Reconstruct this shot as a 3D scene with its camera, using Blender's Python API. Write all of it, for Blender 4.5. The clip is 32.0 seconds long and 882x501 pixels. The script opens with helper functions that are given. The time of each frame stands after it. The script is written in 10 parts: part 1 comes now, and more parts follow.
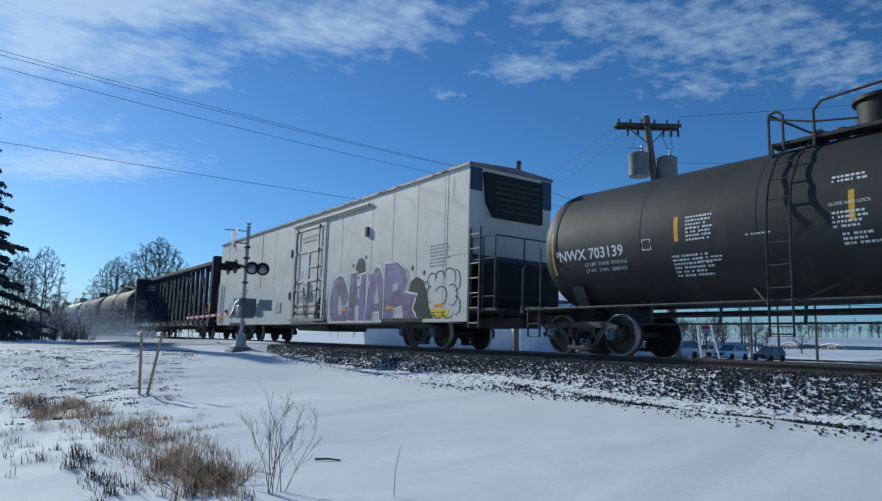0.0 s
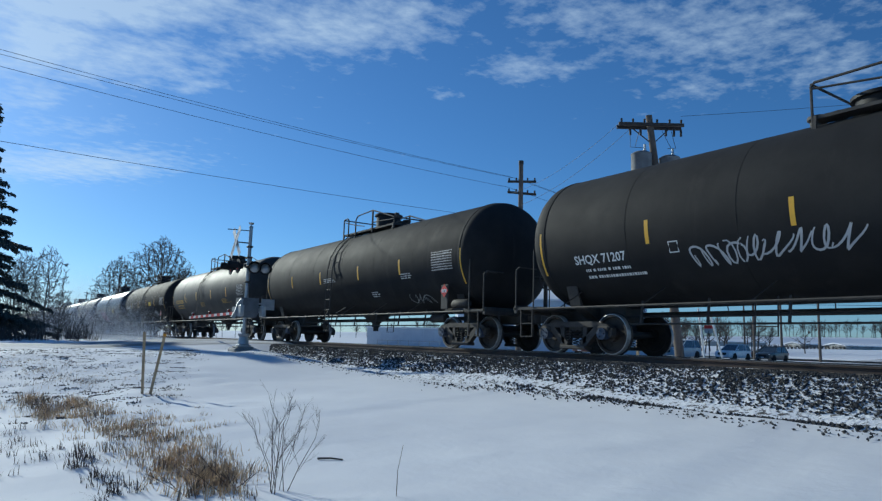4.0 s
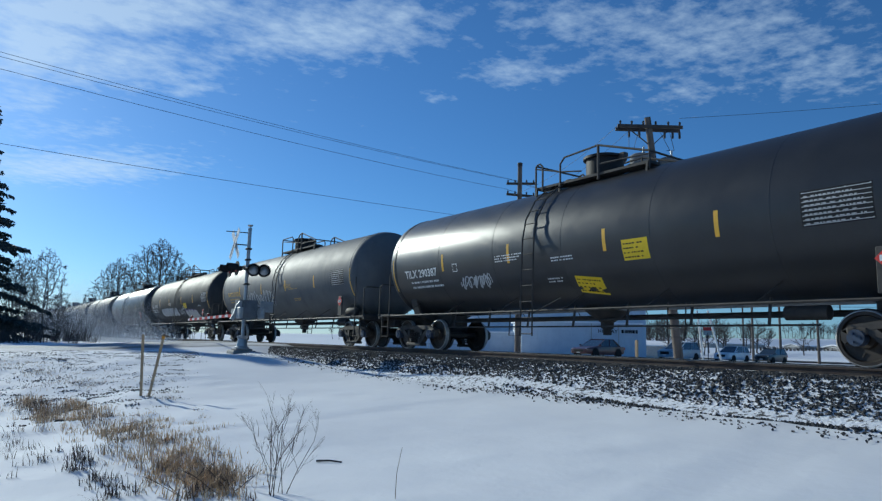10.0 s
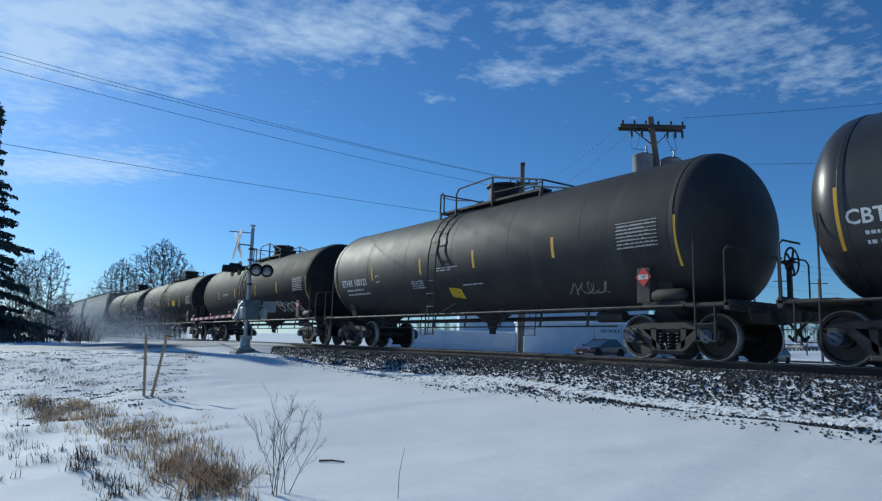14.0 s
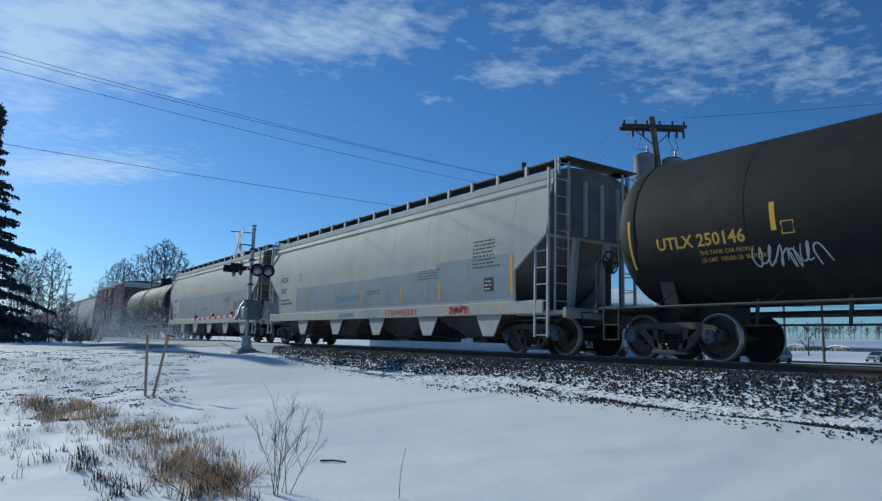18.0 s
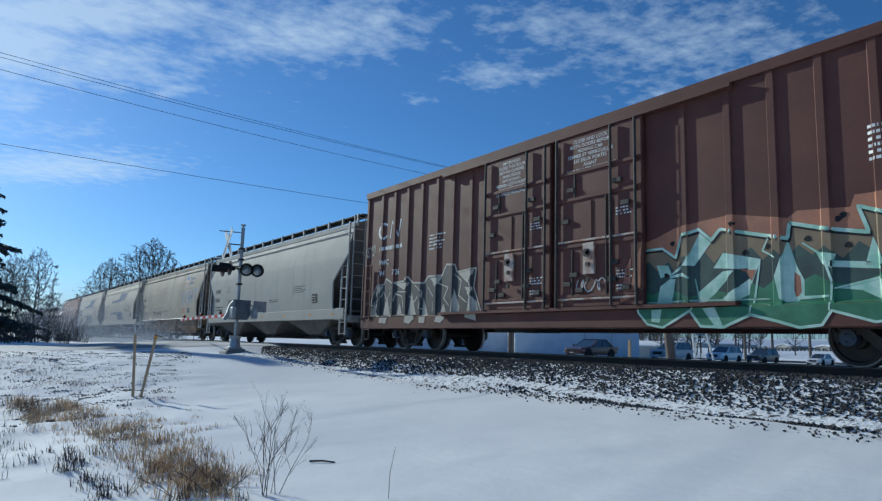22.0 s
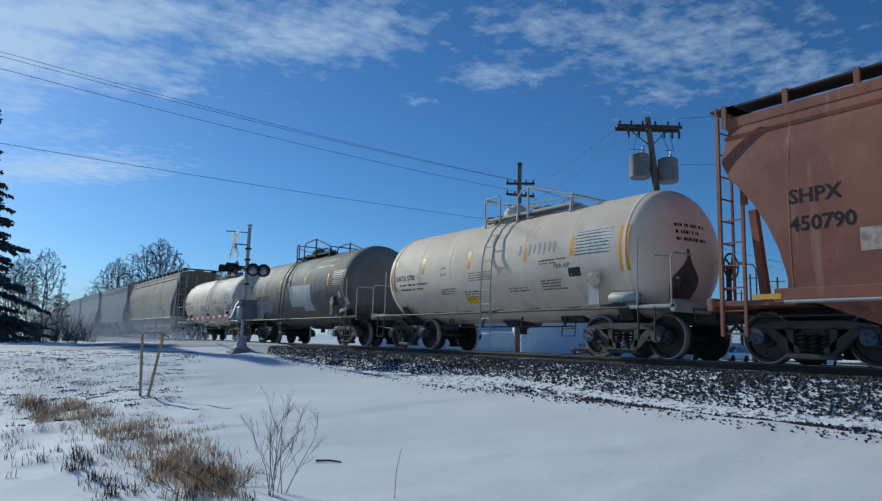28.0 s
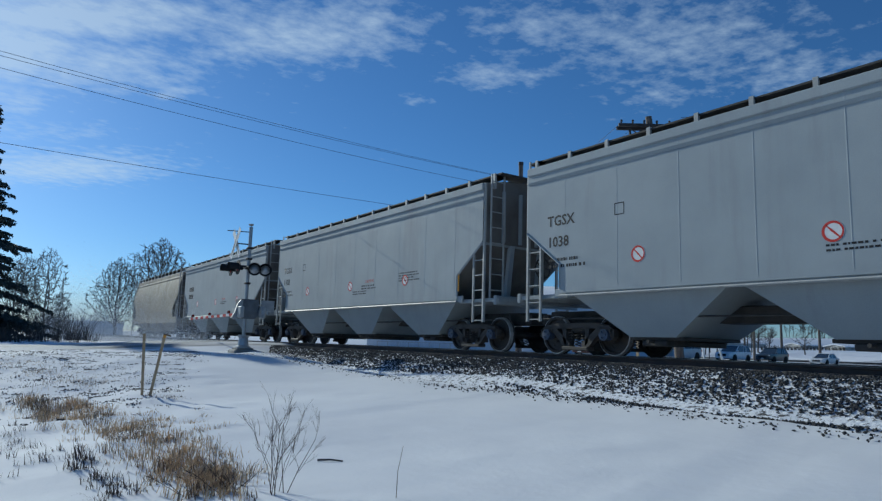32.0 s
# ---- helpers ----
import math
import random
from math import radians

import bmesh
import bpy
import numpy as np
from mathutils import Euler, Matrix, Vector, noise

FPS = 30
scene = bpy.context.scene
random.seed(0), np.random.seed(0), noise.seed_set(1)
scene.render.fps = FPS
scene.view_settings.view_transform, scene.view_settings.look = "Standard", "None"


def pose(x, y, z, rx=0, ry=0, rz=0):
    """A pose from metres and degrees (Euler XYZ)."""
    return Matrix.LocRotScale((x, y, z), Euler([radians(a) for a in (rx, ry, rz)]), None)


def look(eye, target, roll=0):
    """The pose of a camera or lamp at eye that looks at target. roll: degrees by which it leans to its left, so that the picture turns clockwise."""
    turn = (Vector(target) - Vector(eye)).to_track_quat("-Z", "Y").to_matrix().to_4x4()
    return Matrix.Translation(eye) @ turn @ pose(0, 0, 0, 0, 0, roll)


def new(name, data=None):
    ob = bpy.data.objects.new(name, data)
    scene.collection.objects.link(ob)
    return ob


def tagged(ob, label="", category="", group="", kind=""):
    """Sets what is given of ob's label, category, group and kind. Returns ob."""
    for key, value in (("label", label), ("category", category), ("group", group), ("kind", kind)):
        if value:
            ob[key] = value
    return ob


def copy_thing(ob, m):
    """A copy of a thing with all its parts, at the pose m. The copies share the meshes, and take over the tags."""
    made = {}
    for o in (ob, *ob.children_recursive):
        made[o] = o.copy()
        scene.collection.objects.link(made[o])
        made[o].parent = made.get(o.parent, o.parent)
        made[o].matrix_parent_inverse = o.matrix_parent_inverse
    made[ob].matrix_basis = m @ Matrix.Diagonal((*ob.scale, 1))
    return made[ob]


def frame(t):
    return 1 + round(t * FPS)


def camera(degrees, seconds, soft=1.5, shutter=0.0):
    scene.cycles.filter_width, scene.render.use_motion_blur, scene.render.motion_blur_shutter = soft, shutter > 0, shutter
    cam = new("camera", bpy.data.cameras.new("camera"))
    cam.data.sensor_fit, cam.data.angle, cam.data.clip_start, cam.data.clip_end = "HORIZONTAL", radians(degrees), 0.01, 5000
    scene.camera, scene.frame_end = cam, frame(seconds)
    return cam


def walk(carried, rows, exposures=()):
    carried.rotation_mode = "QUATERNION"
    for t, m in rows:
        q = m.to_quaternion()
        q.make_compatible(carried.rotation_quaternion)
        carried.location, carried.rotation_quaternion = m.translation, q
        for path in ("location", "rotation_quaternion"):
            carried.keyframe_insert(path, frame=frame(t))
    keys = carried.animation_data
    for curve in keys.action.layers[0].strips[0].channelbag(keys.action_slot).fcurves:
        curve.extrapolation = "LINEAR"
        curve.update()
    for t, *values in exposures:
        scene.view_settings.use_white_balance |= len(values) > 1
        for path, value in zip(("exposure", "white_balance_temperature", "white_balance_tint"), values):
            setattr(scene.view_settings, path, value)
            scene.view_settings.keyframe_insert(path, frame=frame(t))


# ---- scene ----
import collections

# The track runs along x with its centre line at y = TRACK; z = 0 is the top of its rails.
TRACK = 12.38
EYE = (0.0, 0.0, 0.174)
SPEED = 16.75


def aim(yaw, pitch, roll):
    """The camera's pose: yaw to the left from +y, pitch upwards, roll as in look()."""
    return pose(*EYE, 90 + pitch, 0, yaw) @ pose(0, 0, 0, 0, 0, roll)


cam = camera(67.37, 32.0, soft=1.3)
# The holder's sway: seconds, yaw, pitch, roll.
SWAY = [
    (0.0, 55.15, 7.90, 1.70),
    (0.5, 54.96, 7.91, 1.71),
    (1.0, 54.84, 7.93, 1.69),
    (1.5, 54.96, 7.91, 1.70),
    (2.0, 55.31, 7.89, 1.70),
    (2.5, 55.52, 7.89, 1.71),
    (3.0, 55.59, 7.89, 1.72),
    (3.5, 55.47, 7.86, 1.73),
    (5.5, 55.22, 7.90, 1.71),
    (6.0, 55.20, 7.90, 1.71),
    (6.5, 55.26, 7.96, 1.73),
    (7.0, 55.20, 7.98, 1.70),
    (7.5, 55.20, 7.97, 1.72),
    (8.0, 55.17, 7.97, 1.71),
    (8.5, 55.14, 7.95, 1.71),
    (9.0, 55.20, 7.96, 1.73),
    (9.5, 55.21, 7.97, 1.70),
    (10.0, 55.27, 8.04, 1.70),
    (10.5, 55.27, 8.05, 1.74),
    (11.0, 55.29, 8.06, 1.72),
    (11.5, 55.35, 8.10, 1.72),
    (12.0, 55.35, 8.10, 1.72),
    (12.5, 55.42, 8.11, 1.71),
    (13.0, 55.52, 8.08, 1.71),
    (13.5, 55.48, 8.03, 1.71),
    (14.0, 55.49, 8.03, 1.70),
    (14.5, 55.47, 7.96, 1.71),
    (16.5, 55.53, 8.03, 1.72),
    (17.0, 55.58, 8.03, 1.72),
    (17.5, 55.58, 8.02, 1.73),
    (18.0, 55.59, 8.03, 1.71),
    (18.5, 55.58, 8.03, 1.72),
    (19.0, 55.48, 8.03, 1.71),
    (19.5, 55.41, 8.04, 1.71),
    (20.0, 55.34, 8.04, 1.70),
    (20.5, 55.26, 8.03, 1.71),
    (21.0, 55.21, 8.04, 1.71),
    (21.5, 55.03, 8.04, 1.71),
    (22.0, 54.71, 8.06, 1.70),
    (22.5, 54.54, 8.10, 1.68),
    (23.0, 54.75, 8.00, 1.69),
    (23.5, 55.09, 7.98, 1.70),
    (24.0, 55.43, 7.93, 1.73),
    (24.5, 55.53, 7.89, 1.71),
    (25.0, 55.36, 7.97, 1.71),
    (25.5, 55.20, 8.03, 1.72),
    (27.5, 55.20, 7.96, 1.74),
    (28.0, 55.23, 8.03, 1.72),
    (28.5, 55.20, 7.97, 1.71),
    (29.0, 55.28, 7.89, 1.73),
    (29.5, 55.27, 7.90, 1.71),
    (30.0, 55.27, 7.92, 1.74),
    (30.5, 55.29, 7.96, 1.72),
    (31.0, 55.29, 7.96, 1.72),
    (31.5, 55.28, 7.99, 1.73),
    (32.0, 55.35, 7.97, 1.71),
]
walk(cam, [(t, aim(*turn)) for t, *turn in SWAY], [(t, e, 5550, -2) for t, e in ((0.0, 0.4), (6.0, 0.4), (9.0, 0.46), (14.0, 0.46), (17.0, 0.4), (18.0, 0.36), (19.0, 0.28), (20.0, 0.28), (21.0, 0.36), (22.0, 0.42), (25.0, 0.42), (28.0, 0.25), (32.0, 0.25))])


# ---- sky, sun ----
SUN_UP, SUN_TURN = radians(23), radians(259)
world = bpy.data.worlds.new("sky")
scene.world = world
world.use_nodes = True
wt = world.node_tree
sky = wt.nodes.new("ShaderNodeTexSky")
sky.sky_type, sky.sun_disc = "NISHITA", False
sky.sun_elevation, sky.sun_rotation = SUN_UP, SUN_TURN
sky.air_density, sky.dust_density, sky.ozone_density, sky.altitude = 0.95, 0.3, 8.0, 250
wt.nodes["Background"].inputs["Strength"].default_value = 0.069
wt.links.new(sky.outputs[0], wt.nodes["Background"].inputs["Color"])

to_sun = Vector((math.sin(SUN_TURN) * math.cos(SUN_UP), math.cos(SUN_TURN) * math.cos(SUN_UP), math.sin(SUN_UP)))
sun = new("sun", bpy.data.lights.new("sun", "SUN"))
sun.data.energy, sun.data.angle, sun.data.color = 3.0, radians(0.53), (1.0, 0.9, 0.75)
sun.matrix_basis = look(to_sun * 200, (0, 0, 0))
scene.view_settings.exposure = 0.0


# ---- materials ----
def nodes_of(name):
    m = bpy.data.materials.new(name)
    m.use_nodes = True
    return m, m.node_tree, m.node_tree.nodes["Principled BSDF"]


def noise_at(t, scale, detail=5.0, rough=0.6, stretch=None, coord="Object", loc=(0, 0, 0)):
    tc = t.nodes.new("ShaderNodeTexCoord")
    n = t.nodes.new("ShaderNodeTexNoise")
    n.inputs["Scale"].default_value, n.inputs["Detail"].default_value, n.inputs["Roughness"].default_value = scale, detail, rough
    mp = t.nodes.new("ShaderNodeMapping")
    mp.inputs["Location"].default_value = loc
    if stretch:
        mp.inputs["Scale"].default_value = stretch
    t.links.new(tc.outputs[coord], mp.inputs[0])
    t.links.new(mp.outputs[0], n.inputs["Vector"])
    return n.outputs["Fac"]


def ramp(t, fac, lo, hi):
    r = t.nodes.new("ShaderNodeMapRange")
    r.inputs["From Min"].default_value, r.inputs["From Max"].default_value = lo, hi
    t.links.new(fac, r.inputs["Value"])
    return r.outputs[0]


def blend(t, fac, a, b, mode="MIX"):
    m = t.nodes.new("ShaderNodeMix")
    m.data_type, m.blend_type = "RGBA", mode
    for sock, val in ((m.inputs[0], fac), (m.inputs[6], a), (m.inputs[7], b)):
        if isinstance(val, (int, float)):
            sock.default_value = val
        elif isinstance(val, tuple):
            sock.default_value = (*val, 1)
        else:
            t.links.new(val, sock)
    return m.outputs[2]


def bump(t, p, height, strength, dist):
    b = t.nodes.new("ShaderNodeBump")
    b.inputs["Strength"].default_value, b.inputs["Distance"].default_value = strength, dist
    t.links.new(height, b.inputs["Height"])
    t.links.new(b.outputs[0], p.inputs["Normal"])


def surf(name, c1, c2=None, scale=1.5, lo=0.4, hi=0.65, rough=0.6, metal=0.0, grain=0.15, gscale=60, relief=0.0, rscale=25, streak=None, spots=None, coat=0.0, spec=0.5):
    """A surface of two tones in patches, with fine grain; streak and spots: (colour, scale, from, to)."""
    m, t, p = nodes_of(name)
    c2 = c2 or tuple(x * 0.8 for x in c1)
    col = blend(t, ramp(t, noise_at(t, scale, 8), lo, hi), c1, c2)
    if streak:
        c, s, a, b = streak
        col = blend(t, ramp(t, noise_at(t, s, 6, 0.65, (1.0, 1.0, 0.1), loc=(3, 7, 1)), a, b), col, c)
    if spots:
        c, s, a, b = spots
        col = blend(t, ramp(t, noise_at(t, s, 8, 0.7, loc=(11, 2, 5)), a, b), col, c)
    g = noise_at(t, gscale, 4, 0.7)
    col = blend(t, grain, col, blend(t, ramp(t, g, 0.3, 0.7), (0.55, 0.55, 0.55), (1.3, 1.3, 1.3)), "MULTIPLY")
    t.links.new(col, p.inputs["Base Color"])
    rr = t.nodes.new("ShaderNodeMapRange")
    rr.inputs["To Min"].default_value, rr.inputs["To Max"].default_value = max(rough - 0.1, 0.02), min(rough + 0.12, 1)
    t.links.new(noise_at(t, scale * 3, 6), rr.inputs["Value"])
    t.links.new(rr.outputs[0], p.inputs["Roughness"])
    p.inputs["Metallic"].default_value = metal
    p.inputs["Coat Weight"].default_value, p.inputs["Coat Roughness"].default_value = coat, 0.15
    p.inputs["Specular IOR Level"].default_value = spec
    if relief:
        bump(t, p, noise_at(t, rscale, 6), 0.5, relief)
    return m


def flat(name, c, rough=0.6, metal=0.0, glow=0.0):
    m, t, p = nodes_of(name)
    col = blend(t, 0.25, c, blend(t, ramp(t, noise_at(t, 14, 6, 0.7), 0.35, 0.7), (0.6, 0.6, 0.6), (1.15, 1.15, 1.15)), "MULTIPLY")
    t.links.new(col, p.inputs["Base Color"])
    p.inputs["Roughness"].default_value, p.inputs["Metallic"].default_value = rough, metal
    p.inputs["Specular IOR Level"].default_value = 0.5 if rough < 0.45 else 0.2
    if glow:
        p.inputs["Emission Color"].default_value, p.inputs["Emission Strength"].default_value = (*c, 1), glow
    return m


def glass(name, c=(0.03, 0.04, 0.05), rough=0.05):
    m, t, p = nodes_of(name)
    p.inputs["Base Color"].default_value, p.inputs["Roughness"].default_value, p.inputs["Coat Weight"].default_value = (*c, 1), rough, 0.6
    return m


BLACK = surf("black tank paint", (0.03, 0.03, 0.031), (0.05, 0.048, 0.046), 0.8, 0.42, 0.72, rough=0.62, spec=0.3, grain=0.3, relief=0.003, rscale=3, streak=((0.075, 0.07, 0.064), 1.3, 0.56, 0.8))
GLOSS = surf("glossy black tank paint", (0.026, 0.026, 0.028), (0.04, 0.04, 0.042), 0.7, 0.45, 0.75, rough=0.36, spec=0.5, grain=0.2, relief=0.003, rscale=2.5, streak=((0.035, 0.034, 0.032), 1.5, 0.62, 0.85))
MATTE = surf("sooty black tank paint", (0.019, 0.019, 0.02), (0.032, 0.031, 0.03), 0.8, 0.42, 0.72, rough=0.72, spec=0.14, grain=0.3, relief=0.003, rscale=3, streak=((0.045, 0.042, 0.04), 1.3, 0.58, 0.82))
GREYTANK = surf("faded grey tank paint", (0.11, 0.115, 0.12), (0.15, 0.15, 0.15), 0.8, 0.4, 0.7, rough=0.6, spec=0.3, grain=0.25, relief=0.003, rscale=3, streak=((0.07, 0.07, 0.07), 1.4, 0.55, 0.8))
OLDGREY = surf("weathered grey tank paint", (0.165, 0.165, 0.16), (0.24, 0.215, 0.18), 0.9, 0.4, 0.65, spec=0.25, rough=0.7, grain=0.35, streak=((0.2, 0.12, 0.06), 1.2, 0.5, 0.7), spots=((0.15, 0.07, 0.04), 1.0, 0.58, 0.72))
WHITETANK = surf("dusty white tank paint", (0.8, 0.66, 0.52), (0.68, 0.53, 0.4), 0.7, 0.4, 0.7, spec=0.25, rough=0.7, grain=0.25, streak=((0.33, 0.27, 0.21), 1.3, 0.58, 0.85))
HOPGREY = surf("pale grey hopper paint", (0.42, 0.405, 0.36), (0.36, 0.35, 0.315), 0.6, 0.35, 0.7, rough=0.72, spec=0.25, grain=0.18, relief=0.006, rscale=1.2, streak=((0.3, 0.28, 0.255), 1.1, 0.55, 0.85))
HOPBLUE = surf("bluish grey hopper paint", (0.36, 0.39, 0.4), (0.3, 0.33, 0.345), 0.6, 0.35, 0.7, rough=0.7, spec=0.25, grain=0.18, relief=0.006, rscale=1.2, streak=((0.26, 0.27, 0.28), 1.2, 0.52, 0.82))
HOPTAN = surf("soiled tan hopper paint", (0.43, 0.38, 0.3), (0.34, 0.3, 0.235), 0.6, 0.35, 0.7, rough=0.75, spec=0.25, grain=0.2, relief=0.006, rscale=1.2, streak=((0.27, 0.23, 0.18), 1.2, 0.5, 0.8))
HOPCREAM = surf("weathered cream hopper paint", (0.66, 0.6, 0.49), (0.57, 0.51, 0.41), 0.6, 0.35, 0.7, rough=0.72, spec=0.25, grain=0.18, relief=0.006, rscale=1.2, streak=((0.42, 0.36, 0.28), 1.2, 0.56, 0.85))
HOPRUST = surf("rusted red hopper paint", (0.2, 0.065, 0.045), (0.3, 0.12, 0.07), 0.8, 0.35, 0.68, rough=0.7, grain=0.3, relief=0.004, rscale=2, streak=((0.42, 0.29, 0.19), 1.4, 0.56, 0.75), spots=((0.11, 0.045, 0.035), 1.3, 0.58, 0.72))
BOXBROWN = surf("brown boxcar paint", (0.1, 0.042, 0.035), (0.14, 0.06, 0.045), 0.9, 0.35, 0.7, rough=0.62, spec=0.25, grain=0.25, streak=((0.09, 0.045, 0.04), 1.5, 0.55, 0.8))
REEFER = surf("dirty white reefer paint", (0.62, 0.58, 0.52), (0.51, 0.475, 0.415), 0.8, 0.4, 0.7, rough=0.6, grain=0.2, streak=((0.4, 0.34, 0.28), 1.6, 0.6, 0.85), spots=((0.33, 0.31, 0.3), 1.1, 0.66, 0.8))
BLUE = surf("dark blue car paint", (0.02, 0.035, 0.09), (0.035, 0.045, 0.08), 1.2, rough=0.5, grain=0.25)
NAVY = surf("faded navy steel", (0.014, 0.019, 0.04), (0.028, 0.031, 0.046), 1.4, 0.4, 0.66, spec=0.15, rough=0.7, grain=0.35, spots=((0.07, 0.04, 0.028), 2.2, 0.68, 0.78))
UNDER = surf("grimy underframe steel", (0.036, 0.033, 0.031), (0.07, 0.061, 0.053), 2.5, rough=0.75, grain=0.35, relief=0.002)
CAST = surf("dusty cast steel", (0.04, 0.034, 0.03), (0.075, 0.062, 0.052), 3.5, rough=0.7, grain=0.35, relief=0.003, rscale=30)
WHEEL = surf("rolled wheel steel", (0.034, 0.028, 0.025), (0.06, 0.047, 0.038), 4.0, rough=0.6, metal=0.3, grain=0.3)
TREAD = surf("bright tread steel", (0.5, 0.48, 0.46), (0.4, 0.38, 0.36), 8.0, rough=0.35, metal=0.9, grain=0.1)
RIMSTEEL = surf("worn rim steel", (0.5, 0.48, 0.46), (0.36, 0.34, 0.32), 8.0, rough=0.5, metal=0.5, grain=0.2)
CAP = surf("blue bearing cap", (0.05, 0.075, 0.13), (0.045, 0.05, 0.065), 14, rough=0.5, grain=0.2)
RAILSIDE = surf("rusty rail steel", (0.075, 0.05, 0.04), (0.05, 0.037, 0.03), 3, rough=0.75, grain=0.3)
YELLOW = flat("yellow reflective tape", (0.75, 0.42, 0.03), 0.4)
WHITE = flat("white stencil paint", (0.75, 0.75, 0.73), 0.6)
GOLD = flat("gold stencil paint", (0.62, 0.38, 0.07), 0.6)
INK = flat("black stencil paint", (0.02, 0.02, 0.022), 0.6)
GREYINK = flat("faded grey stencil paint", (0.3, 0.3, 0.29), 0.6)
CHALK = flat("worn white spray paint", (0.5, 0.5, 0.5), 0.6)
SIGNYELLOW = flat("yellow placard", (0.78, 0.55, 0.03), 0.5)
REDPAINT = flat("red paint", (0.55, 0.05, 0.04), 0.5)
RED = flat("red placard", (0.6, 0.06, 0.05), 0.5)
PINK = flat("faded red placard", (0.75, 0.38, 0.34), 0.5)
SILVER = surf("galvanised steel", (0.42, 0.43, 0.44), (0.33, 0.34, 0.35), 5, rough=0.45, metal=0.75, grain=0.2)
DULLGREY = surf("dull grey tank paint", (0.19, 0.195, 0.2), (0.14, 0.142, 0.145), 3, rough=0.65, spec=0.3, grain=0.25, streak=((0.1, 0.08, 0.065), 3, 0.55, 0.75))
PALESTEEL = surf("grey painted steel", (0.42, 0.42, 0.4), (0.34, 0.33, 0.31), 4, rough=0.55, grain=0.2)
ORANGE = flat("orange tape", (0.72, 0.33, 0.04), 0.45)
GREYPATCH = surf("blue-grey repaint", (0.24, 0.28, 0.3), (0.21, 0.245, 0.27), 1, spec=0.25, rough=0.72, grain=0.15)
PRIMER = surf("white primer patch", (0.55, 0.55, 0.53), (0.5, 0.5, 0.48), 1.5, rough=0.6, grain=0.15)
BLUEBAND = surf("faded blue band", (0.1, 0.165, 0.27), (0.15, 0.21, 0.3), 1, spec=0.25, rough=0.75, grain=0.2)
WOOD = surf("weathered pole wood", (0.155, 0.125, 0.102), (0.1, 0.082, 0.07), 1.2, rough=0.85, grain=0.3, relief=0.006, rscale=12, streak=((0.08, 0.065, 0.055), 6, 0.5, 0.7))
DARKWOOD = surf("tarred wood", (0.04, 0.034, 0.03), (0.07, 0.058, 0.05), 2, rough=0.85, grain=0.3)
# The next two put the shade under hoppers into the colour; ends add grime.
GREYSHADE = surf("hopper paint with shade and grime painted in", (0.2, 0.185, 0.165), (0.13, 0.118, 0.105), 0.9, 0.4, 0.65, rough=0.8, spec=0.2, grain=0.25)
BAYSHADE = surf("hopper bay paint with deep shade painted in", (0.075, 0.07, 0.065), (0.045, 0.042, 0.04), 0.9, 0.4, 0.65, rough=0.8, spec=0.2, grain=0.25)
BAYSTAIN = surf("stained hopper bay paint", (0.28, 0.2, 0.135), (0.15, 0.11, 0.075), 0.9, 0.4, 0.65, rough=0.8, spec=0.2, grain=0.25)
LATH = surf("pale stake wood", (0.46, 0.34, 0.2), (0.38, 0.27, 0.16), 5, rough=0.8, grain=0.25)
BARK = surf("grey bark", (0.07, 0.06, 0.053), (0.11, 0.096, 0.088), 3, rough=0.9, grain=0.3)
NEEDLE = surf("dark spruce needles", (0.045, 0.062, 0.06), (0.065, 0.085, 0.08), 3, rough=0.75, grain=0.4)
STRAW = surf("dry grass", (0.74, 0.55, 0.33), (0.46, 0.32, 0.18), 9, rough=0.85, grain=0.3)
WEED = surf("dead weed stalks", (0.17, 0.125, 0.09), (0.26, 0.19, 0.13), 9, rough=0.85, grain=0.3)
TWIG = surf("dark bare twigs", (0.075, 0.055, 0.045), (0.12, 0.09, 0.07), 9, rough=0.85, grain=0.3)
STONE = surf("crushed ballast stone", (0.032, 0.032, 0.034), (0.075, 0.072, 0.07), 3, 0.4, 0.75, rough=0.85, grain=0.4, relief=0.004, rscale=30)
CONCRETE = surf("grey concrete", (0.32, 0.31, 0.29), (0.24, 0.23, 0.22), 3, rough=0.85, grain=0.3, relief=0.004)
WIRE = flat("dark cable", (0.03, 0.03, 0.032), 0.6)
LAMPBLACK = flat("flat black hood", (0.022, 0.022, 0.023), 0.6)
REDLENS = flat("unlit red lens", (0.16, 0.012, 0.012), 0.2)
SIDING = surf("pale blue-white metal siding", (0.55, 0.6, 0.66), (0.48, 0.53, 0.6), 1, rough=0.5, grain=0.12)
SNOWROOF = surf("snow on a roof", (0.82, 0.83, 0.85), (0.74, 0.75, 0.78), 0.5, rough=0.7, grain=0.1)
ROOFGREY = surf("grey roof sheet", (0.13, 0.12, 0.115), (0.19, 0.17, 0.155), 1, rough=0.5, grain=0.2)
TYRE = flat("tyre rubber", (0.02, 0.02, 0.02), 0.85)
PANE = glass("dark car glass")
RIM = flat("alloy rim", (0.45, 0.45, 0.46), 0.35, 0.8)
LIGHTGLASS = flat("headlamp glass", (0.8, 0.8, 0.78), 0.15)
HEADLIT = flat("lit headlamp", (1.0, 0.97, 0.88), 0.2, glow=6.0)
TAILRED = flat("tail lamp", (0.4, 0.02, 0.02), 0.2)


def car_paint(name, c):
    return surf(name, c, tuple(x * 0.85 for x in c), 2, rough=0.3, grain=0.1, coat=0.5)


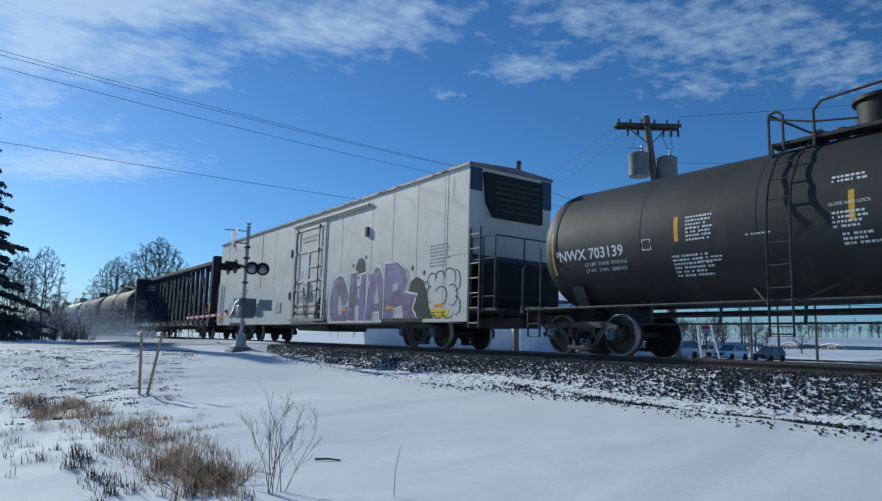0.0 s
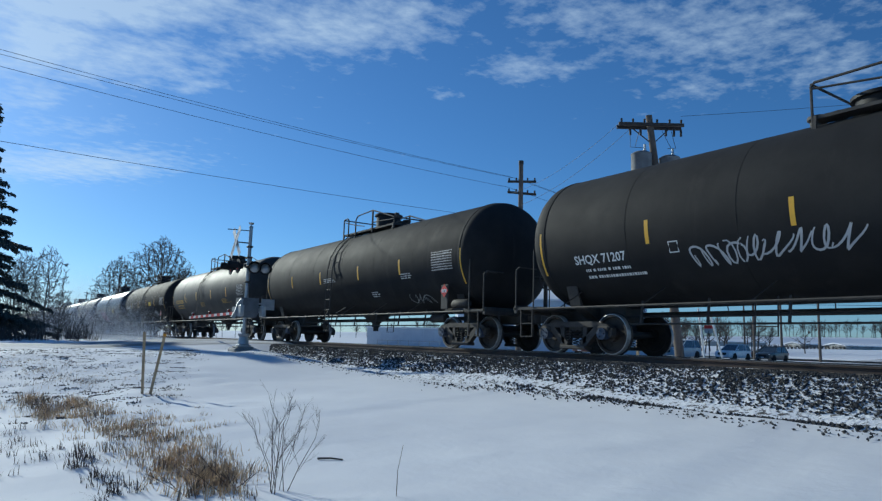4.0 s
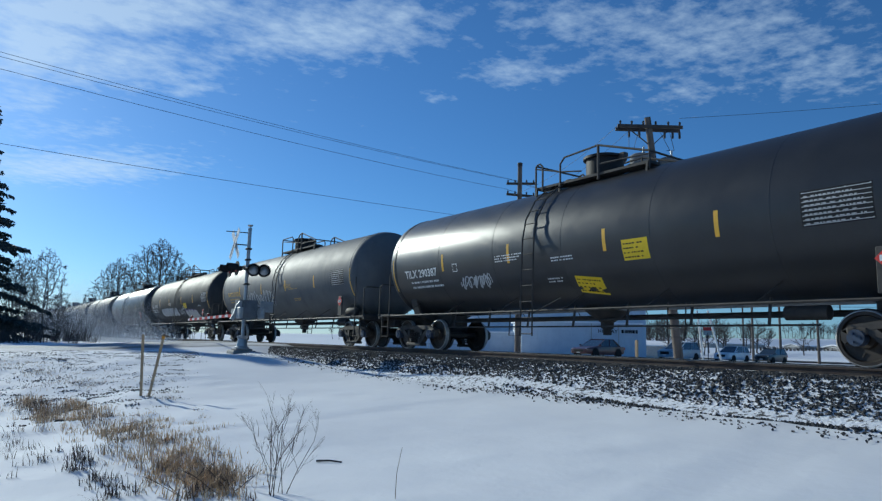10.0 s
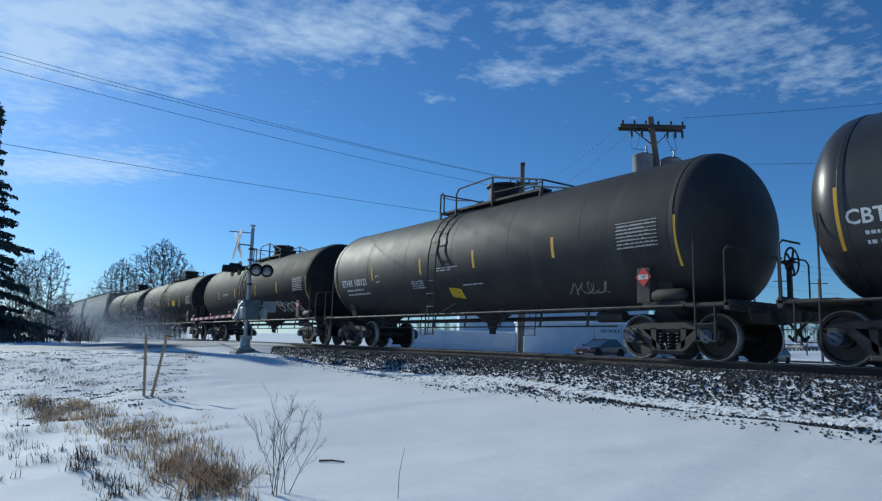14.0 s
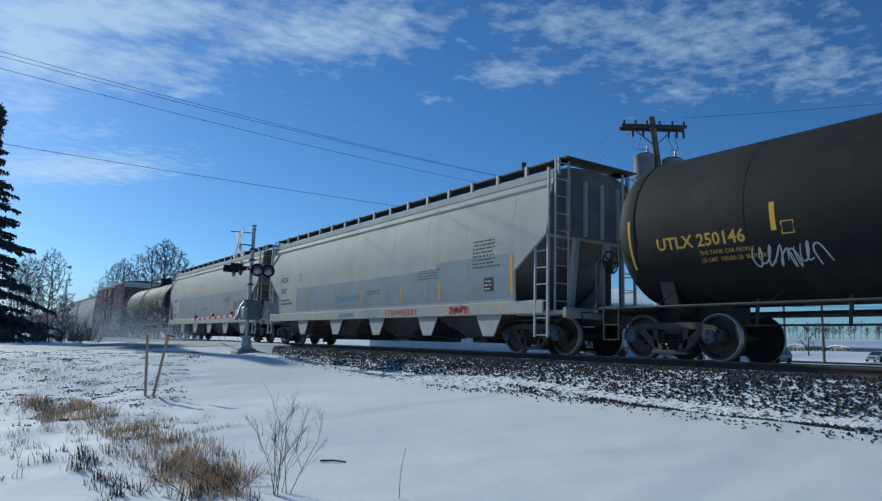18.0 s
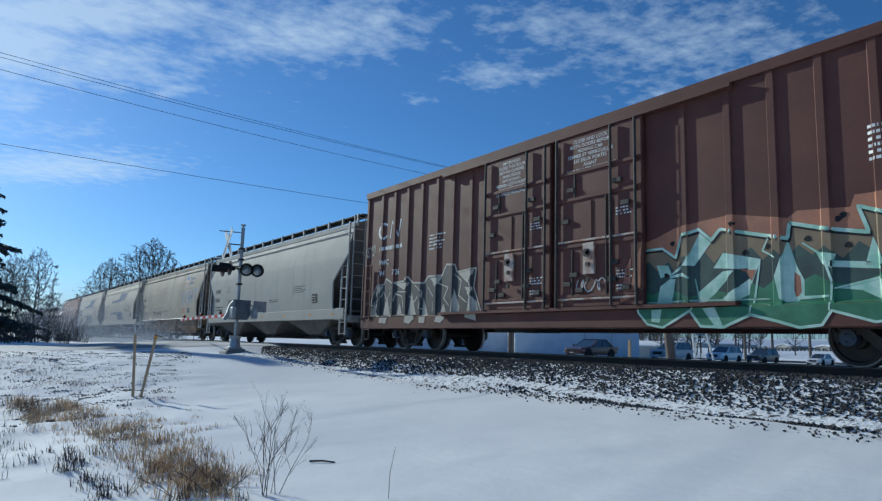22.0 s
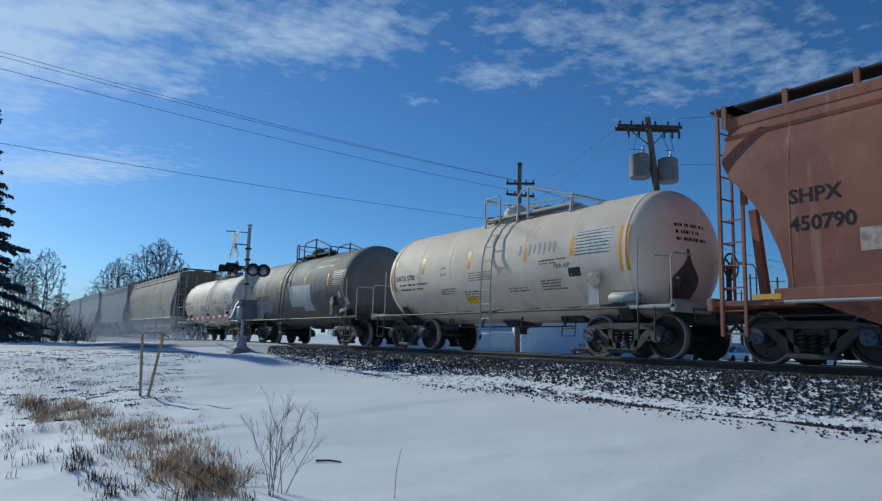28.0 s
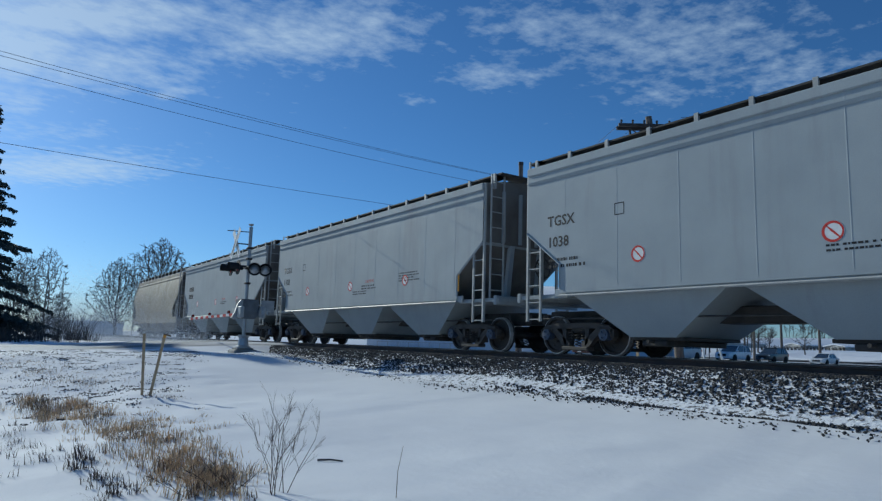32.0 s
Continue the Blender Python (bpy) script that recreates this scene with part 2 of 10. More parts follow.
def snow_ground():
    """Snow with bare earth and litter where the attribute 'bare' lets it through."""
    m, t, p = nodes_of("snow over rough grass")
    at = t.nodes.new("ShaderNodeAttribute")
    at.attribute_name = "bare"
    snow = blend(t, ramp(t, noise_at(t, 0.35, 8), 0.35, 0.7), (0.79, 0.8, 0.82), (0.72, 0.73, 0.76))
    earth = blend(t, ramp(t, noise_at(t, 6, 8, 0.7), 0.35, 0.65), (0.1, 0.08, 0.065), (0.045, 0.04, 0.036))
    fine = noise_at(t, 7.0, 10, 0.72, (1.0, 1.8, 1.0))
    sub = t.nodes.new("ShaderNodeMath")
    sub.operation = "ADD"
    t.links.new(fine, sub.inputs[0])
    t.links.new(at.outputs["Fac"], sub.inputs[1])
    t.links.new(blend(t, ramp(t, sub.outputs[0], 0.9, 1.0), snow, earth), p.inputs["Base Color"])
    p.inputs["Roughness"].default_value = 0.75
    p.inputs["Specular IOR Level"].default_value = 0.1
    bump(t, p, noise_at(t, 2.5, 10, 0.6), 0.5, 0.032)
    return m


def ballast_bed():
    m, t, p = nodes_of("ballast with blown snow")
    stone = blend(t, ramp(t, noise_at(t, 16, 6, 0.8), 0.35, 0.65), (0.045, 0.045, 0.047), (0.12, 0.115, 0.11))
    s1 = noise_at(t, 11, 6, 0.7, loc=(4, 4, 4))
    t.links.new(blend(t, ramp(t, s1, 0.42, 0.47), stone, (0.8, 0.81, 0.84)), p.inputs["Base Color"])
    p.inputs["Roughness"].default_value = 0.85
    bump(t, p, noise_at(t, 16, 5), 0.9, 0.04)
    return m


def asphalt():
    m, t, p = nodes_of("salted asphalt with packed snow")
    base = blend(t, ramp(t, noise_at(t, 40, 4), 0.3, 0.7), (0.09, 0.09, 0.095), (0.15, 0.15, 0.155))
    track = noise_at(t, 1.2, 7, 0.6, (2.0, 0.12, 1))
    t.links.new(blend(t, ramp(t, track, 0.42, 0.62), base, (0.6, 0.61, 0.64)), p.inputs["Base Color"])
    p.inputs["Roughness"].default_value = 0.8
    return m


SNOW, BED, ROAD = snow_ground(), ballast_bed(), asphalt()


# ---- mesh tools ----
class Geo:
    """Collects faces and turns them into one mesh."""

    def __init__(self):
        self.v, self.f = [], []

    def add(self, verts, faces):
        n = len(self.v)
        self.v += [tuple(p) for p in verts]
        self.f += [tuple(i + n for i in q) for q in faces]
        return self

    def box(self, x0, x1, y0, y1, z0, z1, c=0.0):
        c = min(c, abs(x1 - x0) * 0.45, abs(y1 - y0) * 0.45, abs(z1 - z0) * 0.45)
        if c <= 0:
            v = [(x, y, z) for x in (x0, x1) for y in (y0, y1) for z in (z0, z1)]
            return self.add(v, [(0, 1, 3, 2), (4, 6, 7, 5), (0, 4, 5, 1), (2, 3, 7, 6), (0, 2, 6, 4), (1, 5, 7, 3)])
        v, at = [], {}
        for ix, x in enumerate((x0, x1)):
            for iy, y in enumerate((y0, y1)):
                for iz, z in enumerate((z0, z1)):
                    sx, sy, sz = (c if i == 0 else -c for i in (ix, iy, iz))
                    for k, p in enumerate(((x, y + sy, z + sz), (x + sx, y, z + sz), (x + sx, y + sy, z))):
                        at[ix, iy, iz, k] = len(v)
                        v.append(p)
        q = []
        for i in (0, 1):
            q.append([at[i, a, b, 0] for a, b in ((0, 0), (1, 0), (1, 1), (0, 1))])
            q.append([at[a, i, b, 1] for a, b in ((0, 0), (1, 0), (1, 1), (0, 1))])
            q.append([at[a, b, i, 2] for a, b in ((0, 0), (1, 0), (1, 1), (0, 1))])
        for a in (0, 1):
            for b in (0, 1):
                q.append([at[a, b, 0, 0], at[a, b, 1, 0], at[a, b, 1, 1], at[a, b, 0, 1]])
                q.append([at[a, 0, b, 0], at[a, 1, b, 0], at[a, 1, b, 2], at[a, 0, b, 2]])
                q.append([at[0, a, b, 1], at[1, a, b, 1], at[1, a, b, 2], at[0, a, b, 2]])
                for e in (0, 1):
                    q.append([at[a, b, e, k] for k in (0, 1, 2)])
        return self.add(v, q)

    def bar(self, p, q, w, h=None, up=(0, 0, 1)):
        """A rectangular bar from p to q."""
        h = w if h is None else h
        p, q = Vector(p), Vector(q)
        a = (q - p).normalized()
        s = a.cross(Vector(up))
        s = s.normalized() if s.length > 1e-3 else Vector((1, 0, 0))
        t = s.cross(a).normalized()
        v = [o + s * i * w / 2 + t * j * h / 2 for o in (p, q) for i, j in ((-1, -1), (1, -1), (1, 1), (-1, 1))]
        return self.add(v, [(3, 2, 1, 0), (4, 5, 6, 7), (0, 1, 5, 4), (1, 2, 6, 5), (2, 3, 7, 6), (3, 0, 4, 7)])

    def tube(self, pts, r, n=6, r1=None, cap=True):
        """A round rod along pts, tapering from r to r1."""
        pts = [Vector(p) for p in pts]
        v, q, m = [], [], len(pts)
        side = None
        for i, p in enumerate(pts):
            a = (pts[min(i + 1, m - 1)] - pts[max(i - 1, 0)]).normalized()
            if side is None:
                side = a.cross(Vector((0, 0, 1)))
                if side.length < 1e-3:
                    side = a.cross(Vector((0, 1, 0)))
            side = (side - a * side.dot(a)).normalized()
            up = a.cross(side)
            rr = r if r1 is None else r + (r1 - r) * i / (m - 1)
            v += [p + (side * math.cos(k * math.tau / n) + up * math.sin(k * math.tau / n)) * rr for k in range(n)]
        for i in range(m - 1):
            q += [(i * n + k, i * n + (k + 1) % n, (i + 1) * n + (k + 1) % n, (i + 1) * n + k) for k in range(n)]
        if cap:
            q += [tuple(range(n))[::-1], tuple(range((m - 1) * n, m * n))]
        return self.add(v, q)

    def cyl(self, p, q, r, n=12, r1=None):
        return self.tube([p, q], r, n, r1)

    def lathe(self, prof, axis="x", n=24, at=(0, 0, 0)):
        """Turns a profile of (along, radius) about an axis through at."""
        v, q = [], []
        for a, r in prof:
            for k in range(n):
                c, s = r * math.cos(k * math.tau / n), r * math.sin(k * math.tau / n)
                p = {"x": (a, c, s), "y": (c, a, s), "z": (c, s, a)}[axis]
                v.append([p[i] + at[i] for i in range(3)])
        for i in range(len(prof) - 1):
            q += [(i * n + k, i * n + (k + 1) % n, (i + 1) * n + (k + 1) % n, (i + 1) * n + k) for k in range(n)]
        return self.add(v, q)

    def prism(self, poly, axis, a0, a1):
        """Extrudes a flat outline along an axis: outline in the other two, in order."""
        n = len(poly)
        put = {"x": lambda u, w, a: (a, u, w), "y": lambda u, w, a: (u, a, w), "z": lambda u, w, a: (u, w, a)}[axis]
        v = [put(u, w, a) for a in (a0, a1) for u, w in poly]
        return self.add(v, [tuple(range(n)), tuple(range(2 * n - 1, n - 1, -1))] + [(i, (i + 1) % n, n + (i + 1) % n, n + i) for i in range(n)])

    def strip(self, rows, close=False):
        """Faces between rows of equally many points."""
        n = len(rows[0])
        v = [p for row in rows for p in row]
        q = []
        for i in range(len(rows) - 1):
            for k in range(n if close else n - 1):
                q.append((i * n + k, i * n + (k + 1) % n, (i + 1) * n + (k + 1) % n, (i + 1) * n + k))
        return self.add(v, q)

    def mesh(self, name, *mats, sharp=0.6):
        me = bpy.data.meshes.new(name)
        me.from_pydata(self.v, [], self.f)
        bm = bmesh.new()
        bm.from_mesh(me)
        bmesh.ops.recalc_face_normals(bm, faces=bm.faces)
        bm.to_mesh(me)
        bm.free()
        me.polygons.foreach_set("use_smooth", [True] * len(me.polygons))
        me.set_sharp_from_angle(angle=sharp)
        for m in mats:
            me.materials.append(m)
        return me


# Strokes and lines too fine to pick apart.
FINE = {"stencil", "panel_grid", "panel_text", "placard_text", "graffiti", "graffiti_highlight", "door_notice", "graffiti_outline", "warning_text", "blade_lettering", "jumper_wire", "tie_cable"}


def part(name, data, parent=None, label="", at=None, kind="", mat=None):
    """Links a mesh, or what a Geo holds, as one object under a thing or under a part."""
    if isinstance(data, Geo):
        data = data.mesh(name, *([mat] if mat else []))
    if name in FINE:
        kind = "stuff"
    ob = new(name, data)
    ob.parent = parent
    if at is not None:
        ob.matrix_basis = at if isinstance(at, Matrix) else Matrix.Translation(at)
    if label or kind:
        tagged(ob, label, kind=kind)
    return ob


def thing(name, label, category, at=None, group="", kind="", data=None):
    ob = new(name, data)
    if data is None:
        ob.empty_display_size = 0.2
    if at is not None:
        ob.matrix_basis = at if isinstance(at, Matrix) else Matrix.Translation(at)
    return tagged(ob, label, category, group, kind)


CACHE = {}


def shared(key, build):
    """A mesh that many objects share, built once."""
    if key not in CACHE:
        CACHE[key] = build()
    return CACHE[key]


def lettering(text, size, mat, place, align="LEFT", spread=1.0, shear=0.0):
    """A mesh of flat letters with the built-in font; place(u, v) lays a point of the text onto a surface."""
    cu = bpy.data.curves.new("lettering", "FONT")
    cu.offset = size * (0.02 if size > 0.2 else 0.006)
    cu.body, cu.size, cu.align_x, cu.space_character, cu.shear, cu.resolution_u = text, size, align, spread, shear, 2
    tmp = bpy.data.objects.new("lettering", cu)
    me = bpy.data.meshes.new_from_object(tmp)
    bpy.data.objects.remove(tmp)
    bpy.data.curves.remove(cu)
    # Cut across, so that tall letters follow a curved side.
    bm = bmesh.new()
    bm.from_mesh(me)
    for k in range(1, 5):
        bmesh.ops.bisect_plane(bm, geom=bm.verts[:] + bm.edges[:] + bm.faces[:], plane_co=(0, size * (0.16 * k - 0.02), 0), plane_no=(0, 1, 0))
    bm.to_mesh(me)
    bm.free()
    for v in me.vertices:
        v.co = place(v.co.x, v.co.y)
    me.materials.clear()
    me.materials.append(mat)
    return me


def rows_of_bars(place, u0, v0, width, rows, mat, rng, h=0.045, gap=0.09, name="stencil"):
    """Small writing that cannot be read: short bars in rows."""
    g = Geo()
    for i in range(rows):
        u, end = u0, u0 + width * rng.uniform(0.7, 1.0)
        while u < end - 0.03:
            w = min(rng.uniform(0.025, 0.075) * (1 if h < 0.1 else 2.5), end - u)
            v = v0 - i * gap
            g.add([place(u, v), place(u + w, v), place(u + w, v + h), place(u, v + h)], [(0, 1, 2, 3)])
            u += w + (0.02 if rng.random() < 0.75 else 0.06)
    return g.mesh(name, mat)


def patch(place, u0, u1, v0, v1, mat, name="plate", nu=1, nv=1, lift=None):
    """A thin plate laid onto a surface."""
    g = Geo()
    g.strip([[place(u0 + (u1 - u0) * i / nu, v0 + (v1 - v0) * j / nv) for i in range(nu + 1)] for j in range(nv + 1)])
    return g.mesh(name, mat)


# ---- ground, track, road ----
def smooth(a, b, x):
    u = np.clip((np.asarray(x, float) - a) / (b - a), 0, 1)
    return u * u * (3 - 2 * u)


def road_x(y):
    """The road's centre line: it crosses the track a little askew."""
    return -32.4 - 0.075 * (np.asarray(y, float) - TRACK)


def ground_z(x, y):
    x, y = np.asarray(x, float), np.asarray(y, float)
    d = y - TRACK
    z = np.interp(d, [-60, -30, -14, -11.6, -9.6, -6, -3.6, -2.4, 2.4, 3.8, 8, 14, 40, 60, 74, 84, 95, 135, 180, 350, 900], [-1.5, -1.45, -1.36, -1.27, -1.06, -0.86, -0.72, -0.9, -0.9, -0.75, -0.5, -0.42, -0.75, -0.95, -1.2, -0.75, -0.5, 1.0, 1.7, 8.8, 14])
    near = smooth(-14, -23, x) * smooth(-95, -50, x) * smooth(14, -2, d)
    z = z + (np.interp(d, [-40, -12, -4, 0, 4], [-1.0, -0.52, -0.36, -0.9, -0.6]) - z) * near
    return z


def bumps(x, y):
    return 0.03 * noise.noise((x * 0.5, y * 0.5, 1.7)) + 0.02 * noise.noise((x * 1.9, y * 1.9, 4.1)) + 0.012 * noise.noise((x * 5, y * 5, 9.3))


def bare_at(x, y):
    """How much litter and grass shows through the snow: 0 none, 0.5 all."""
    d = y - TRACK
    b = 0.1 + 0.0 * x
    left = smooth(-8.5, -10.2, d) * smooth(-5.5, -7, x) * smooth(-30, -24, x)
    b = b + 0.17 * left + 0.1 * smooth(-17, -22, x) * smooth(-3, -5, d) * smooth(-30, -26, x)
    mast = np.exp(-((x + 23.0) ** 2 / 9 + (y - 8.6) ** 2 / 1.2))
    b = b + 0.42 * mast
    toe = np.exp(-((d + 3.95 + 0.25 * np.sin(x * 0.9)) ** 2) / 0.12) * smooth(-26, -12, x)
    return b + 0.2 * toe


def spaced(lo, hi, fine0, fine1, step, grow=1.18):
    out, s, x = [], step, fine1
    xs = list(np.arange(fine0, fine1 + 1e-6, step))
    while x < hi:
        s = min(s * grow, 400)
        x += s
        out.append(min(x, hi))
    s, x, low = step, fine0, []
    while x > lo:
        s = min(s * grow, 400)
        x -= s
        low.append(max(x, lo))
    return np.array(low[::-1] + xs + out)


gx, gy = spaced(-3500, 3500, -30, 2, 0.28), spaced(-3000, 3500, -2.5, 10, 0.22)
GX, GY = np.meshgrid(gx, gy)
GZ = ground_z(GX, GY)
for j in range(len(gy)):
    for i in range(len(gx)):
        if -60 < gx[i] < 25 and -25 < gy[j] < 60:
            rough = 1.0 + 1.8 * float(smooth(6.5, 2.5, gy[j]) * smooth(-6, -12, gx[i]))
            GZ[j, i] += bumps(gx[i], gy[j]) * rough
nx, ny = len(gx), len(gy)
me = bpy.data.meshes.new("ground")
idx = np.arange(nx * ny).reshape(ny, nx)
quads = np.stack([idx[:-1, :-1], idx[:-1, 1:], idx[1:, 1:], idx[1:, :-1]], -1).reshape(-1, 4)
me.from_pydata(np.stack([GX.ravel(), GY.ravel(), GZ.ravel()], -1).tolist(), [], quads.tolist())
me.polygons.foreach_set("use_smooth", [True] * len(me.polygons))
me.attributes.new("bare", "FLOAT", "POINT").data.foreach_set("value", bare_at(GX, GY).ravel().astype(np.float32))
me.materials.append(SNOW)
tagged(new("ground", me), "snow-covered rough ground with tufts of dead grass", "ground", kind="structure")

# The ballast bed, with loose stones along the side that the camera sees.
g = Geo()
prof = [(-3.7, -0.86), (-3.3, -0.7), (-2.6, -0.42), (-1.95, -0.17), (-1.4, -0.14), (1.4, -0.14), (1.95, -0.17), (2.7, -0.45), (3.8, -0.86)]
xs = np.concatenate([np.arange(-900, -40, 20), np.arange(-40, 20, 0.5), np.arange(20, 420, 20)])
g.strip([[(x, TRACK + d, z + (0.03 * noise.noise((x * 0.8, d, 2)) if -40 < x < 20 else 0)) for d, z in prof] for x in xs])
ballast = tagged(new("track_bed", g.mesh("track_bed", BED)), "dark crushed-stone track bed dusted with blown snow", "track bed", kind="structure")


def rail_profile(y, s):
    return [(y - s * 0.07, -0.172), (y - s * 0.07, -0.16), (y - s * 0.012, -0.14), (y - s * 0.012, -0.05), (y - s * 0.036, -0.04), (y - s * 0.036, -0.006), (y - s * 0.028, 0.0),
            (y + s * 0.028, 0.0), (y + s * 0.036, -0.006), (y + s * 0.036, -0.04), (y + s * 0.012, -0.05), (y + s * 0.012, -0.14), (y + s * 0.07, -0.16), (y + s * 0.07, -0.172)]


track = thing("railway_track", "single railway track of rusty rails on wooden ties", "railway track", (0, TRACK, 0), kind="structure")
for y in (-0.755, 0.755):
    rail = part("rail", Geo().prism(rail_profile(y, 1), "x", -900, 420), track, "rusty steel rail with a worn bright top", mat=RAILSIDE)
    part("railhead", Geo().box(-900, 420, y - 0.027, y + 0.027, 0.0, 0.003), rail, mat=TREAD)


def tie_mesh():
    return Geo().box(-0.115, 0.115, -1.3, 1.3, -0.32, -0.125, 0.012).mesh("tie", WOOD)


for i in range(150):
    part("tie", shared("tie", tie_mesh), track, at=(-62 + i * 0.53, 0, 0.004 * math.sin(i * 2.1)))


def stones(name, n, spread, size, seed):
    """Loose stones, scattered by spread(rng), in one mesh."""
    rng = np.random.default_rng(seed)
    base = np.array([(1, 0, 0), (-0.9, 0.2, 0), (0.1, 1, 0.1), (0, -0.9, 0.1), (0.1, 0.1, 0.8), (0, 0, -0.7)])
    tri = np.array([(0, 2, 4), (2, 1, 4), (1, 3, 4), (3, 0, 4), (2, 0, 5), (1, 2, 5), (3, 1, 5), (0, 3, 5)])
    where = spread(rng, n)
    s = size * rng.uniform(0.55, 1.35, (n, 1, 1)) * rng.uniform(0.6, 1.3, (n, 1, 3))
    a = rng.uniform(0, math.tau, n)
    pts = base[None] * s + rng.normal(0, size * 0.12, (n, 6, 3))
    c, q = np.cos(a)[:, None], np.sin(a)[:, None]
    pts = np.stack([pts[..., 0] * c - pts[..., 1] * q, pts[..., 0] * q + pts[..., 1] * c, pts[..., 2]], -1) + where[:, None, :]
    me = bpy.data.meshes.new(name)
    me.from_pydata(pts.reshape(-1, 3).tolist(), [], (tri[None] + 6 * np.arange(n)[:, None, None]).reshape(-1, 3).tolist())
    me.materials.append(STONE)
    return me


def shoulder(rng, n):
    """Stones down the shoulder; a strip of blown snow parts them from the row at the toe."""
    x = -34 + 40 * rng.random(n) ** 0.7
    low = rng.random(n) < 0.26
    edge = -3.12 - 0.1 * np.sin(x * 0.7) - 0.16 * np.sin(x * 0.23 + 1.0)
    d = np.where(low, edge - 0.24 - 0.36 * rng.random(n) ** 1.4, edge + (-1.45 - edge) * rng.random(n) ** 0.85)
    keep = np.where(low, smooth(-13, -6, x) * (0.4 + 0.6 * (np.sin(x * 2.3) > -0.5)), 1.0) > rng.random(n)
    d = np.where(keep, d, -1.6 - 0.9 * rng.random(n))
    return np.stack([x, TRACK + d, np.interp(d, [p[0] for p in prof], [p[1] for p in prof]) + 0.012], -1)


def toe_scatter(rng, n):
    x = -26 + 30 * rng.random(n)
    d = -3.72 - np.abs(rng.normal(0, 0.3, n)) - 0.12 * np.sin(x * 0.9)
    return np.stack([x, TRACK + d, ground_z(x, TRACK + d) + 0.012], -1)


tagged(new("ballast_stones", stones("ballast_stones", 36000, shoulder, 0.026, 3)), "loose dark crushed stones on the track shoulder", "ballast", kind="stuff")
tagged(new("scattered_stones", stones("scattered_stones", 1100, toe_scatter, 0.022, 4)), "small stones scattered on the snow below the track", "stones", kind="stuff")

# The road over the track.
g = Geo()
ys = np.concatenate([np.arange(-90, -6, 6), np.arange(-6, 30, 1.0), np.arange(30, 260, 8)])
rows = []
for y in ys:
    c = float(road_x(y))
    d = y - TRACK
    rows.append([])
    for o in (-4.6, -3.4, 0, 3.4, 4.6):
        z = float(ground_z(c + o, y)) + 0.06
        top = float(np.interp(abs(d), [0, 3.0, 9], [-0.025, -0.03, z]))
        rows[-1].append((c + o, y, max(z, top) - (0.12 if abs(o) > 4 else 0) if abs(d) < 9 else z - (0.1 if abs(o) > 4 else 0)))
g.strip(rows)
verge = Geo()
for k in (0, -1):
    verge.strip([[row[k], (row[k][0] + (2.6 if k else -2.6), row[k][1], float(ground_z(row[k][0] + (2.6 if k else -2.6), row[k][1])) - 0.05)] for row in rows])
tagged(new("road_verge", verge.mesh("road_verge", SNOW)), "snowy shoulders sloping down from the road", "verge", kind="structure")
tagged(new("road", g.mesh("road", ROAD)), "salt-grey asphalt road with packed snow, crossing the track", "road", kind="structure")
g = Geo()
rows = []
for x in np.arange(-160, 60, 8.0):
    y = 98 + 0.05 * x
    rows.append([(x, y + o, float(ground_z(x, y)) + 0.08) for o in (-3.6, 3.6)])
g.strip(rows)
tagged(new("side_road", g.mesh("side_road", ROAD)), "grey side road behind the waiting vehicles", "road", kind="structure")

# ---- crossing signal ----
MX, MY, MZ = -23.85, 7.93, -0.36


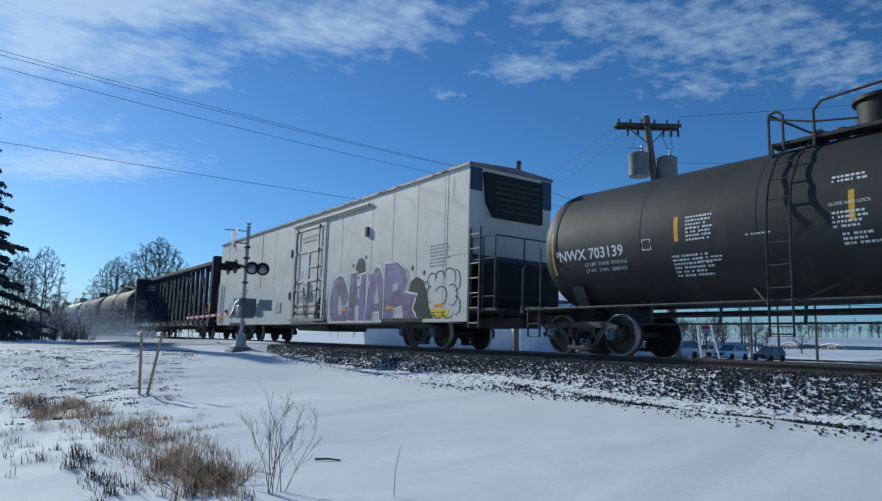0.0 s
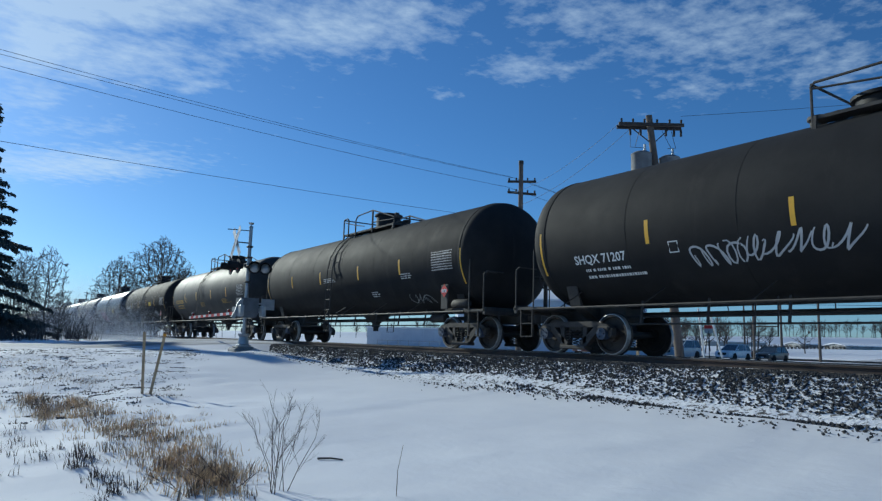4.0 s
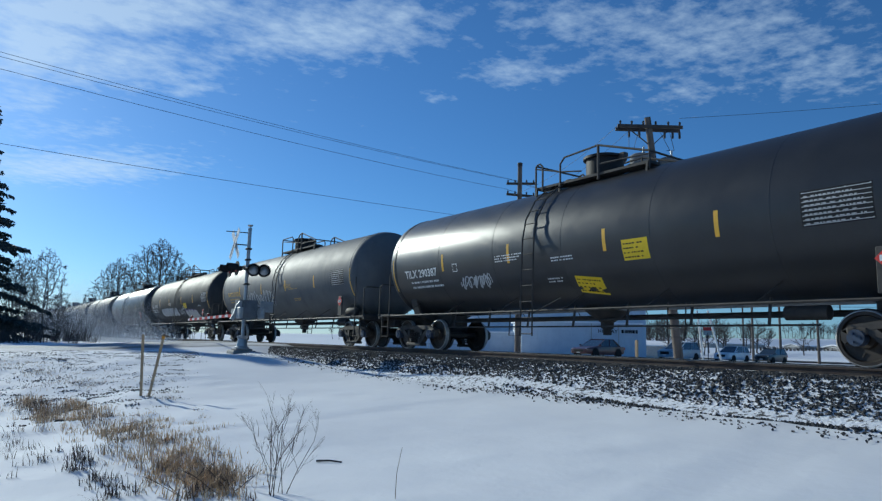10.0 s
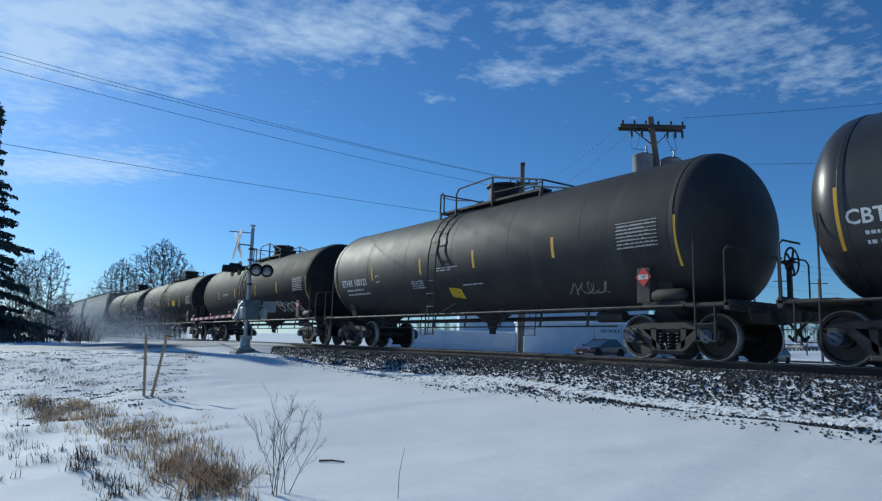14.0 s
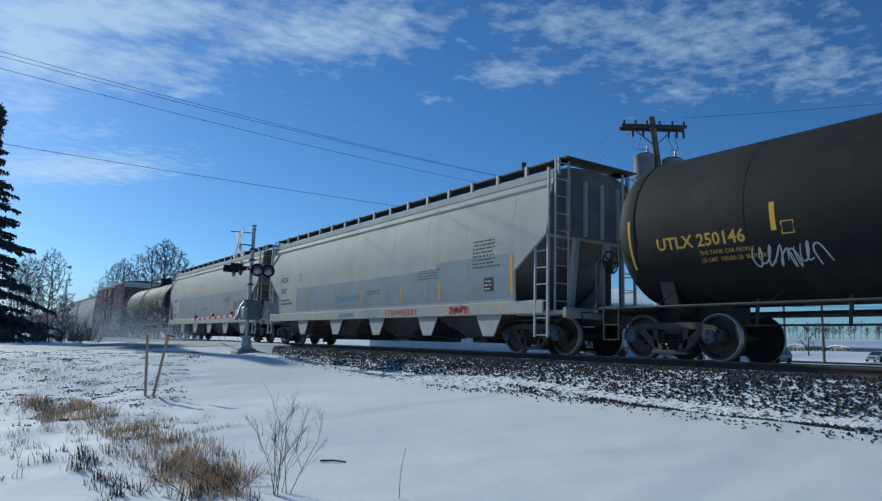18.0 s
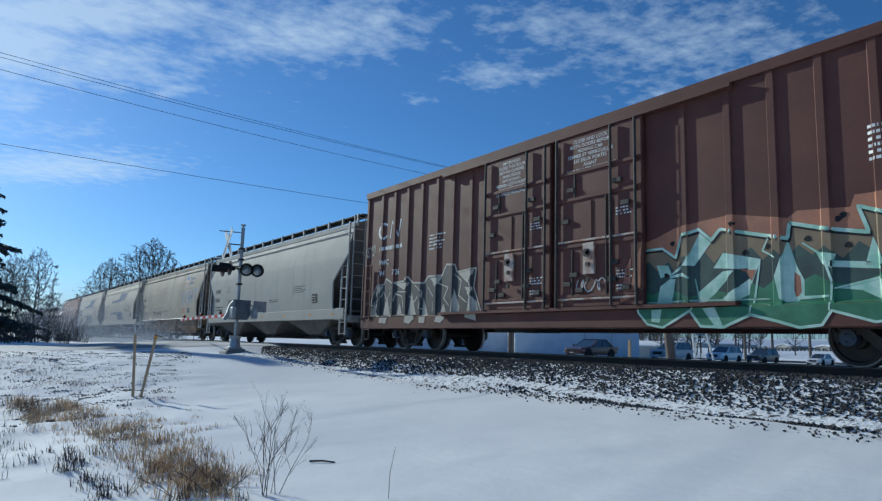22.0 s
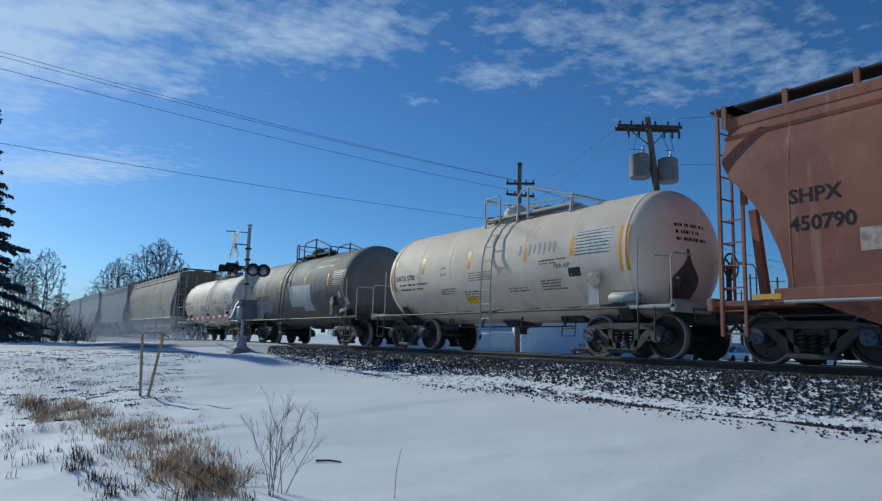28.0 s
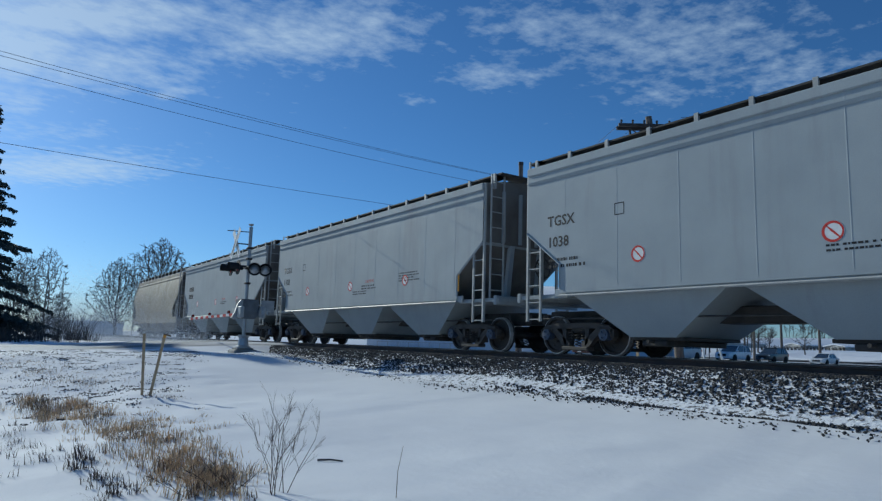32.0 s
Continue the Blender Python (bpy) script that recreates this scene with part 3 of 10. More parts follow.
def crossing_signal():
    s = thing("crossing_signal", "railway crossing signal with lamps, crossbuck and lowered gate", "crossing signal", pose(MX, MY, MZ))
    part("footing", Geo().box(-0.42, 0.42, -0.42, 0.42, -0.3, 0.1, 0.05).box(-0.3, 0.3, -0.3, 0.3, 0.1, 0.16, 0.02), s, "weathered concrete footing", mat=CONCRETE)
    part("base_casting", Geo().lathe([(0.16, 0.27), (0.2, 0.27), (0.24, 0.2), (0.5, 0.16), (0.56, 0.2), (0.62, 0.2), (0.62, 0.0)], "z", 16), s, "grey junction base", mat=SILVER)
    mast = part("mast", Geo().cyl((0, 0, 0.55), (0, 0, 4.5), 0.064, 14).lathe([(4.5, 0.075), (4.56, 0.07), (4.6, 0.0)], "z", 14), s, "aluminium mast", mat=SILVER)
    for z in (3.0, 3.35, 3.75, 2.45):
        part("clamp", Geo().box(-0.1, 0.1, -0.1, 0.1, z, z + 0.07, 0.02), mast, mat=UNDER)
    for k in (-1, 1):
        g = Geo().bar((-0.44 * k, 0, 3.42), (0.44 * k, 0, 4.42), 0.012, 0.23, (0.8 * k, 0, -0.6))
        blade = part("crossbuck_blade", g, s, "white crossbuck blade", (-0.05, -0.5 - 0.02 * k, 0), mat=WHITE)
        part("blade_lettering", rows_of_bars(lambda u, v, k=k: (k * (-0.44 + u * 0.62) - 0.0, -0.012, 3.42 + u * 0.78 + v), 0.12, -0.04, 1.0, 1, INK, random.Random(5 + k), 0.09), blade)
    part("crossbuck_bracket", Geo().bar((0, 0, 3.92), (-0.05, -0.5, 3.92), 0.04), s, mat=UNDER)
    part("top_bracket", Geo().bar((0, 0, 4.38), (-0.2, -0.8, 4.38), 0.03), s, mat=UNDER)
    part("lamp_arm", Geo().cyl((-0.42, -0.12, 3.05), (0.42, -0.12, 3.05), 0.03, 8).cyl((0, -0.6, 3.1), (0, 0.75, 3.1), 0.035, 8), s, mat=UNDER)
    for x in (-0.4, 0.4):
        lamp = part("lamp", Geo().lathe([(-0.02, 0.0), (-0.02, 0.26), (0.0, 0.26), (0.015, 0.1), (0.16, 0.08), (0.16, 0.0)], "y", 22), s, "black signal lamp", (x, -0.5, 3.0), mat=LAMPBLACK)
        part("hood", Geo().strip([[(0.17 * math.cos(a), y, 0.17 * math.sin(a)) for a in np.linspace(-0.5, math.pi + 0.5, 12)] for y in (-0.36, -0.02)]), lamp, mat=LAMPBLACK)
        part("lens", Geo().lathe([(-0.03, 0.15), (-0.06, 0.1), (-0.07, 0.0)], "y", 16), lamp, "dull red lens", mat=REDLENS)
    for y in (0.13, 0.53):
        lamp = part("lamp", Geo().lathe([(0.02, 0.0), (0.02, 0.24), (0.0, 0.24), (-0.015, 0.1), (-0.16, 0.08), (-0.16, 0.0)], "x", 22), s, "black signal lamp", pose(0.3, y, 3.0, 0, 0, -18), mat=LAMPBLACK)
        part("hood", Geo().strip([[(x, 0.2 * math.cos(a), 0.2 * math.sin(a)) for a in np.linspace(-0.4, math.pi + 0.4, 12)] for x in (0.02, 0.34)]), lamp, mat=LAMPBLACK)
        part("lens", Geo().lathe([(0.03, 0.17), (0.06, 0.1), (0.07, 0.0)], "x", 16), lamp, "grey unlit lens", mat=SILVER)
    gate = part("gate_machine", Geo().prism([(-0.2, 1.2), (0.3, 1.2), (0.38, 1.34), (0.38, 1.9), (-0.28, 1.9), (-0.28, 1.34)], "x", -0.28, 0.28), s, "grey gate machine", mat=DULLGREY)
    part("arm_bracket", Geo().prism([(-0.3, 1.85), (-0.42, 1.7), (-0.5, 1.4), (-0.62, 1.2), (-0.5, 1.14), (-0.36, 1.34), (-0.24, 1.5), (-0.22, 1.85)], "x", 0.3, 0.38), gate, "pale curved arm bracket", mat=PALESTEEL)
    part("machine_door", Geo().box(0.28, 0.3, -0.16, 0.28, 1.36, 1.84, 0.01), gate, mat=DULLGREY)
    for y in (-0.36, 0.42):
        part("counterweight", Geo().bar((-0.3, y, 1.5), (0.55, y, 1.42), 0.06, 0.16).box(0.42, 0.78, y - 0.07, y + 0.07, 1.22, 1.62, 0.03), gate, "grey counterweight arm", mat=PALESTEEL)
    arm = part("gate_arm", Geo().bar((-0.25, 0.05, 1.4), (-7.9, 0.05, 1.3), 0.03, 0.1), s, "red and white striped gate arm", mat=WHITE)
    for i in range(9):
        x = -0.8 - i * 0.8
        part("red_stripe", Geo().box(x - 0.4, x, 0.03, 0.07, 1.338 + x * 0.013, 1.452 + x * 0.013), arm, mat=REDPAINT)
    for i in range(3):
        part("arm_light", Geo().box(-2.2 - 2.6 * i, -2.05 - 2.6 * i, 0.0, 0.1, 1.43 - 0.03 * i, 1.55 - 0.03 * i, 0.02), arm, "small red gate lamp", mat=REDLENS)
    part("notice_plate", Geo().box(0.0, 0.02, 0.55, 1.05, 1.5, 1.9, 0.004), s, "grey notice plate", (0.06, 0, 0), mat=SILVER)
    part("plate_arm", Geo().cyl((0.04, 0.06, 1.72), (0.05, 0.8, 1.72), 0.025, 8), s, mat=SILVER)
    part("bell", Geo().lathe([(4.6, 0.0), (4.62, 0.07), (4.68, 0.1), (4.7, 0.0)], "z", 14), s, mat=SILVER)
    return s


crossing_signal()
# The dark-stoned mound round the mast.
g = Geo()
g.strip([[(MX + 0.6 + r * 2.6 * math.cos(a), MY + 0.3 + r * 0.9 * math.sin(a), MZ - 0.06 + 0.13 * (1 - r) + 0.02 * noise.noise((a * 3, r * 5, 0))) for a in np.linspace(0, math.tau, 28)] for r in (0.02, 0.3, 0.6, 0.85, 1.0)])
tagged(new("gravel_mound", g.mesh("gravel_mound", BED)), "low mound of dark gravel round the signal", "gravel", kind="structure")


# ---- poles and lines ----
def insulator(p, x, y, z):
    part("insulator", shared("insulator", lambda: Geo().lathe([(0, 0.03), (0.05, 0.055), (0.08, 0.035), (0.11, 0.06), (0.15, 0.03), (0.17, 0.0)], "z", 8).mesh("insulator", UNDER)), p, "small dark insulator", (x, y, z))


def pole_with_transformers():
    p = thing("utility_pole", "leaning weathered wooden utility pole with two grey transformers", "utility pole", (-17.23, 24.27, -0.3))
    top = Vector((-0.7, -1.0, 10.6))
    at = lambda h: top * (h / top.z)
    part("post", Geo().tube([(0, 0, -0.4), at(3), at(7), top], 0.2, 12, 0.14), p, "grey weathered wooden post", mat=WOOD)
    along = Vector((0.57, 0.82, 0))
    for h, nm in ((10.14, "crossarm"), (10.1, "crossarm")):
        c = at(h)
        off = Vector((0.82, -0.57, 0)) * (0.18 if h > 10.12 else -0.18)
        part(nm, Geo().bar(c - along * 1.42 + off, c + along * 1.42 + off, 0.1, 0.14), p, "dark wooden crossarm", mat=DARKWOOD)
    for u in (-1.3, -0.8, -0.3, 0.25, 0.8, 1.3):
        q = at(10.15) + along * u
        insulator(p, q.x + 0.15, q.y - 0.1, q.z + 0.08)
    for u in (-0.95, -0.5, 0.6, 0.95, 1.25):
        q = at(10.0) + along * u
        part("fuse_cutout", shared("cutout", lambda: Geo().lathe([(-0.36, 0.0), (-0.34, 0.05), (-0.05, 0.05), (0, 0.02)], "z", 8).mesh("fuse_cutout", UNDER)), p, "dark fuse cutout", (q.x + 0.2, q.y - 0.15, q.z - 0.05))
    for s in (-1, 1):
        c = at(8.2 if s > 0 else 8.35) + along * 0.6 * s
        t = part("transformer", Geo().lathe([(-0.5, 0.0), (-0.5, 0.4), (-0.46, 0.44), (0.42, 0.44), (0.46, 0.46), (0.5, 0.44), (0.58, 0.3), (0.62, 0.0)], "z", 20), p, "grey steel transformer can", c, mat=DULLGREY)
        part("bushing", Geo().lathe([(0.55, 0.05), (0.7, 0.07), (0.75, 0.04), (0.9, 0.06), (0.95, 0.0)], "z", 8, (0.12, 0.08, 0)), t, mat=SILVER)
        for z in (0.2, -0.2):
            part("bracket", Geo().bar(-along * 0.4 * s + Vector((0, 0, z)), (0, 0, z), 0.06), t, mat=UNDER)
    g = Geo()
    for s in (-1, 1):
        c = at(8.4) + along * 0.48 * s
        for k in (0.5, 0.9):
            q = at(9.9) + along * k * s
            g.tube([q, (q * 0.5 + c * 0.5) + along * 0.3 * s, c + Vector((0.1, 0, 0.7))], 0.012, 5)
    part("jumper_wire", g, p, mat=WIRE)
    g = Geo()
    g.bar(at(9.3), at(10) - along * 0.8, 0.04).bar(at(9.3), at(10) + along * 0.8, 0.04)
    part("crossarm_brace", g, p, mat=UNDER)
    for s in (0, 1):
        part("guy_guard", Geo().cyl((0.5 + 0.5 * s, 0.9 + 0.55 * s, 0.0), (0.38 + 0.3 * s, 0.7 + 0.3 * s, 2.2), 0.045, 8), p, "pale guy-wire guard", mat=WHITE)
    return p


def plain_pole():
    p = thing("utility_pole", "dark wooden utility pole with two crossarms", "utility pole", (-28.65, 25.36, -0.5))
    part("post", Geo().tube([(0, 0, -0.3), (0, 0, 11.4)], 0.19, 12, 0.13), p, "dark wooden post", mat=WOOD)
    part("post_top", Geo().lathe([(11.2, 0.15), (11.4, 0.15), (11.42, 0.0)], "z", 12), p, mat=UNDER)
    along = Vector((0.57, 0.82, 0))
    for h, tilt in ((10.15, 0.02), (9.45, -0.05)):
        a, b = -along * 0.78 + Vector((0, 0, h - tilt)), along * 0.9 + Vector((0, 0, h + tilt))
        part("crossarm", Geo().bar(a, b, 0.1, 0.13), p, "dark wooden crossarm", mat=DARKWOOD)
        for u in (0.05, 0.3, 0.7, 0.95):
            q = a.lerp(b, u)
            insulator(p, q.x, q.y, q.z + 0.07)
    return p


pole_with_transformers()
plain_pole()


def wire(name, a, b, sag, r=0.016, label="thin black overhead cable between utility poles"):
    a, b = Vector(a), Vector(b)
    pts = [a.lerp(b, u) - Vector((0, 0, 4 * sag * u * (1 - u))) for u in np.linspace(0, 1, 25)]
    return tagged(new(name, Geo().tube(pts, r, 5).mesh(name, WIRE)), label, "cable")


# Lines from a pole out of view by the road to the far pole, and on beyond it.
def hung(a, b, sag, r):
    """A span that ends at b and passes through a, three eighths of its way along."""
    a, b = Vector(a) + Vector((0, 0, 4 * sag * 0.375 * 0.625)), Vector(b)
    wire("overhead_cable", a + (a - b) * 0.6, b, sag, r)
    wire("overhead_cable", b, b + Vector((-6, 52, -0.4)), 0.8, r)


hung((-26.98, -0.25, 9.83), (-29.0, 24.85, 9.93), 0.5, 0.009)
hung((-26.96, -0.25, 9.66), (-28.7, 25.3, 9.8), 0.5, 0.009)
hung((-26.93, -0.2, 9.21), (-29.1, 24.7, 9.3), 0.5, 0.0095)
hung((-26.74, 0.07, 6.53), (-28.65, 25.36, 7.25), 0.25, 0.0095)
wire("overhead_cable", (-17.1, 24.4, 10.3), (-5.0, 50, 15.5), 0.3, 0.009)
wire("overhead_cable", (-17.1, 24.4, 8.2), (-5.0, 50, 11.5), 0.3, 0.009)
wire("overhead_cable", (-18.7, 22.2, 9.9), (-28.9, 24.9, 8.9), 0.4, 0.008)
wire("overhead_cable", (-18.3, 22.8, 9.9), (-28.7, 25.3, 8.2), 0.4, 0.008)


# ---- trees ----
def bare_tree(name, label, at, height, width, seed, n=420, low=0.3, mat=BARK, trunk_r=0.3, step=0.035, twigs=5):
    """A leafless tree whose limbs fork outwards until they fill an uneven round crown."""
    q = np.random.default_rng(seed)
    a, u = q.uniform(0, math.tau, n), q.random(n) ** 0.75 * q.choice((0.8, 0.95, 1.1), n)
    z = np.clip(low + (1 - low) * q.beta(1.5, 1.3, n), low, 1)
    v = (z - low) / (1 - low)
    wide = 0.5 * np.sqrt(np.clip(1 - (2 * (v ** 0.85) - 0.92) ** 2, 0.02, 1)) * (0.82 + 0.3 * np.sin(2 * a + seed) * np.sin(3 * a + 5 * v))
    pull = np.stack([wide * u * np.cos(a) * width, wide * u * np.sin(a) * width, z * height], -1)
    pts, up = [np.array((0.0, 0.0, -0.3))], [-1]
    L = step * height
    while pts[-1][2] < low * height * 0.75:
        pts.append(pts[-1] + np.array((q.normal(0, 0.06), q.normal(0, 0.06), 1.0)) * L)
        up.append(len(pts) - 2)
    alive = np.ones(n, bool)
    P = np.array(pts)
    d = np.linalg.norm(pull[:, None] - P[None], axis=2)
    near, best = d.argmin(1), d.min(1)
    for _ in range(60):
        pulls = collections.defaultdict(lambda: np.zeros(3))
        for k in np.flatnonzero(alive):
            pulls[near[k]] = pulls[near[k]] + (pull[k] - pts[near[k]]) / best[k]
        first = len(pts)
        for i, w in pulls.items():
            w = w / max(np.linalg.norm(w), 0.05) + q.normal(0, 0.12, 3) + np.array((0, 0, 0.06))
            if up[i] >= 0:
                w = w + 0.45 * (pts[i] - pts[up[i]]) / L
            pts.append(pts[i] + w / np.linalg.norm(w) * L)
            up.append(i)
        d = np.linalg.norm(pull[:, None] - np.array(pts[first:])[None], axis=2)
        closer = d.min(1) < best
        near, best = np.where(closer, first + d.argmin(1), near), np.minimum(best, d.min(1))
        alive &= best > L * 1.35
        if not alive.any():
            break
    kids = np.zeros(len(pts))
    for i in range(len(pts) - 1, 0, -1):
        kids[up[i]] += max(kids[i], 1.0)
    rad = trunk_r * (np.maximum(kids, 1.0) / kids[0]) ** 0.46
    limb, fine = Geo(), Geo()
    for i in range(1, len(pts)):
        g = limb if rad[i] > trunk_r * 0.2 else fine
        g.tube([pts[up[i]], pts[i]], min(rad[up[i]], rad[i] * 1.5), 6 if g is limb else 3, rad[i], cap=False)
        if kids[i] < 9:
            out = np.array(pts[i]) - np.array(pts[up[i]])
            for _ in range(twigs):
                w = out / L + q.normal(0, 0.5, 3) + np.array((0, 0, 0.3))
                e = pts[i] + w * L * q.uniform(0.35, 0.85)
                fine.tube([pts[i], e], 0.017 * width / 8, 3, 0.008, cap=False)
                fine.tube([np.array(pts[i]) * 0.4 + e * 0.6, e + q.normal(0, 0.35, 3) * L], 0.013 * width / 8, 3, 0.007, cap=False)
    t = thing(name, label, "tree", at)
    part("trunk", limb, t, mat=mat)
    part("crown", fine, t, "leafless fine twigs", mat=mat)
    return t


# Haze before the farther trees and brush is put into this pale bark colour.
HAZEBARK = surf("bark paled by painted haze", (0.14, 0.135, 0.13), (0.2, 0.2, 0.2), 3, rough=0.9, grain=0.3)
tree = bare_tree("bare_tree", "large leafless broad tree beyond the road", (-108, 22.4, -0.9), 15.8, 12.4, 3, 2600, 0.18, BARK, 0.3, 0.021, 4)
copy_thing(tree, pose(-112, 17.2, -0.9, 0, 0, 130) @ Matrix.Scale(0.8, 4))
copy_thing(tree, pose(-112, 26.6, -0.9, 0, 0, 60) @ Matrix.Scale(0.74, 4))
copy_thing(tree, pose(-150, 30, -0.9, 0, 0, 200) @ Matrix.Scale(0.7, 4))
thin = bare_tree("bare_tree", "pale slender leafless tree behind the spruce", (-72, 5.0, -0.7), 8.8, 5.6, 8, 900, 0.1, HAZEBARK, 0.12, 0.026, 4)
copy_thing(thin, pose(-79, 3.4, -0.7, 0, 0, 100))
copy_thing(thin, pose(-68, 2.4, -0.7, 0, 0, 220) @ Matrix.Scale(0.8, 4))
copy_thing(thin, pose(-76, 6.6, -0.7, 0, 0, 310) @ Matrix.Scale(0.55, 4))
small = bare_tree("bare_tree", "small leafless field tree", (-61, 122, 0.2), 5.4, 4.6, 12, 150, 0.2, BARK, 0.12, 0.06, 3)
copy_thing(small, pose(-72, 126, 0.2, 0, 0, 80) @ Matrix.Scale(1.25, 4))
copy_thing(small, pose(-70, 104, -0.6, 0, 0, 150) @ Matrix.Scale(1.1, 4))
copy_thing(small, pose(-66, 92, -0.9, 0, 0, 30) @ Matrix.Scale(1.3, 4))
copy_thing(small, pose(-60, 82, -1.0, 0, 0, 250) @ Matrix.Scale(1.2, 4))
copy_thing(small, pose(-76, 96, -1.0, 0, 0, 300) @ Matrix.Scale(1.4, 4))


def spruce(at, height, width, seed):
    """Tiers of long boughs with curtains of hanging twigs, and sky between the tiers."""
    rng = random.Random(seed)
    t = thing("spruce_tree", "tall dark spruce with drooping boughs", "tree", at)
    part("trunk", Geo().tube([(0, 0, -0.4), (0, 0, height * 0.97)], 0.24, 10, 0.03), t, mat=BARK)
    g = Geo()
    z = 0.35
    while z < height - 0.25:
        u = 1 - z / height
        reach = 0.25 + width / 2 * float(np.interp(u, [0.0, 0.34, 0.64, 1.0], [0.03, 0.24, 0.74, 0.98]))
        turn = rng.uniform(0, math.tau)
        n = 9 if u > 0.3 else 7
        for k in range(n):
            a = turn + (k + rng.uniform(-0.3, 0.3)) * math.tau / n
            ln = reach * rng.choice((0.5, 0.65, 0.8, 0.9, 0.97, 1.08)) * min(1.0, 0.84 + z / 25)
            rise = rng.uniform(-0.06, 0.12)
            out, side = Vector((math.cos(a), math.sin(a), 0)), Vector((-math.sin(a), math.cos(a), 0))
            zz = z + rng.uniform(-0.18, 0.18)
            m = max(5, int(ln / 0.2))
            for i in range(m):
                s = (i + 0.6) / m
                c = out * ln * s + Vector((0, 0, zz + rise * ln * s - 0.3 * ln * s * s + 0.2 * ln * max(0, s - 0.7)))
                spread = (0.4 + 0.1 * min(ln, 4)) * (1 - s) ** 0.6 * min(1, s * 3) + 0.12
                for _ in range(13):
                    o = c + side * rng.uniform(-1, 1) * spread
                    hang = rng.uniform(0.15, 0.62) * (1.15 - 0.65 * s)
                    dirn = (side * rng.uniform(-0.5, 0.5) + out * rng.uniform(0.0, 0.6) + Vector((0, 0, rng.uniform(-1.2, 0.1)))).normalized()
                    e = o + dirn * hang
                    cross = dirn.cross(Vector((rng.uniform(-1, 1), rng.uniform(-1, 1), 0.4))).normalized() * rng.uniform(0.06, 0.12)
                    g.add([o - cross, o + cross, e + cross * 0.35, e - cross * 0.35], [(0, 1, 2, 3)])
        z += (0.66 + 0.5 * u) * rng.uniform(0.75, 1.25) if z > 3.0 else 0.5
    part("crown", g, t, "dark green needled boughs", mat=NEEDLE)
    return t


spruce((-61.5, -0.85, -1.2), 19.6, 13.8, 5)

# Brush along the road side beyond the crossing.
rng = random.Random(21)


def brush(name, label, spots, mat, seed, stems=14, h=(0.5, 1.3), r=0.008, lean=0.35, kind="stuff"):
    g, q = Geo(), random.Random(seed)
    for x, y, z in spots:
        for _ in range(stems):
            a, l = q.uniform(0, math.tau), q.uniform(*h)
            d = Vector((math.cos(a) * q.uniform(0.05, lean), math.sin(a) * q.uniform(0.05, lean), 1)).normalized()
            o = Vector((x + q.gauss(0, 0.12), y + q.gauss(0, 0.12), z))
            g.tube([o, o + d * l * 0.6, o + d * l + Vector((d.x, d.y, -0.1)) * 0.2 * l], r, 3, r * 0.4, cap=False)
            if q.random() < 0.6:
                s = o + d * l * 0.55
                g.tube([s, s + Vector((q.uniform(-0.3, 0.3), q.uniform(-0.3, 0.3), 0.35)) * l * 0.7], r * 0.6, 3, r * 0.3, cap=False)
    return tagged(new(name, g.mesh(name, mat)), label, "shrubs", kind=kind)


spots = [(-44 - rng.random() * 12, 1.0 + 5.5 * rng.random() ** 1.6, -0.75) for _ in range(60)]
brush("roadside_brush", "leafless brown brush along the road", spots, DARKWOOD, 4, 9, (0.4, 1.4), 0.012)
spots = [(-58 - rng.random() * 10, 3.6 + 4.2 * rng.random() ** 1.4, -0.75) for _ in range(34)]
brush("pale_brush", "brush beside the spruce, paled by painted haze", spots, HAZEBARK, 5, 16, (0.8, 2.8), 0.014, 0.45)


# ---- clouds: one high sheet of broken cloud that drifts with the wind ----
CLOUD_Z = 500.0
# Each bank: weight, middle, and two half-axes on the sheet.
BANKS = [
    (0.95, -1117, 96, 158, 203, 83, -9),
    (0.90, -1330, 40, 72, 91, 169, -9),
    (0.66, -1322, 168, 124, 155, 141, -21),
    (0.62, -1345, 307, 44, 55, 58, -14),
    (0.72, -951, 416, 110, 140, 90, -40),
    (0.70, -841, 465, 48, 62, 53, -29),
    (0.52, -1069, 352, 55, 70, 70, -24),
    (0.52, -877, 764, 55, 68, 50, -43),
    (0.42, -675, 707, 80, 102, 54, -54),
    (0.46, -576, 925, 137, 174, 87, -131),
    (0.42, -531, 1195, 91, 113, 66, -136),
    (0.36, -735, 1070, 60, 74, 48, -67),
    (0.80, -2261, 198, 207, 238, 208, -21),
    (0.52, -1655, 38, 49, 60, 152, -6),
    (0.45, -1072, 726, 19, 23, 28, -19),
    (0.34, -1839, 130, 114, 137, 117, -10),
]


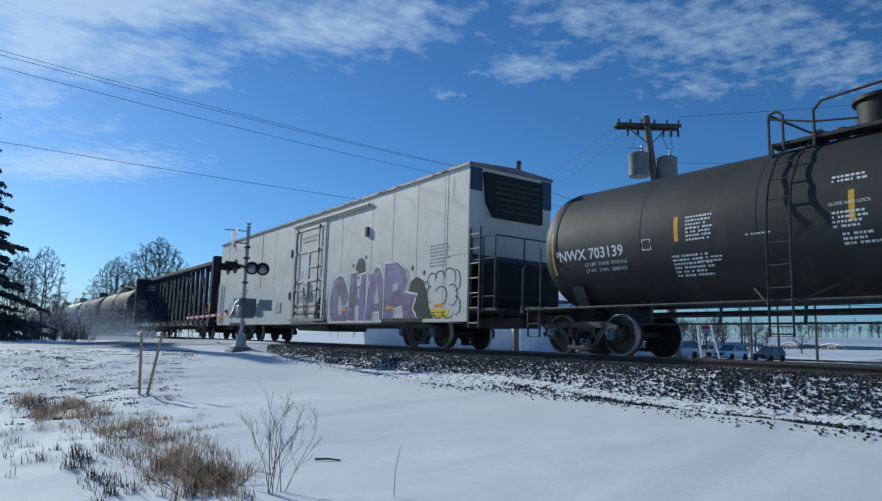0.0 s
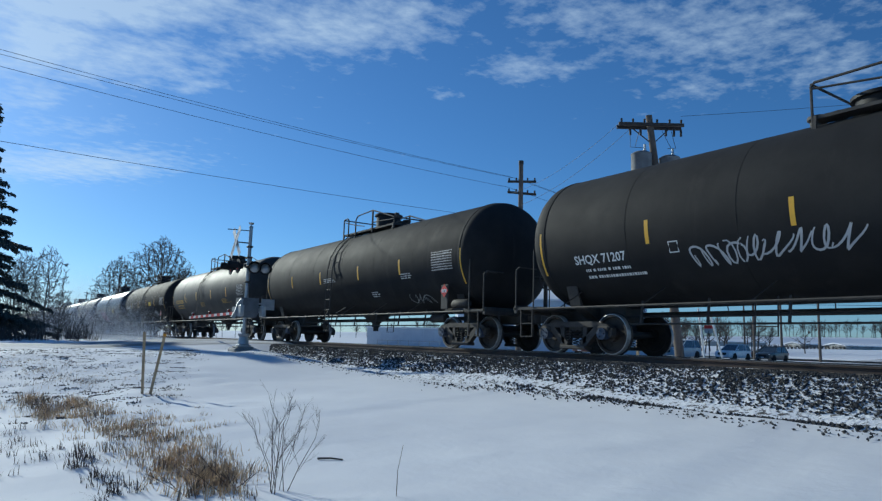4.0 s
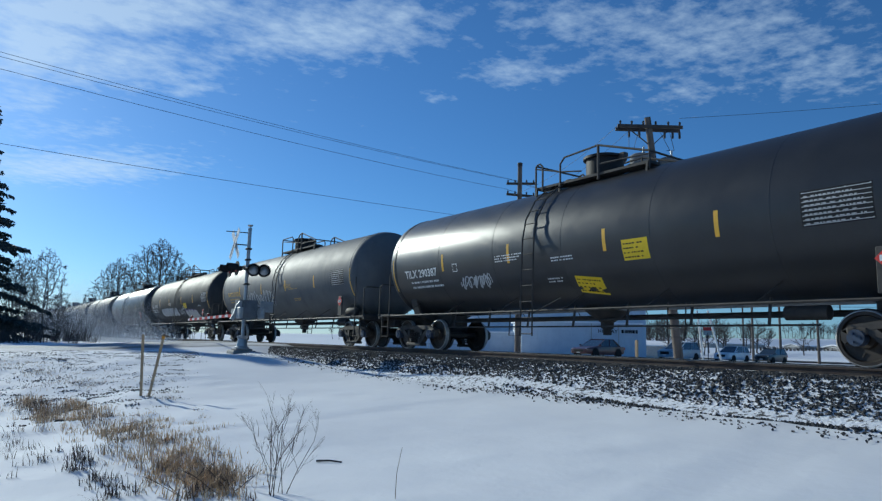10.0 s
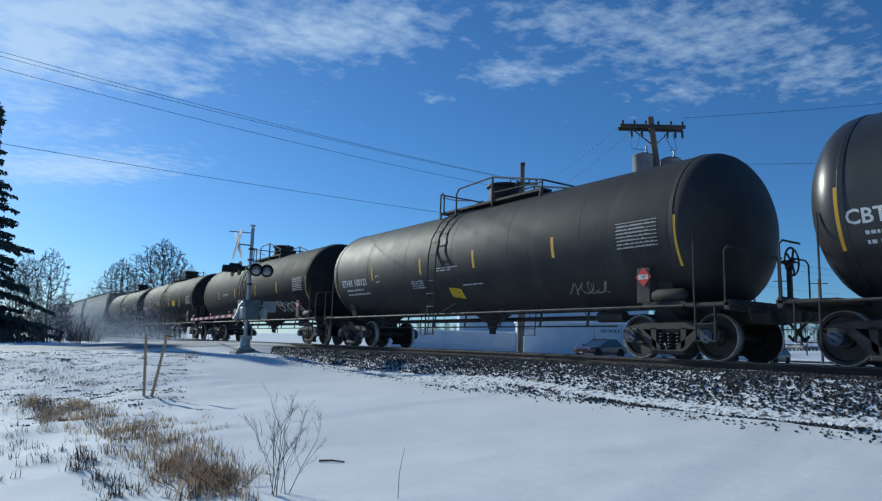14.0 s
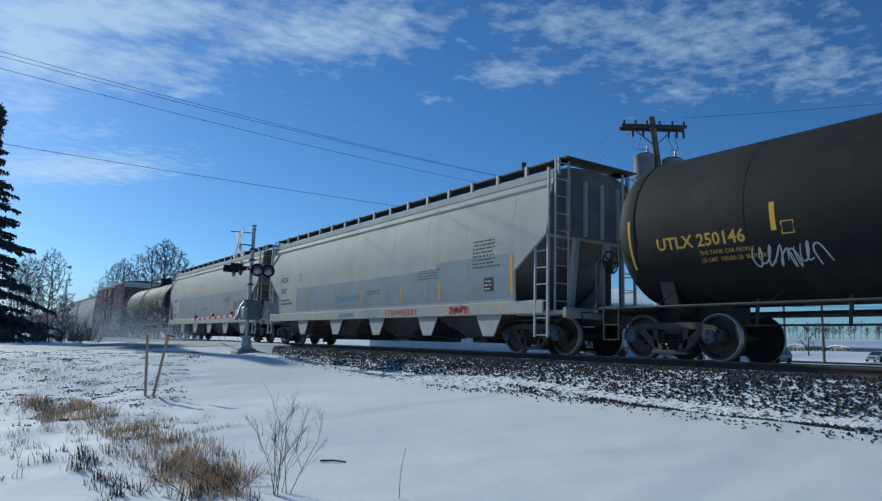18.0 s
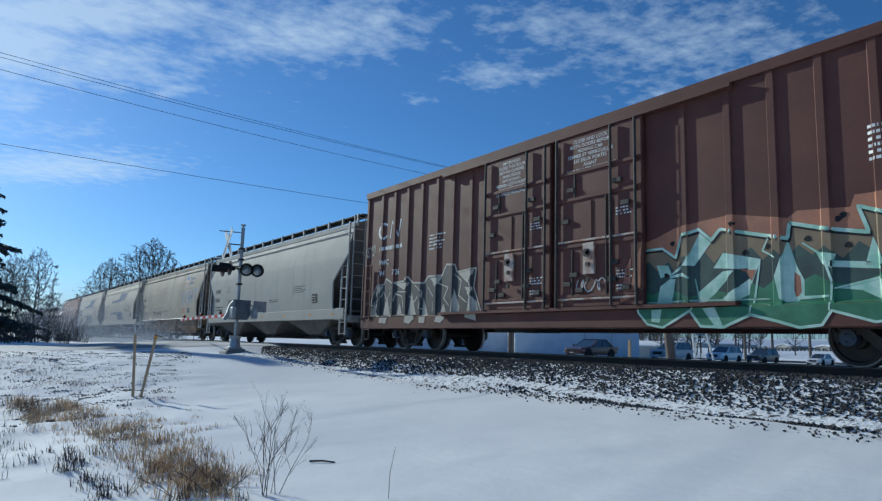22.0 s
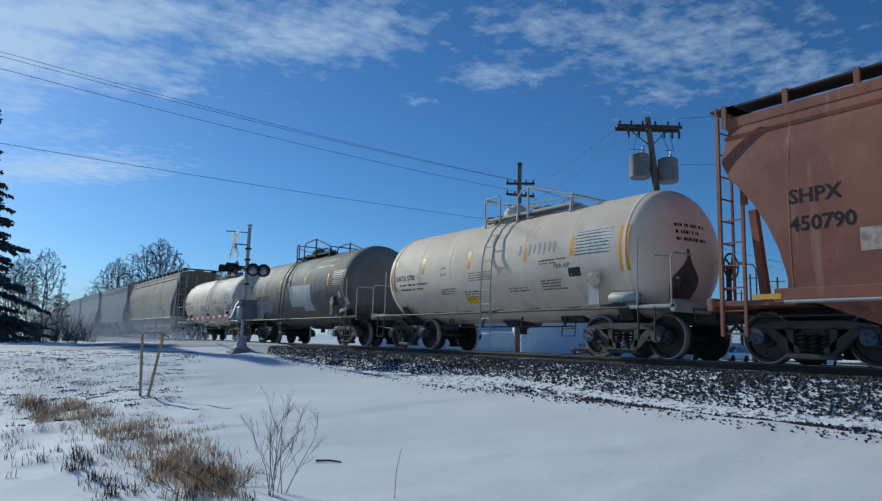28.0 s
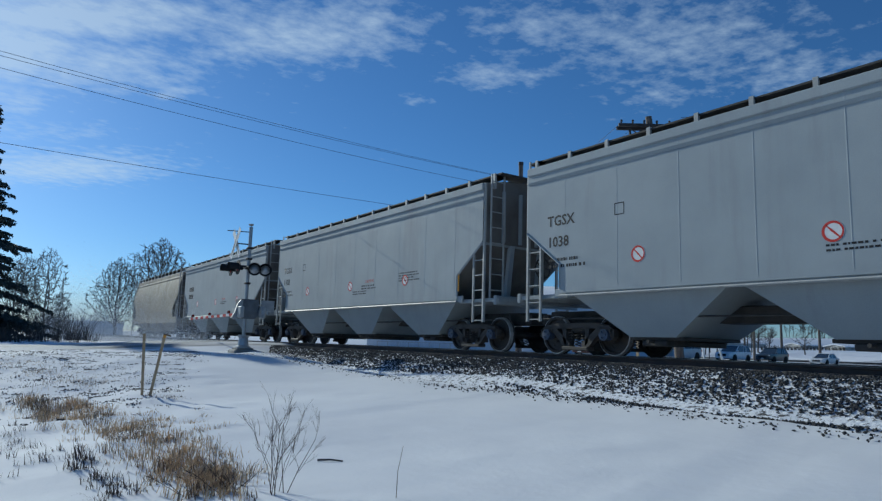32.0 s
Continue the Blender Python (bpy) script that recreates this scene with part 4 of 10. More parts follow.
def cloud_layer():
    xs, ys = np.linspace(-5200, 300, 210), np.linspace(-150, 4600, 190)
    X, Y = np.meshgrid(xs, ys)
    dens = np.zeros_like(X)
    for w, cx, cy, ax, ay, bx, by in BANKS:
        det = ax * by - ay * bx
        u = ((X - cx) * by - (Y - cy) * bx) / det
        v = (-(X - cx) * ay + (Y - cy) * ax) / det
        dens = np.maximum(dens, w * np.exp(-0.7 * (u * u + v * v)))
    me = bpy.data.meshes.new("cloud_layer")
    i = np.arange(X.size).reshape(X.shape)
    me.from_pydata(np.stack([X.ravel(), Y.ravel(), 0 * X.ravel()], -1).tolist(), [], np.stack([i[:-1, :-1], i[:-1, 1:], i[1:, 1:], i[1:, :-1]], -1).reshape(-1, 4).tolist())
    me.attributes.new("cover", "FLOAT", "POINT").data.foreach_set("value", dens.ravel().astype(np.float32))
    m = bpy.data.materials.new("thin broken cloud")
    m.use_nodes = True
    t = m.node_tree
    t.nodes.remove(t.nodes["Principled BSDF"])
    at = t.nodes.new("ShaderNodeAttribute")
    at.attribute_name = "cover"
    tuft = noise_at(t, 0.026, 7, 0.6, (1.0, 0.8, 1.0))
    veil = noise_at(t, 0.0032, 6, 0.6, (0.6, 1.0, 1.0), loc=(2, 5, 0))
    add = t.nodes.new("ShaderNodeMath")
    add.operation = "MULTIPLY_ADD"
    t.links.new(at.outputs["Fac"], add.inputs[0])
    add.inputs[1].default_value = 0.8
    t.links.new(tuft, add.inputs[2])
    both = t.nodes.new("ShaderNodeMath")
    both.operation = "MULTIPLY_ADD"
    t.links.new(veil, both.inputs[0])
    both.inputs[1].default_value = 0.35
    t.links.new(add.outputs[0], both.inputs[2])
    cover = t.nodes.new("ShaderNodeMath")
    cover.operation = "MULTIPLY"
    t.links.new(ramp(t, both.outputs[0], 0.84, 1.38), cover.inputs[0])
    cover.inputs[1].default_value = 0.55
    em, tr, mx = t.nodes.new("ShaderNodeEmission"), t.nodes.new("ShaderNodeBsdfTransparent"), t.nodes.new("ShaderNodeMixShader")
    em.inputs["Color"].default_value, em.inputs["Strength"].default_value = (0.86, 0.92, 1.0, 1), 0.62
    t.links.new(cover.outputs[0], mx.inputs[0])
    t.links.new(tr.outputs[0], mx.inputs[1])
    t.links.new(em.outputs[0], mx.inputs[2])
    t.links.new(mx.outputs[0], t.nodes["Material Output"].inputs["Surface"])
    me.materials.append(m)
    return tagged(new("cloud_layer", me), "thin broken white clouds drifting across a blue sky", "clouds", kind="structure")


clouds = cloud_layer()

# ---- dead grass, weeds and litter on the near bank ----
def on_ground(x, y):
    return float(ground_z(x, y)) + bumps(x, y) * (1.0 + 1.8 * float(smooth(6.5, 2.5, y) * smooth(-6, -12, x)))


def grass_patch(name, label, path, n, spread, h, mat, seed, kind="stuff", w=0.0034, clump=0.0):
    """Bent flat blades in tufts along a path of (x, y, width); clump: how far the tufts gather, with bare snow between."""
    q, g = random.Random(seed), Geo()
    knots = []
    for _ in range(max(1, int(n * 0.45))):
        s = q.random() * (len(path) - 1)
        i = min(int(s), len(path) - 2)
        cx, cy, cw = (path[i][k] * (1 - s + i) + path[i + 1][k] * (s - i) for k in range(3))
        knots.append((cx + q.gauss(0, 0.1), cy + q.gauss(0, 0.5) * cw, q.uniform(0.5, 1.0), q.uniform(0, math.tau)))
    for _ in range(n):
        kx, ky, tall, lean = q.choice(knots)
        x, y = kx + q.gauss(0, 0.2), ky + q.gauss(0, 0.09)
        if q.random() > 0.35 + 0.65 * clump:
            x, y = x + q.gauss(0, 0.5), y + q.gauss(0, 0.2)
        z = on_ground(x, y) - 0.01
        lean += q.gauss(0, 0.5)
        for _ in range(q.randint(8, 16)):
            a = lean + q.gauss(0, 0.9)
            l = q.uniform(*h) * tall
            k = q.uniform(0.05, 0.75)
            o = Vector((x + q.gauss(0, spread), y + q.gauss(0, spread), z))
            d = Vector((math.cos(a) * k, math.sin(a) * k, 1)).normalized()
            s2 = Vector((-math.sin(a), math.cos(a), 0)) * w * q.uniform(0.6, 1.4)
            m = o + d * l * 0.6
            e = m + (d + Vector((math.cos(a), math.sin(a), -0.6)) * q.uniform(0.0, 0.9)).normalized() * l * 0.5
            g.add([o - s2, o + s2, m - s2 * 0.7, m + s2 * 0.7, e], [(0, 1, 3, 2), (2, 3, 4)])
    return tagged(new(name, g.mesh(name, mat, sharp=3)), label, "grass", kind=kind)


STRIP = [(-14.6, 1.5, 0.3), (-12.7, 1.66, 0.42), (-10.7, 1.76, 0.5), (-9.2, 1.86, 0.48), (-7.85, 1.92, 0.4), (-6.7, 1.92, 0.3), (-5.95, 1.96, 0.22)]
grass_patch("dead_grass", "tan dead grass poking through the snow", STRIP, 400, 0.07, (0.05, 0.23), STRAW, 31, w=0.0046, clump=1.0)
grass_patch("dark_weeds", "dark brown dead weeds among the grass", STRIP, 90, 0.05, (0.05, 0.22), WEED, 32, w=0.0042, clump=0.9)
grass_patch("dead_grass", "tan tufts along the upper bank", [(-15.6, 0.98, 0.16), (-14.2, 1.1, 0.2), (-12.4, 1.12, 0.14)], 70, 0.07, (0.08, 0.26), STRAW, 41, clump=0.6)
grass_patch("dark_weeds", "dark stalks along the upper bank", [(-15.6, 0.98, 0.16), (-14.2, 1.1, 0.2), (-12.4, 1.12, 0.14)], 60, 0.06, (0.08, 0.26), WEED, 42, clump=0.6)
grass_patch("dead_grass", "small tan tufts beside the grass strip", [(-11.2, 2.5, 0.12), (-10.1, 2.8, 0.12)], 16, 0.06, (0.05, 0.15), STRAW, 43, clump=0.3)
grass_patch("dead_grass", "bent tan tufts beside the grass strip", [(-9.3, 2.15, 0.12), (-8.6, 2.25, 0.12), (-7.7, 2.34, 0.1)], 26, 0.06, (0.05, 0.17), STRAW, 44, clump=0.3)
grass_patch("dark_weeds", "upright dark stalks at the edge of the grass", [(-9.4, 1.08, 0.12), (-8.7, 1.18, 0.14), (-7.5, 1.1, 0.12), (-6.8, 1.2, 0.14), (-6.2, 1.3, 0.14)], 44, 0.04, (0.06, 0.23), TWIG, 34, w=0.0042, clump=1.0)
grass_patch("dark_weeds", "sparse thin weeds standing in clean snow", [(-12.4, 0.78, 0.12), (-10.4, 0.56, 0.14), (-9.1, 0.72, 0.12), (-8.5, 0.74, 0.1), (-7.2, 0.78, 0.12)], 26, 0.04, (0.06, 0.22), TWIG, 45)
grass_patch("dark_weeds", "low dark stalks round the survey stakes", [(-14.3, 3.0, 0.3), (-13.1, 3.45, 0.2)], 14, 0.08, (0.04, 0.13), WEED, 46)
grass_patch("dark_weeds", "sparse stalks on the rough bank", [(-21, 1.0, 1.2), (-18.5, 1.7, 1.2), (-16.5, 2.2, 0.8)], 80, 0.12, (0.04, 0.13), WEED, 35, clump=0.4)
grass_patch("dead_grass", "sparse tan grass on the rough bank", [(-21, 1.0, 1.2), (-18.5, 1.7, 1.2), (-16.5, 2.2, 0.8)], 50, 0.12, (0.04, 0.13), STRAW, 36, clump=0.4)


def bare_shrub(at, h, seed, stems, label, lean=(0.1, 0.5)):
    q = random.Random(seed)
    s = thing("bare_shrub", label, "shrub", at)

    def twig(o, d, l, r, level, g):
        p = [o, o + d * l * 0.5 + Vector((q.uniform(-1, 1), q.uniform(-1, 1), 0)) * l * 0.06, o + d * l]
        g.tube(p, r, 4, r * 0.5, cap=False)
        if level:
            for _ in range(q.randint(2, 4)):
                u = q.uniform(0.25, 1.0)
                nd = (d + Vector((q.uniform(-0.7, 0.7), q.uniform(-0.7, 0.7), q.uniform(-0.1, 0.4)))).normalized()
                twig(p[0].lerp(p[2], u), nd, l * q.uniform(0.35, 0.55), r * 0.55, level - 1, g)

    for _ in range(stems):
        g = Geo()
        a, k = q.uniform(0, math.tau), q.uniform(*lean)
        twig(Vector((q.gauss(0, 0.04), q.gauss(0, 0.04), -0.03)), Vector((math.cos(a) * k, math.sin(a) * k, 1)).normalized(), h * q.uniform(0.5, 0.75), 0.0042, 4 if h > 0.6 else 3, g)
        part("branch", g, s, mat=TWIG)
    return s


bare_shrub((-5.52, 2.2, on_ground(-5.52, 2.2)), 0.86, 3, 8, "leafless thin-branched shrub standing in the snow")
bare_shrub((-6.0, 2.0, on_ground(-6.0, 2.0)), 0.42, 5, 8, "low leafless shrub with bent dark twigs", (0.7, 2.2))
bare_shrub((-6.15, 1.68, on_ground(-6.15, 1.68)), 0.36, 7, 7, "low leafless shrub with bent dark twigs", (0.7, 2.2))
bare_shrub((-6.6, 1.85, on_ground(-6.6, 1.85)), 0.3, 9, 6, "low leafless shrub with bent dark twigs", (0.7, 2.2))


def survey_stake(at, top, label, tip=None):
    s = thing("survey_stake", label, "stake", at)
    d = Vector(top) - Vector(at)
    part("shaft", Geo().bar(d * -0.12, d, 0.05, 0.02, (0.8, -0.57, 0)), s, mat=LATH)
    if tip:
        part("pen_mark", Geo().bar(d * 0.93, d * 1.0, 0.054, 0.024, (0.8, -0.57, 0)), s, "orange painted tip", mat=ORANGE)
    return s


survey_stake((-14.25, 2.8, on_ground(-14.25, 2.8)), (-14.29, 2.75, 0.19), "pale wooden survey stake upright in snow")
st = survey_stake((-14.15, 2.93, on_ground(-14.15, 2.93)), (-14.08, 3.1, 0.2), "leaning pale wooden survey stake with orange tip", True)
part("ribbon", Geo().bar((0.06, 0.14, 1.2), (0.09, 0.28, 1.16), 0.05, 0.03), st, "dark ribbon at the tip", mat=WEED)

stick = thing("fallen_stick", "short grey stick lying on the snow", "stick", (-6.34, 3.09, on_ground(-6.34, 3.09) + 0.015))
part("shaft", Geo().tube([(-0.09, -0.1, 0.0), (0.0, 0.0, 0.01), (0.08, 0.1, 0.0)], 0.012, 6, 0.008), stick, mat=BARK)
g = Geo()
q = random.Random(77)
for _ in range(170):
    x = q.uniform(-26, -11)
    y = q.uniform(2.0, 2.6 - (x + 11) * 0.3)
    z = on_ground(x, y)
    a, l = q.uniform(0, 6.3), q.uniform(0.02, 0.12) * (1 if q.random() < 0.9 else 2)
    g.tube([(x, y, z), (x + l * math.cos(a), y + l * math.sin(a), z + 0.01)], 0.004, 3)
tagged(new("litter", g.mesh("litter", WEED)), "scattered dark twigs and straws on snow", "litter", kind="stuff")
for x, y, h, bend in ((-4.66, 2.86, 0.4, 0.03), (-8.3, 3.05, 0.2, -0.03)):
    w = thing("dead_stalk", "single thin dead stalk standing in snow", "weed", (x, y, on_ground(x, y)))
    part("stem", Geo().tube([(0, 0, -0.02), (bend * 0.3, 0, h * 0.5), (bend, bend, h)], 0.004, 4, 0.002), w, mat=WEED)


def clod_spread(rng, n):
    m = 210
    k = rng.integers(0, m, n)
    cx = -11.5 - 15 * rng.random(m) ** 0.8
    cy = 0.2 + (2.3 - (cx + 12) * 0.34) * rng.random(m)
    wide = rng.uniform(0.3, 1.3, m)
    x = cx[k] + rng.normal(0, 0.1, n) * wide[k]
    y = cy[k] + rng.normal(0, 0.19, n) * wide[k]
    return np.stack([x, y, np.array([on_ground(a, b) for a, b in zip(x, y)]) + 0.004], -1)


clods = stones("earth_clods", 5200, clod_spread, 0.016, 9)
clods.materials[0] = UNDER
tagged(new("earth_clods", clods), "dark clods and leaf litter scattered on the snow", "litter", kind="stuff")


# ---- waiting and passing vehicles ----
def wheel_for(v, x, y, r):
    w = part("wheel", shared(("tyre", r), lambda: Geo().lathe([(-0.1, r * 0.62), (-0.11, r * 0.92), (-0.08, r), (0.08, r), (0.11, r * 0.92), (0.1, r * 0.62)], "y", 20).mesh("wheel", TYRE)), v, at=(x, y, r))
    part("rim", shared(("rim", r), lambda: Geo().lathe([(-0.09, 0.0), (-0.095, r * 0.2), (-0.06, r * 0.25), (-0.075, r * 0.62), (0.075, r * 0.62), (0.09, 0.0)], "y", 14).mesh("rim", RIM)), w)
    return w


def vehicle(name, label, paint, at, heading, length, width, height, suv=True, lit=False, category="car"):
    """Faces its own +x; built from a lower shell and a glazed cabin."""
    v = thing(name, label, category, pose(*at, 0, 0, heading))
    L, W, H = length / 2, width / 2, height
    belt, hood = (0.62 * H, 0.6 * H) if suv else (0.62 * H, 0.56 * H)
    # Stations along the length: x, half width at sill, half width at belt, top.
    st = [(-L, 0.72, 0.78, belt * 0.96), (-L + 0.12, 0.92, 0.94, belt), (-L + 0.9, 0.97, 0.97, belt), (0, 1.0, 0.98, belt * 0.985), (L * 0.42, 1.0, 0.97, belt * 0.97), (L * 0.6, 0.98, 0.93, hood), (L - 0.25, 0.93, 0.86, hood * 0.93), (L - 0.04, 0.8, 0.74, hood * 0.8), (L, 0.7, 0.66, hood * 0.62)]
    rows = []
    for x, ws, wb, top in st:
        zl = 0.24 if abs(x) < L - 0.3 else 0.32
        rows.append([(x, -W * ws * 0.95, zl), (x, -W * ws, 0.45), (x, -W * ws, belt * 0.72), (x, -W * wb, top - 0.05), (x, -W * wb * 0.9, top), (x, W * wb * 0.9, top), (x, W * wb, top - 0.05), (x, W * ws, belt * 0.72), (x, W * ws, 0.45), (x, W * ws * 0.95, zl)])
    g = Geo().strip(rows, True)
    g.add(rows[0], [tuple(range(10))]).add(rows[-1], [tuple(range(10))])
    part("body", g.mesh("body", paint, sharp=0.5), v)
    r0, r1, f0, f1 = (-L + 0.08, -L + 0.4, L * 0.02, L * 0.46) if suv else (-L + 0.55, -L + 1.25, L * 0.0, L * 0.46)
    zr = H
    cab = [[(r0, -W * 0.9, belt - 0.02), (f1, -W * 0.9, belt - 0.03), (f1, W * 0.9, belt - 0.03), (r0, W * 0.9, belt - 0.02)], [(r1, -W * 0.72, zr - 0.05), (f0, -W * 0.72, zr - 0.04), (f0, W * 0.72, zr - 0.04), (r1, W * 0.72, zr - 0.05)]]
    g = Geo().strip(cab, True).add([(r1, -W * 0.72, zr - 0.05), (f0, -W * 0.72, zr - 0.04), (f0, W * 0.72, zr - 0.04), (r1, W * 0.72, zr - 0.05)], [(0, 1, 2, 3)])
    part("cabin_glass", g, v, "dark cabin windows", mat=PANE)
    g = Geo().box(r1 - 0.05, f0 + 0.05, -W * 0.73, W * 0.73, zr - 0.055, zr, 0.025)
    part("roof", g, v, mat=paint)
    for y in (-1, 1):
        for x, xt in ((f1, f0), ((r0 + f1) / 2, (r1 + f0) / 2), (r0, r1), ((r0 * 2 + f1) / 3 if suv else r0 + 0.2, (r1 * 2 + f0) / 3 if suv else r1 + 0.05)):
            part("pillar", Geo().bar((x, y * W * 0.905, belt - 0.04), (xt, y * W * 0.725, zr - 0.03), 0.07, 0.03), v, mat=paint)
        part("headlamp", Geo().box(L - 0.3, L - 0.06, min(y * W * 0.58, y * W * 0.84), max(y * W * 0.58, y * W * 0.84), hood * 0.66, hood * 0.84, 0.04), v, "lit headlamp" if lit else "", mat=HEADLIT if lit else LIGHTGLASS)
        part("tail_lamp", Geo().box(-L - 0.01, -L + 0.14, min(y * W * 0.6, y * W * 0.93), max(y * W * 0.6, y * W * 0.93), belt * 0.72, belt * 0.95, 0.02), v, mat=TAILRED)
        part("mirror", Geo().box(f1 - 0.25, f1 - 0.08, min(y * W * 0.98, y * W * 1.12), max(y * W * 0.98, y * W * 1.12), belt, belt + 0.13, 0.03), v, mat=paint)
        for x in (-L * 0.6, L * 0.6):
            part("wheel_arch", Geo().lathe([(y * W * 0.965, 0.0), (y * W * 0.965, 0.40), (y * W * 1.004, 0.40), (y * W * 1.004, 0.0)], "y", 18, (x, 0, 0.36)), v, mat=TYRE)
            wheel_for(v, x, y * (W - 0.1), 0.34)
    part("grille", Geo().box(L - 0.08, L + 0.005, -W * 0.5, W * 0.5, hood * 0.5, hood * 0.78, 0.03).box(L - 0.1, L - 0.01, -W * 0.6, W * 0.6, 0.34, hood * 0.42, 0.03), v, "dark grille", mat=LAMPBLACK)
    part("number_plate", Geo().box(L - 0.01, L + 0.012, -0.16, 0.16, hood * 0.42, hood * 0.52), v, "blank plate", mat=WHITE)
    return v


def lane(y, o=-1.9):
    x = float(road_x(y)) + o
    return (x, y, float(ground_z(x, y)) + 0.065)


ALONG = math.degrees(math.atan2(-1, 0.075))
vehicle("sedan", "dark red sedan waiting at the crossing", car_paint("dark red car paint", (0.07, 0.02, 0.02)), lane(40.2, -1.5), ALONG, 4.75, 1.83, 1.46, False)
vehicle("minivan", "silver-blue van waiting behind the sedan", car_paint("silver car paint", (0.36, 0.42, 0.47)), lane(55.2, -3.7), ALONG, 4.9, 1.9, 1.75)
vehicle("white_suv", "white compact SUV waiting in the queue", car_paint("white car paint", (0.72, 0.74, 0.76)), lane(65.1, -3.6), ALONG, 4.6, 1.85, 1.66)
vehicle("dark_suv", "dark green-grey SUV waiting in the queue", car_paint("dark grey car paint", (0.035, 0.045, 0.05)), lane(73.4, -3.4), ALONG, 4.6, 1.85, 1.66)
late_sedan = vehicle("white_sedan", "white sedan that pulls up behind the queue", car_paint("cream car paint", (0.7, 0.71, 0.71)), lane(86.5, -3.0), ALONG, 4.8, 1.84, 1.45, False)
passing_suv = vehicle("passing_suv", "dark SUV with lit headlamps driving along the side road", car_paint("charcoal car paint", (0.03, 0.035, 0.035)), (-38, 97, -0.5), 180, 4.8, 1.88, 1.75, True, True)
passing_truck = vehicle("passing_wagon", "white SUV driving along the side road", car_paint("plain white car paint", (0.68, 0.7, 0.72)), (-60, 97, -0.5), 180, 5.0, 1.9, 1.8)


# ---- buildings and distance on the far side ----
def facade(name, label, a, b, z0, z1, deep, wall, roof=None, gable=0.0, ribs=0.0, category="building"):
    """A building whose front runs from a to b; deep: how far it reaches back."""
    a, b = Vector((*a, 0)), Vector((*b, 0))
    along = (b - a).normalized()
    ang = math.degrees(math.atan2(along.y, along.x))
    n = (b - a).length
    t = thing(name, label, category, pose(a.x, a.y, 0, 0, 0, ang))
    part("wall", Geo().box(0, n, 0, deep, z0, z1), t, mat=wall)
    if gable:
        part("roof", Geo().prism([(-0.4, z1 - 0.05), (deep / 2, z1 + gable), (deep + 0.4, z1 - 0.05), (deep + 0.4, z1 + 0.12), (deep / 2, z1 + gable + 0.2), (-0.4, z1 + 0.12)], "x", -0.4, n + 0.4), t, mat=roof)
        part("gable_wall", Geo().prism([(0.02, z1 - 0.02), (deep / 2, z1 + gable - 0.02), (deep - 0.02, z1 - 0.02)], "x", 0.02, n - 0.02), t, mat=wall)
    else:
        part("roof", Geo().box(-0.15, n + 0.15, -0.15, deep + 0.15, z1, z1 + 0.14, 0.02), t, mat=roof or SNOWROOF)
    k = 0.3
    while ribs and k < n:
        part("siding_rib", shared((name, z0, z1), lambda: Geo().box(-0.03, 0.03, -0.03, 0.0, z0, z1).mesh("siding_rib", wall)), t, at=(k, 0, 0))
        k += ribs
    return t


shop = facade("storage_building", "pale blue-white metal storage building with black letters", (-45.06, 40.3), (-38.88, 49.18), -1.1, 2.42, 7, SIDING, SNOWROOF, ribs=0.6)
part("sign_lettering", lettering("HI-WAY", 0.44, INK, lambda u, v: (6.9 + u, -0.045, 1.6 + v), spread=1.15), shop, "black word on the wall")
part("sign_lettering", rows_of_bars(lambda u, v: (8.9 + u, -0.045, v), 0.1, 1.62, 1.5, 1, INK, random.Random(2), 0.3), shop, "worn black letters")
for x in (6.3, 8.75):
    part("panel_joint", Geo().box(x - 0.04, x + 0.04, -0.05, 0.0, -1.0, 2.4), shop, mat=PALESTEEL)
facade("gabled_hall", "grey hall with a snow-streaked pitched roof", (-60.5, 44.4), (-48.3, 61.9), -1.0, 5.2, 15, SIDING, SNOWROOF, gable=2.2)
facade("low_building", "long low white building behind the crossing", (-62.5, 34.0), (-49.9, 43.9), -1.0, 1.45, 9, SIDING, SNOWROOF, ribs=1.2)
fence = thing("pipe_fence", "thin steel pipe fence beside the road", "fence", (-48.2, 27.2, -0.75))
for k in range(9):
    part("fence_post", Geo().cyl((k * 0.5, k * 0.7, 0), (k * 0.5, k * 0.7, 0.95), 0.03, 6), fence, mat=SILVER)
for z in (0.5, 0.92):
    part("fence_rail", Geo().cyl((0, 0, z), (4.0, 5.6, z), 0.022, 6), fence, mat=SILVER)
stub = thing("marker_post", "short pale wooden marker post", "post", (-19.4, 24.2, -0.55))
part("shaft", Geo().box(-0.06, 0.06, -0.05, 0.05, -0.2, 1.15, 0.01), stub, mat=LATH)
for x, y, h in ((-52.5, 90.9, 12.5), (-50.26, 94.1, 12.0), (-43.7, 91.3, 11.2), (-70, 118, 12), (-30.5, 108, 12)):
    z = float(ground_z(x, y))
    p = thing("utility_pole", "distant dark wooden utility pole with a crossarm", "utility pole", (x, y, z))
    part("post", Geo().cyl((0, 0, -0.3), (0, 0, h), 0.19, 10, 0.13), p, mat=WOOD)
    part("crossarm", Geo().bar((-0.9, -0.6, h - 0.6), (0.9, 0.6, h - 0.6), 0.1, 0.12), p, mat=WOOD)
p = thing("road_sign", "square sign on a thin post beside the road", "sign", (-41.4, 63.1, float(ground_z(-41.4, 63.1))))
part("post", Geo().cyl((0, 0, -0.2), (0, 0, 3.0), 0.045, 8), p, mat=UNDER)
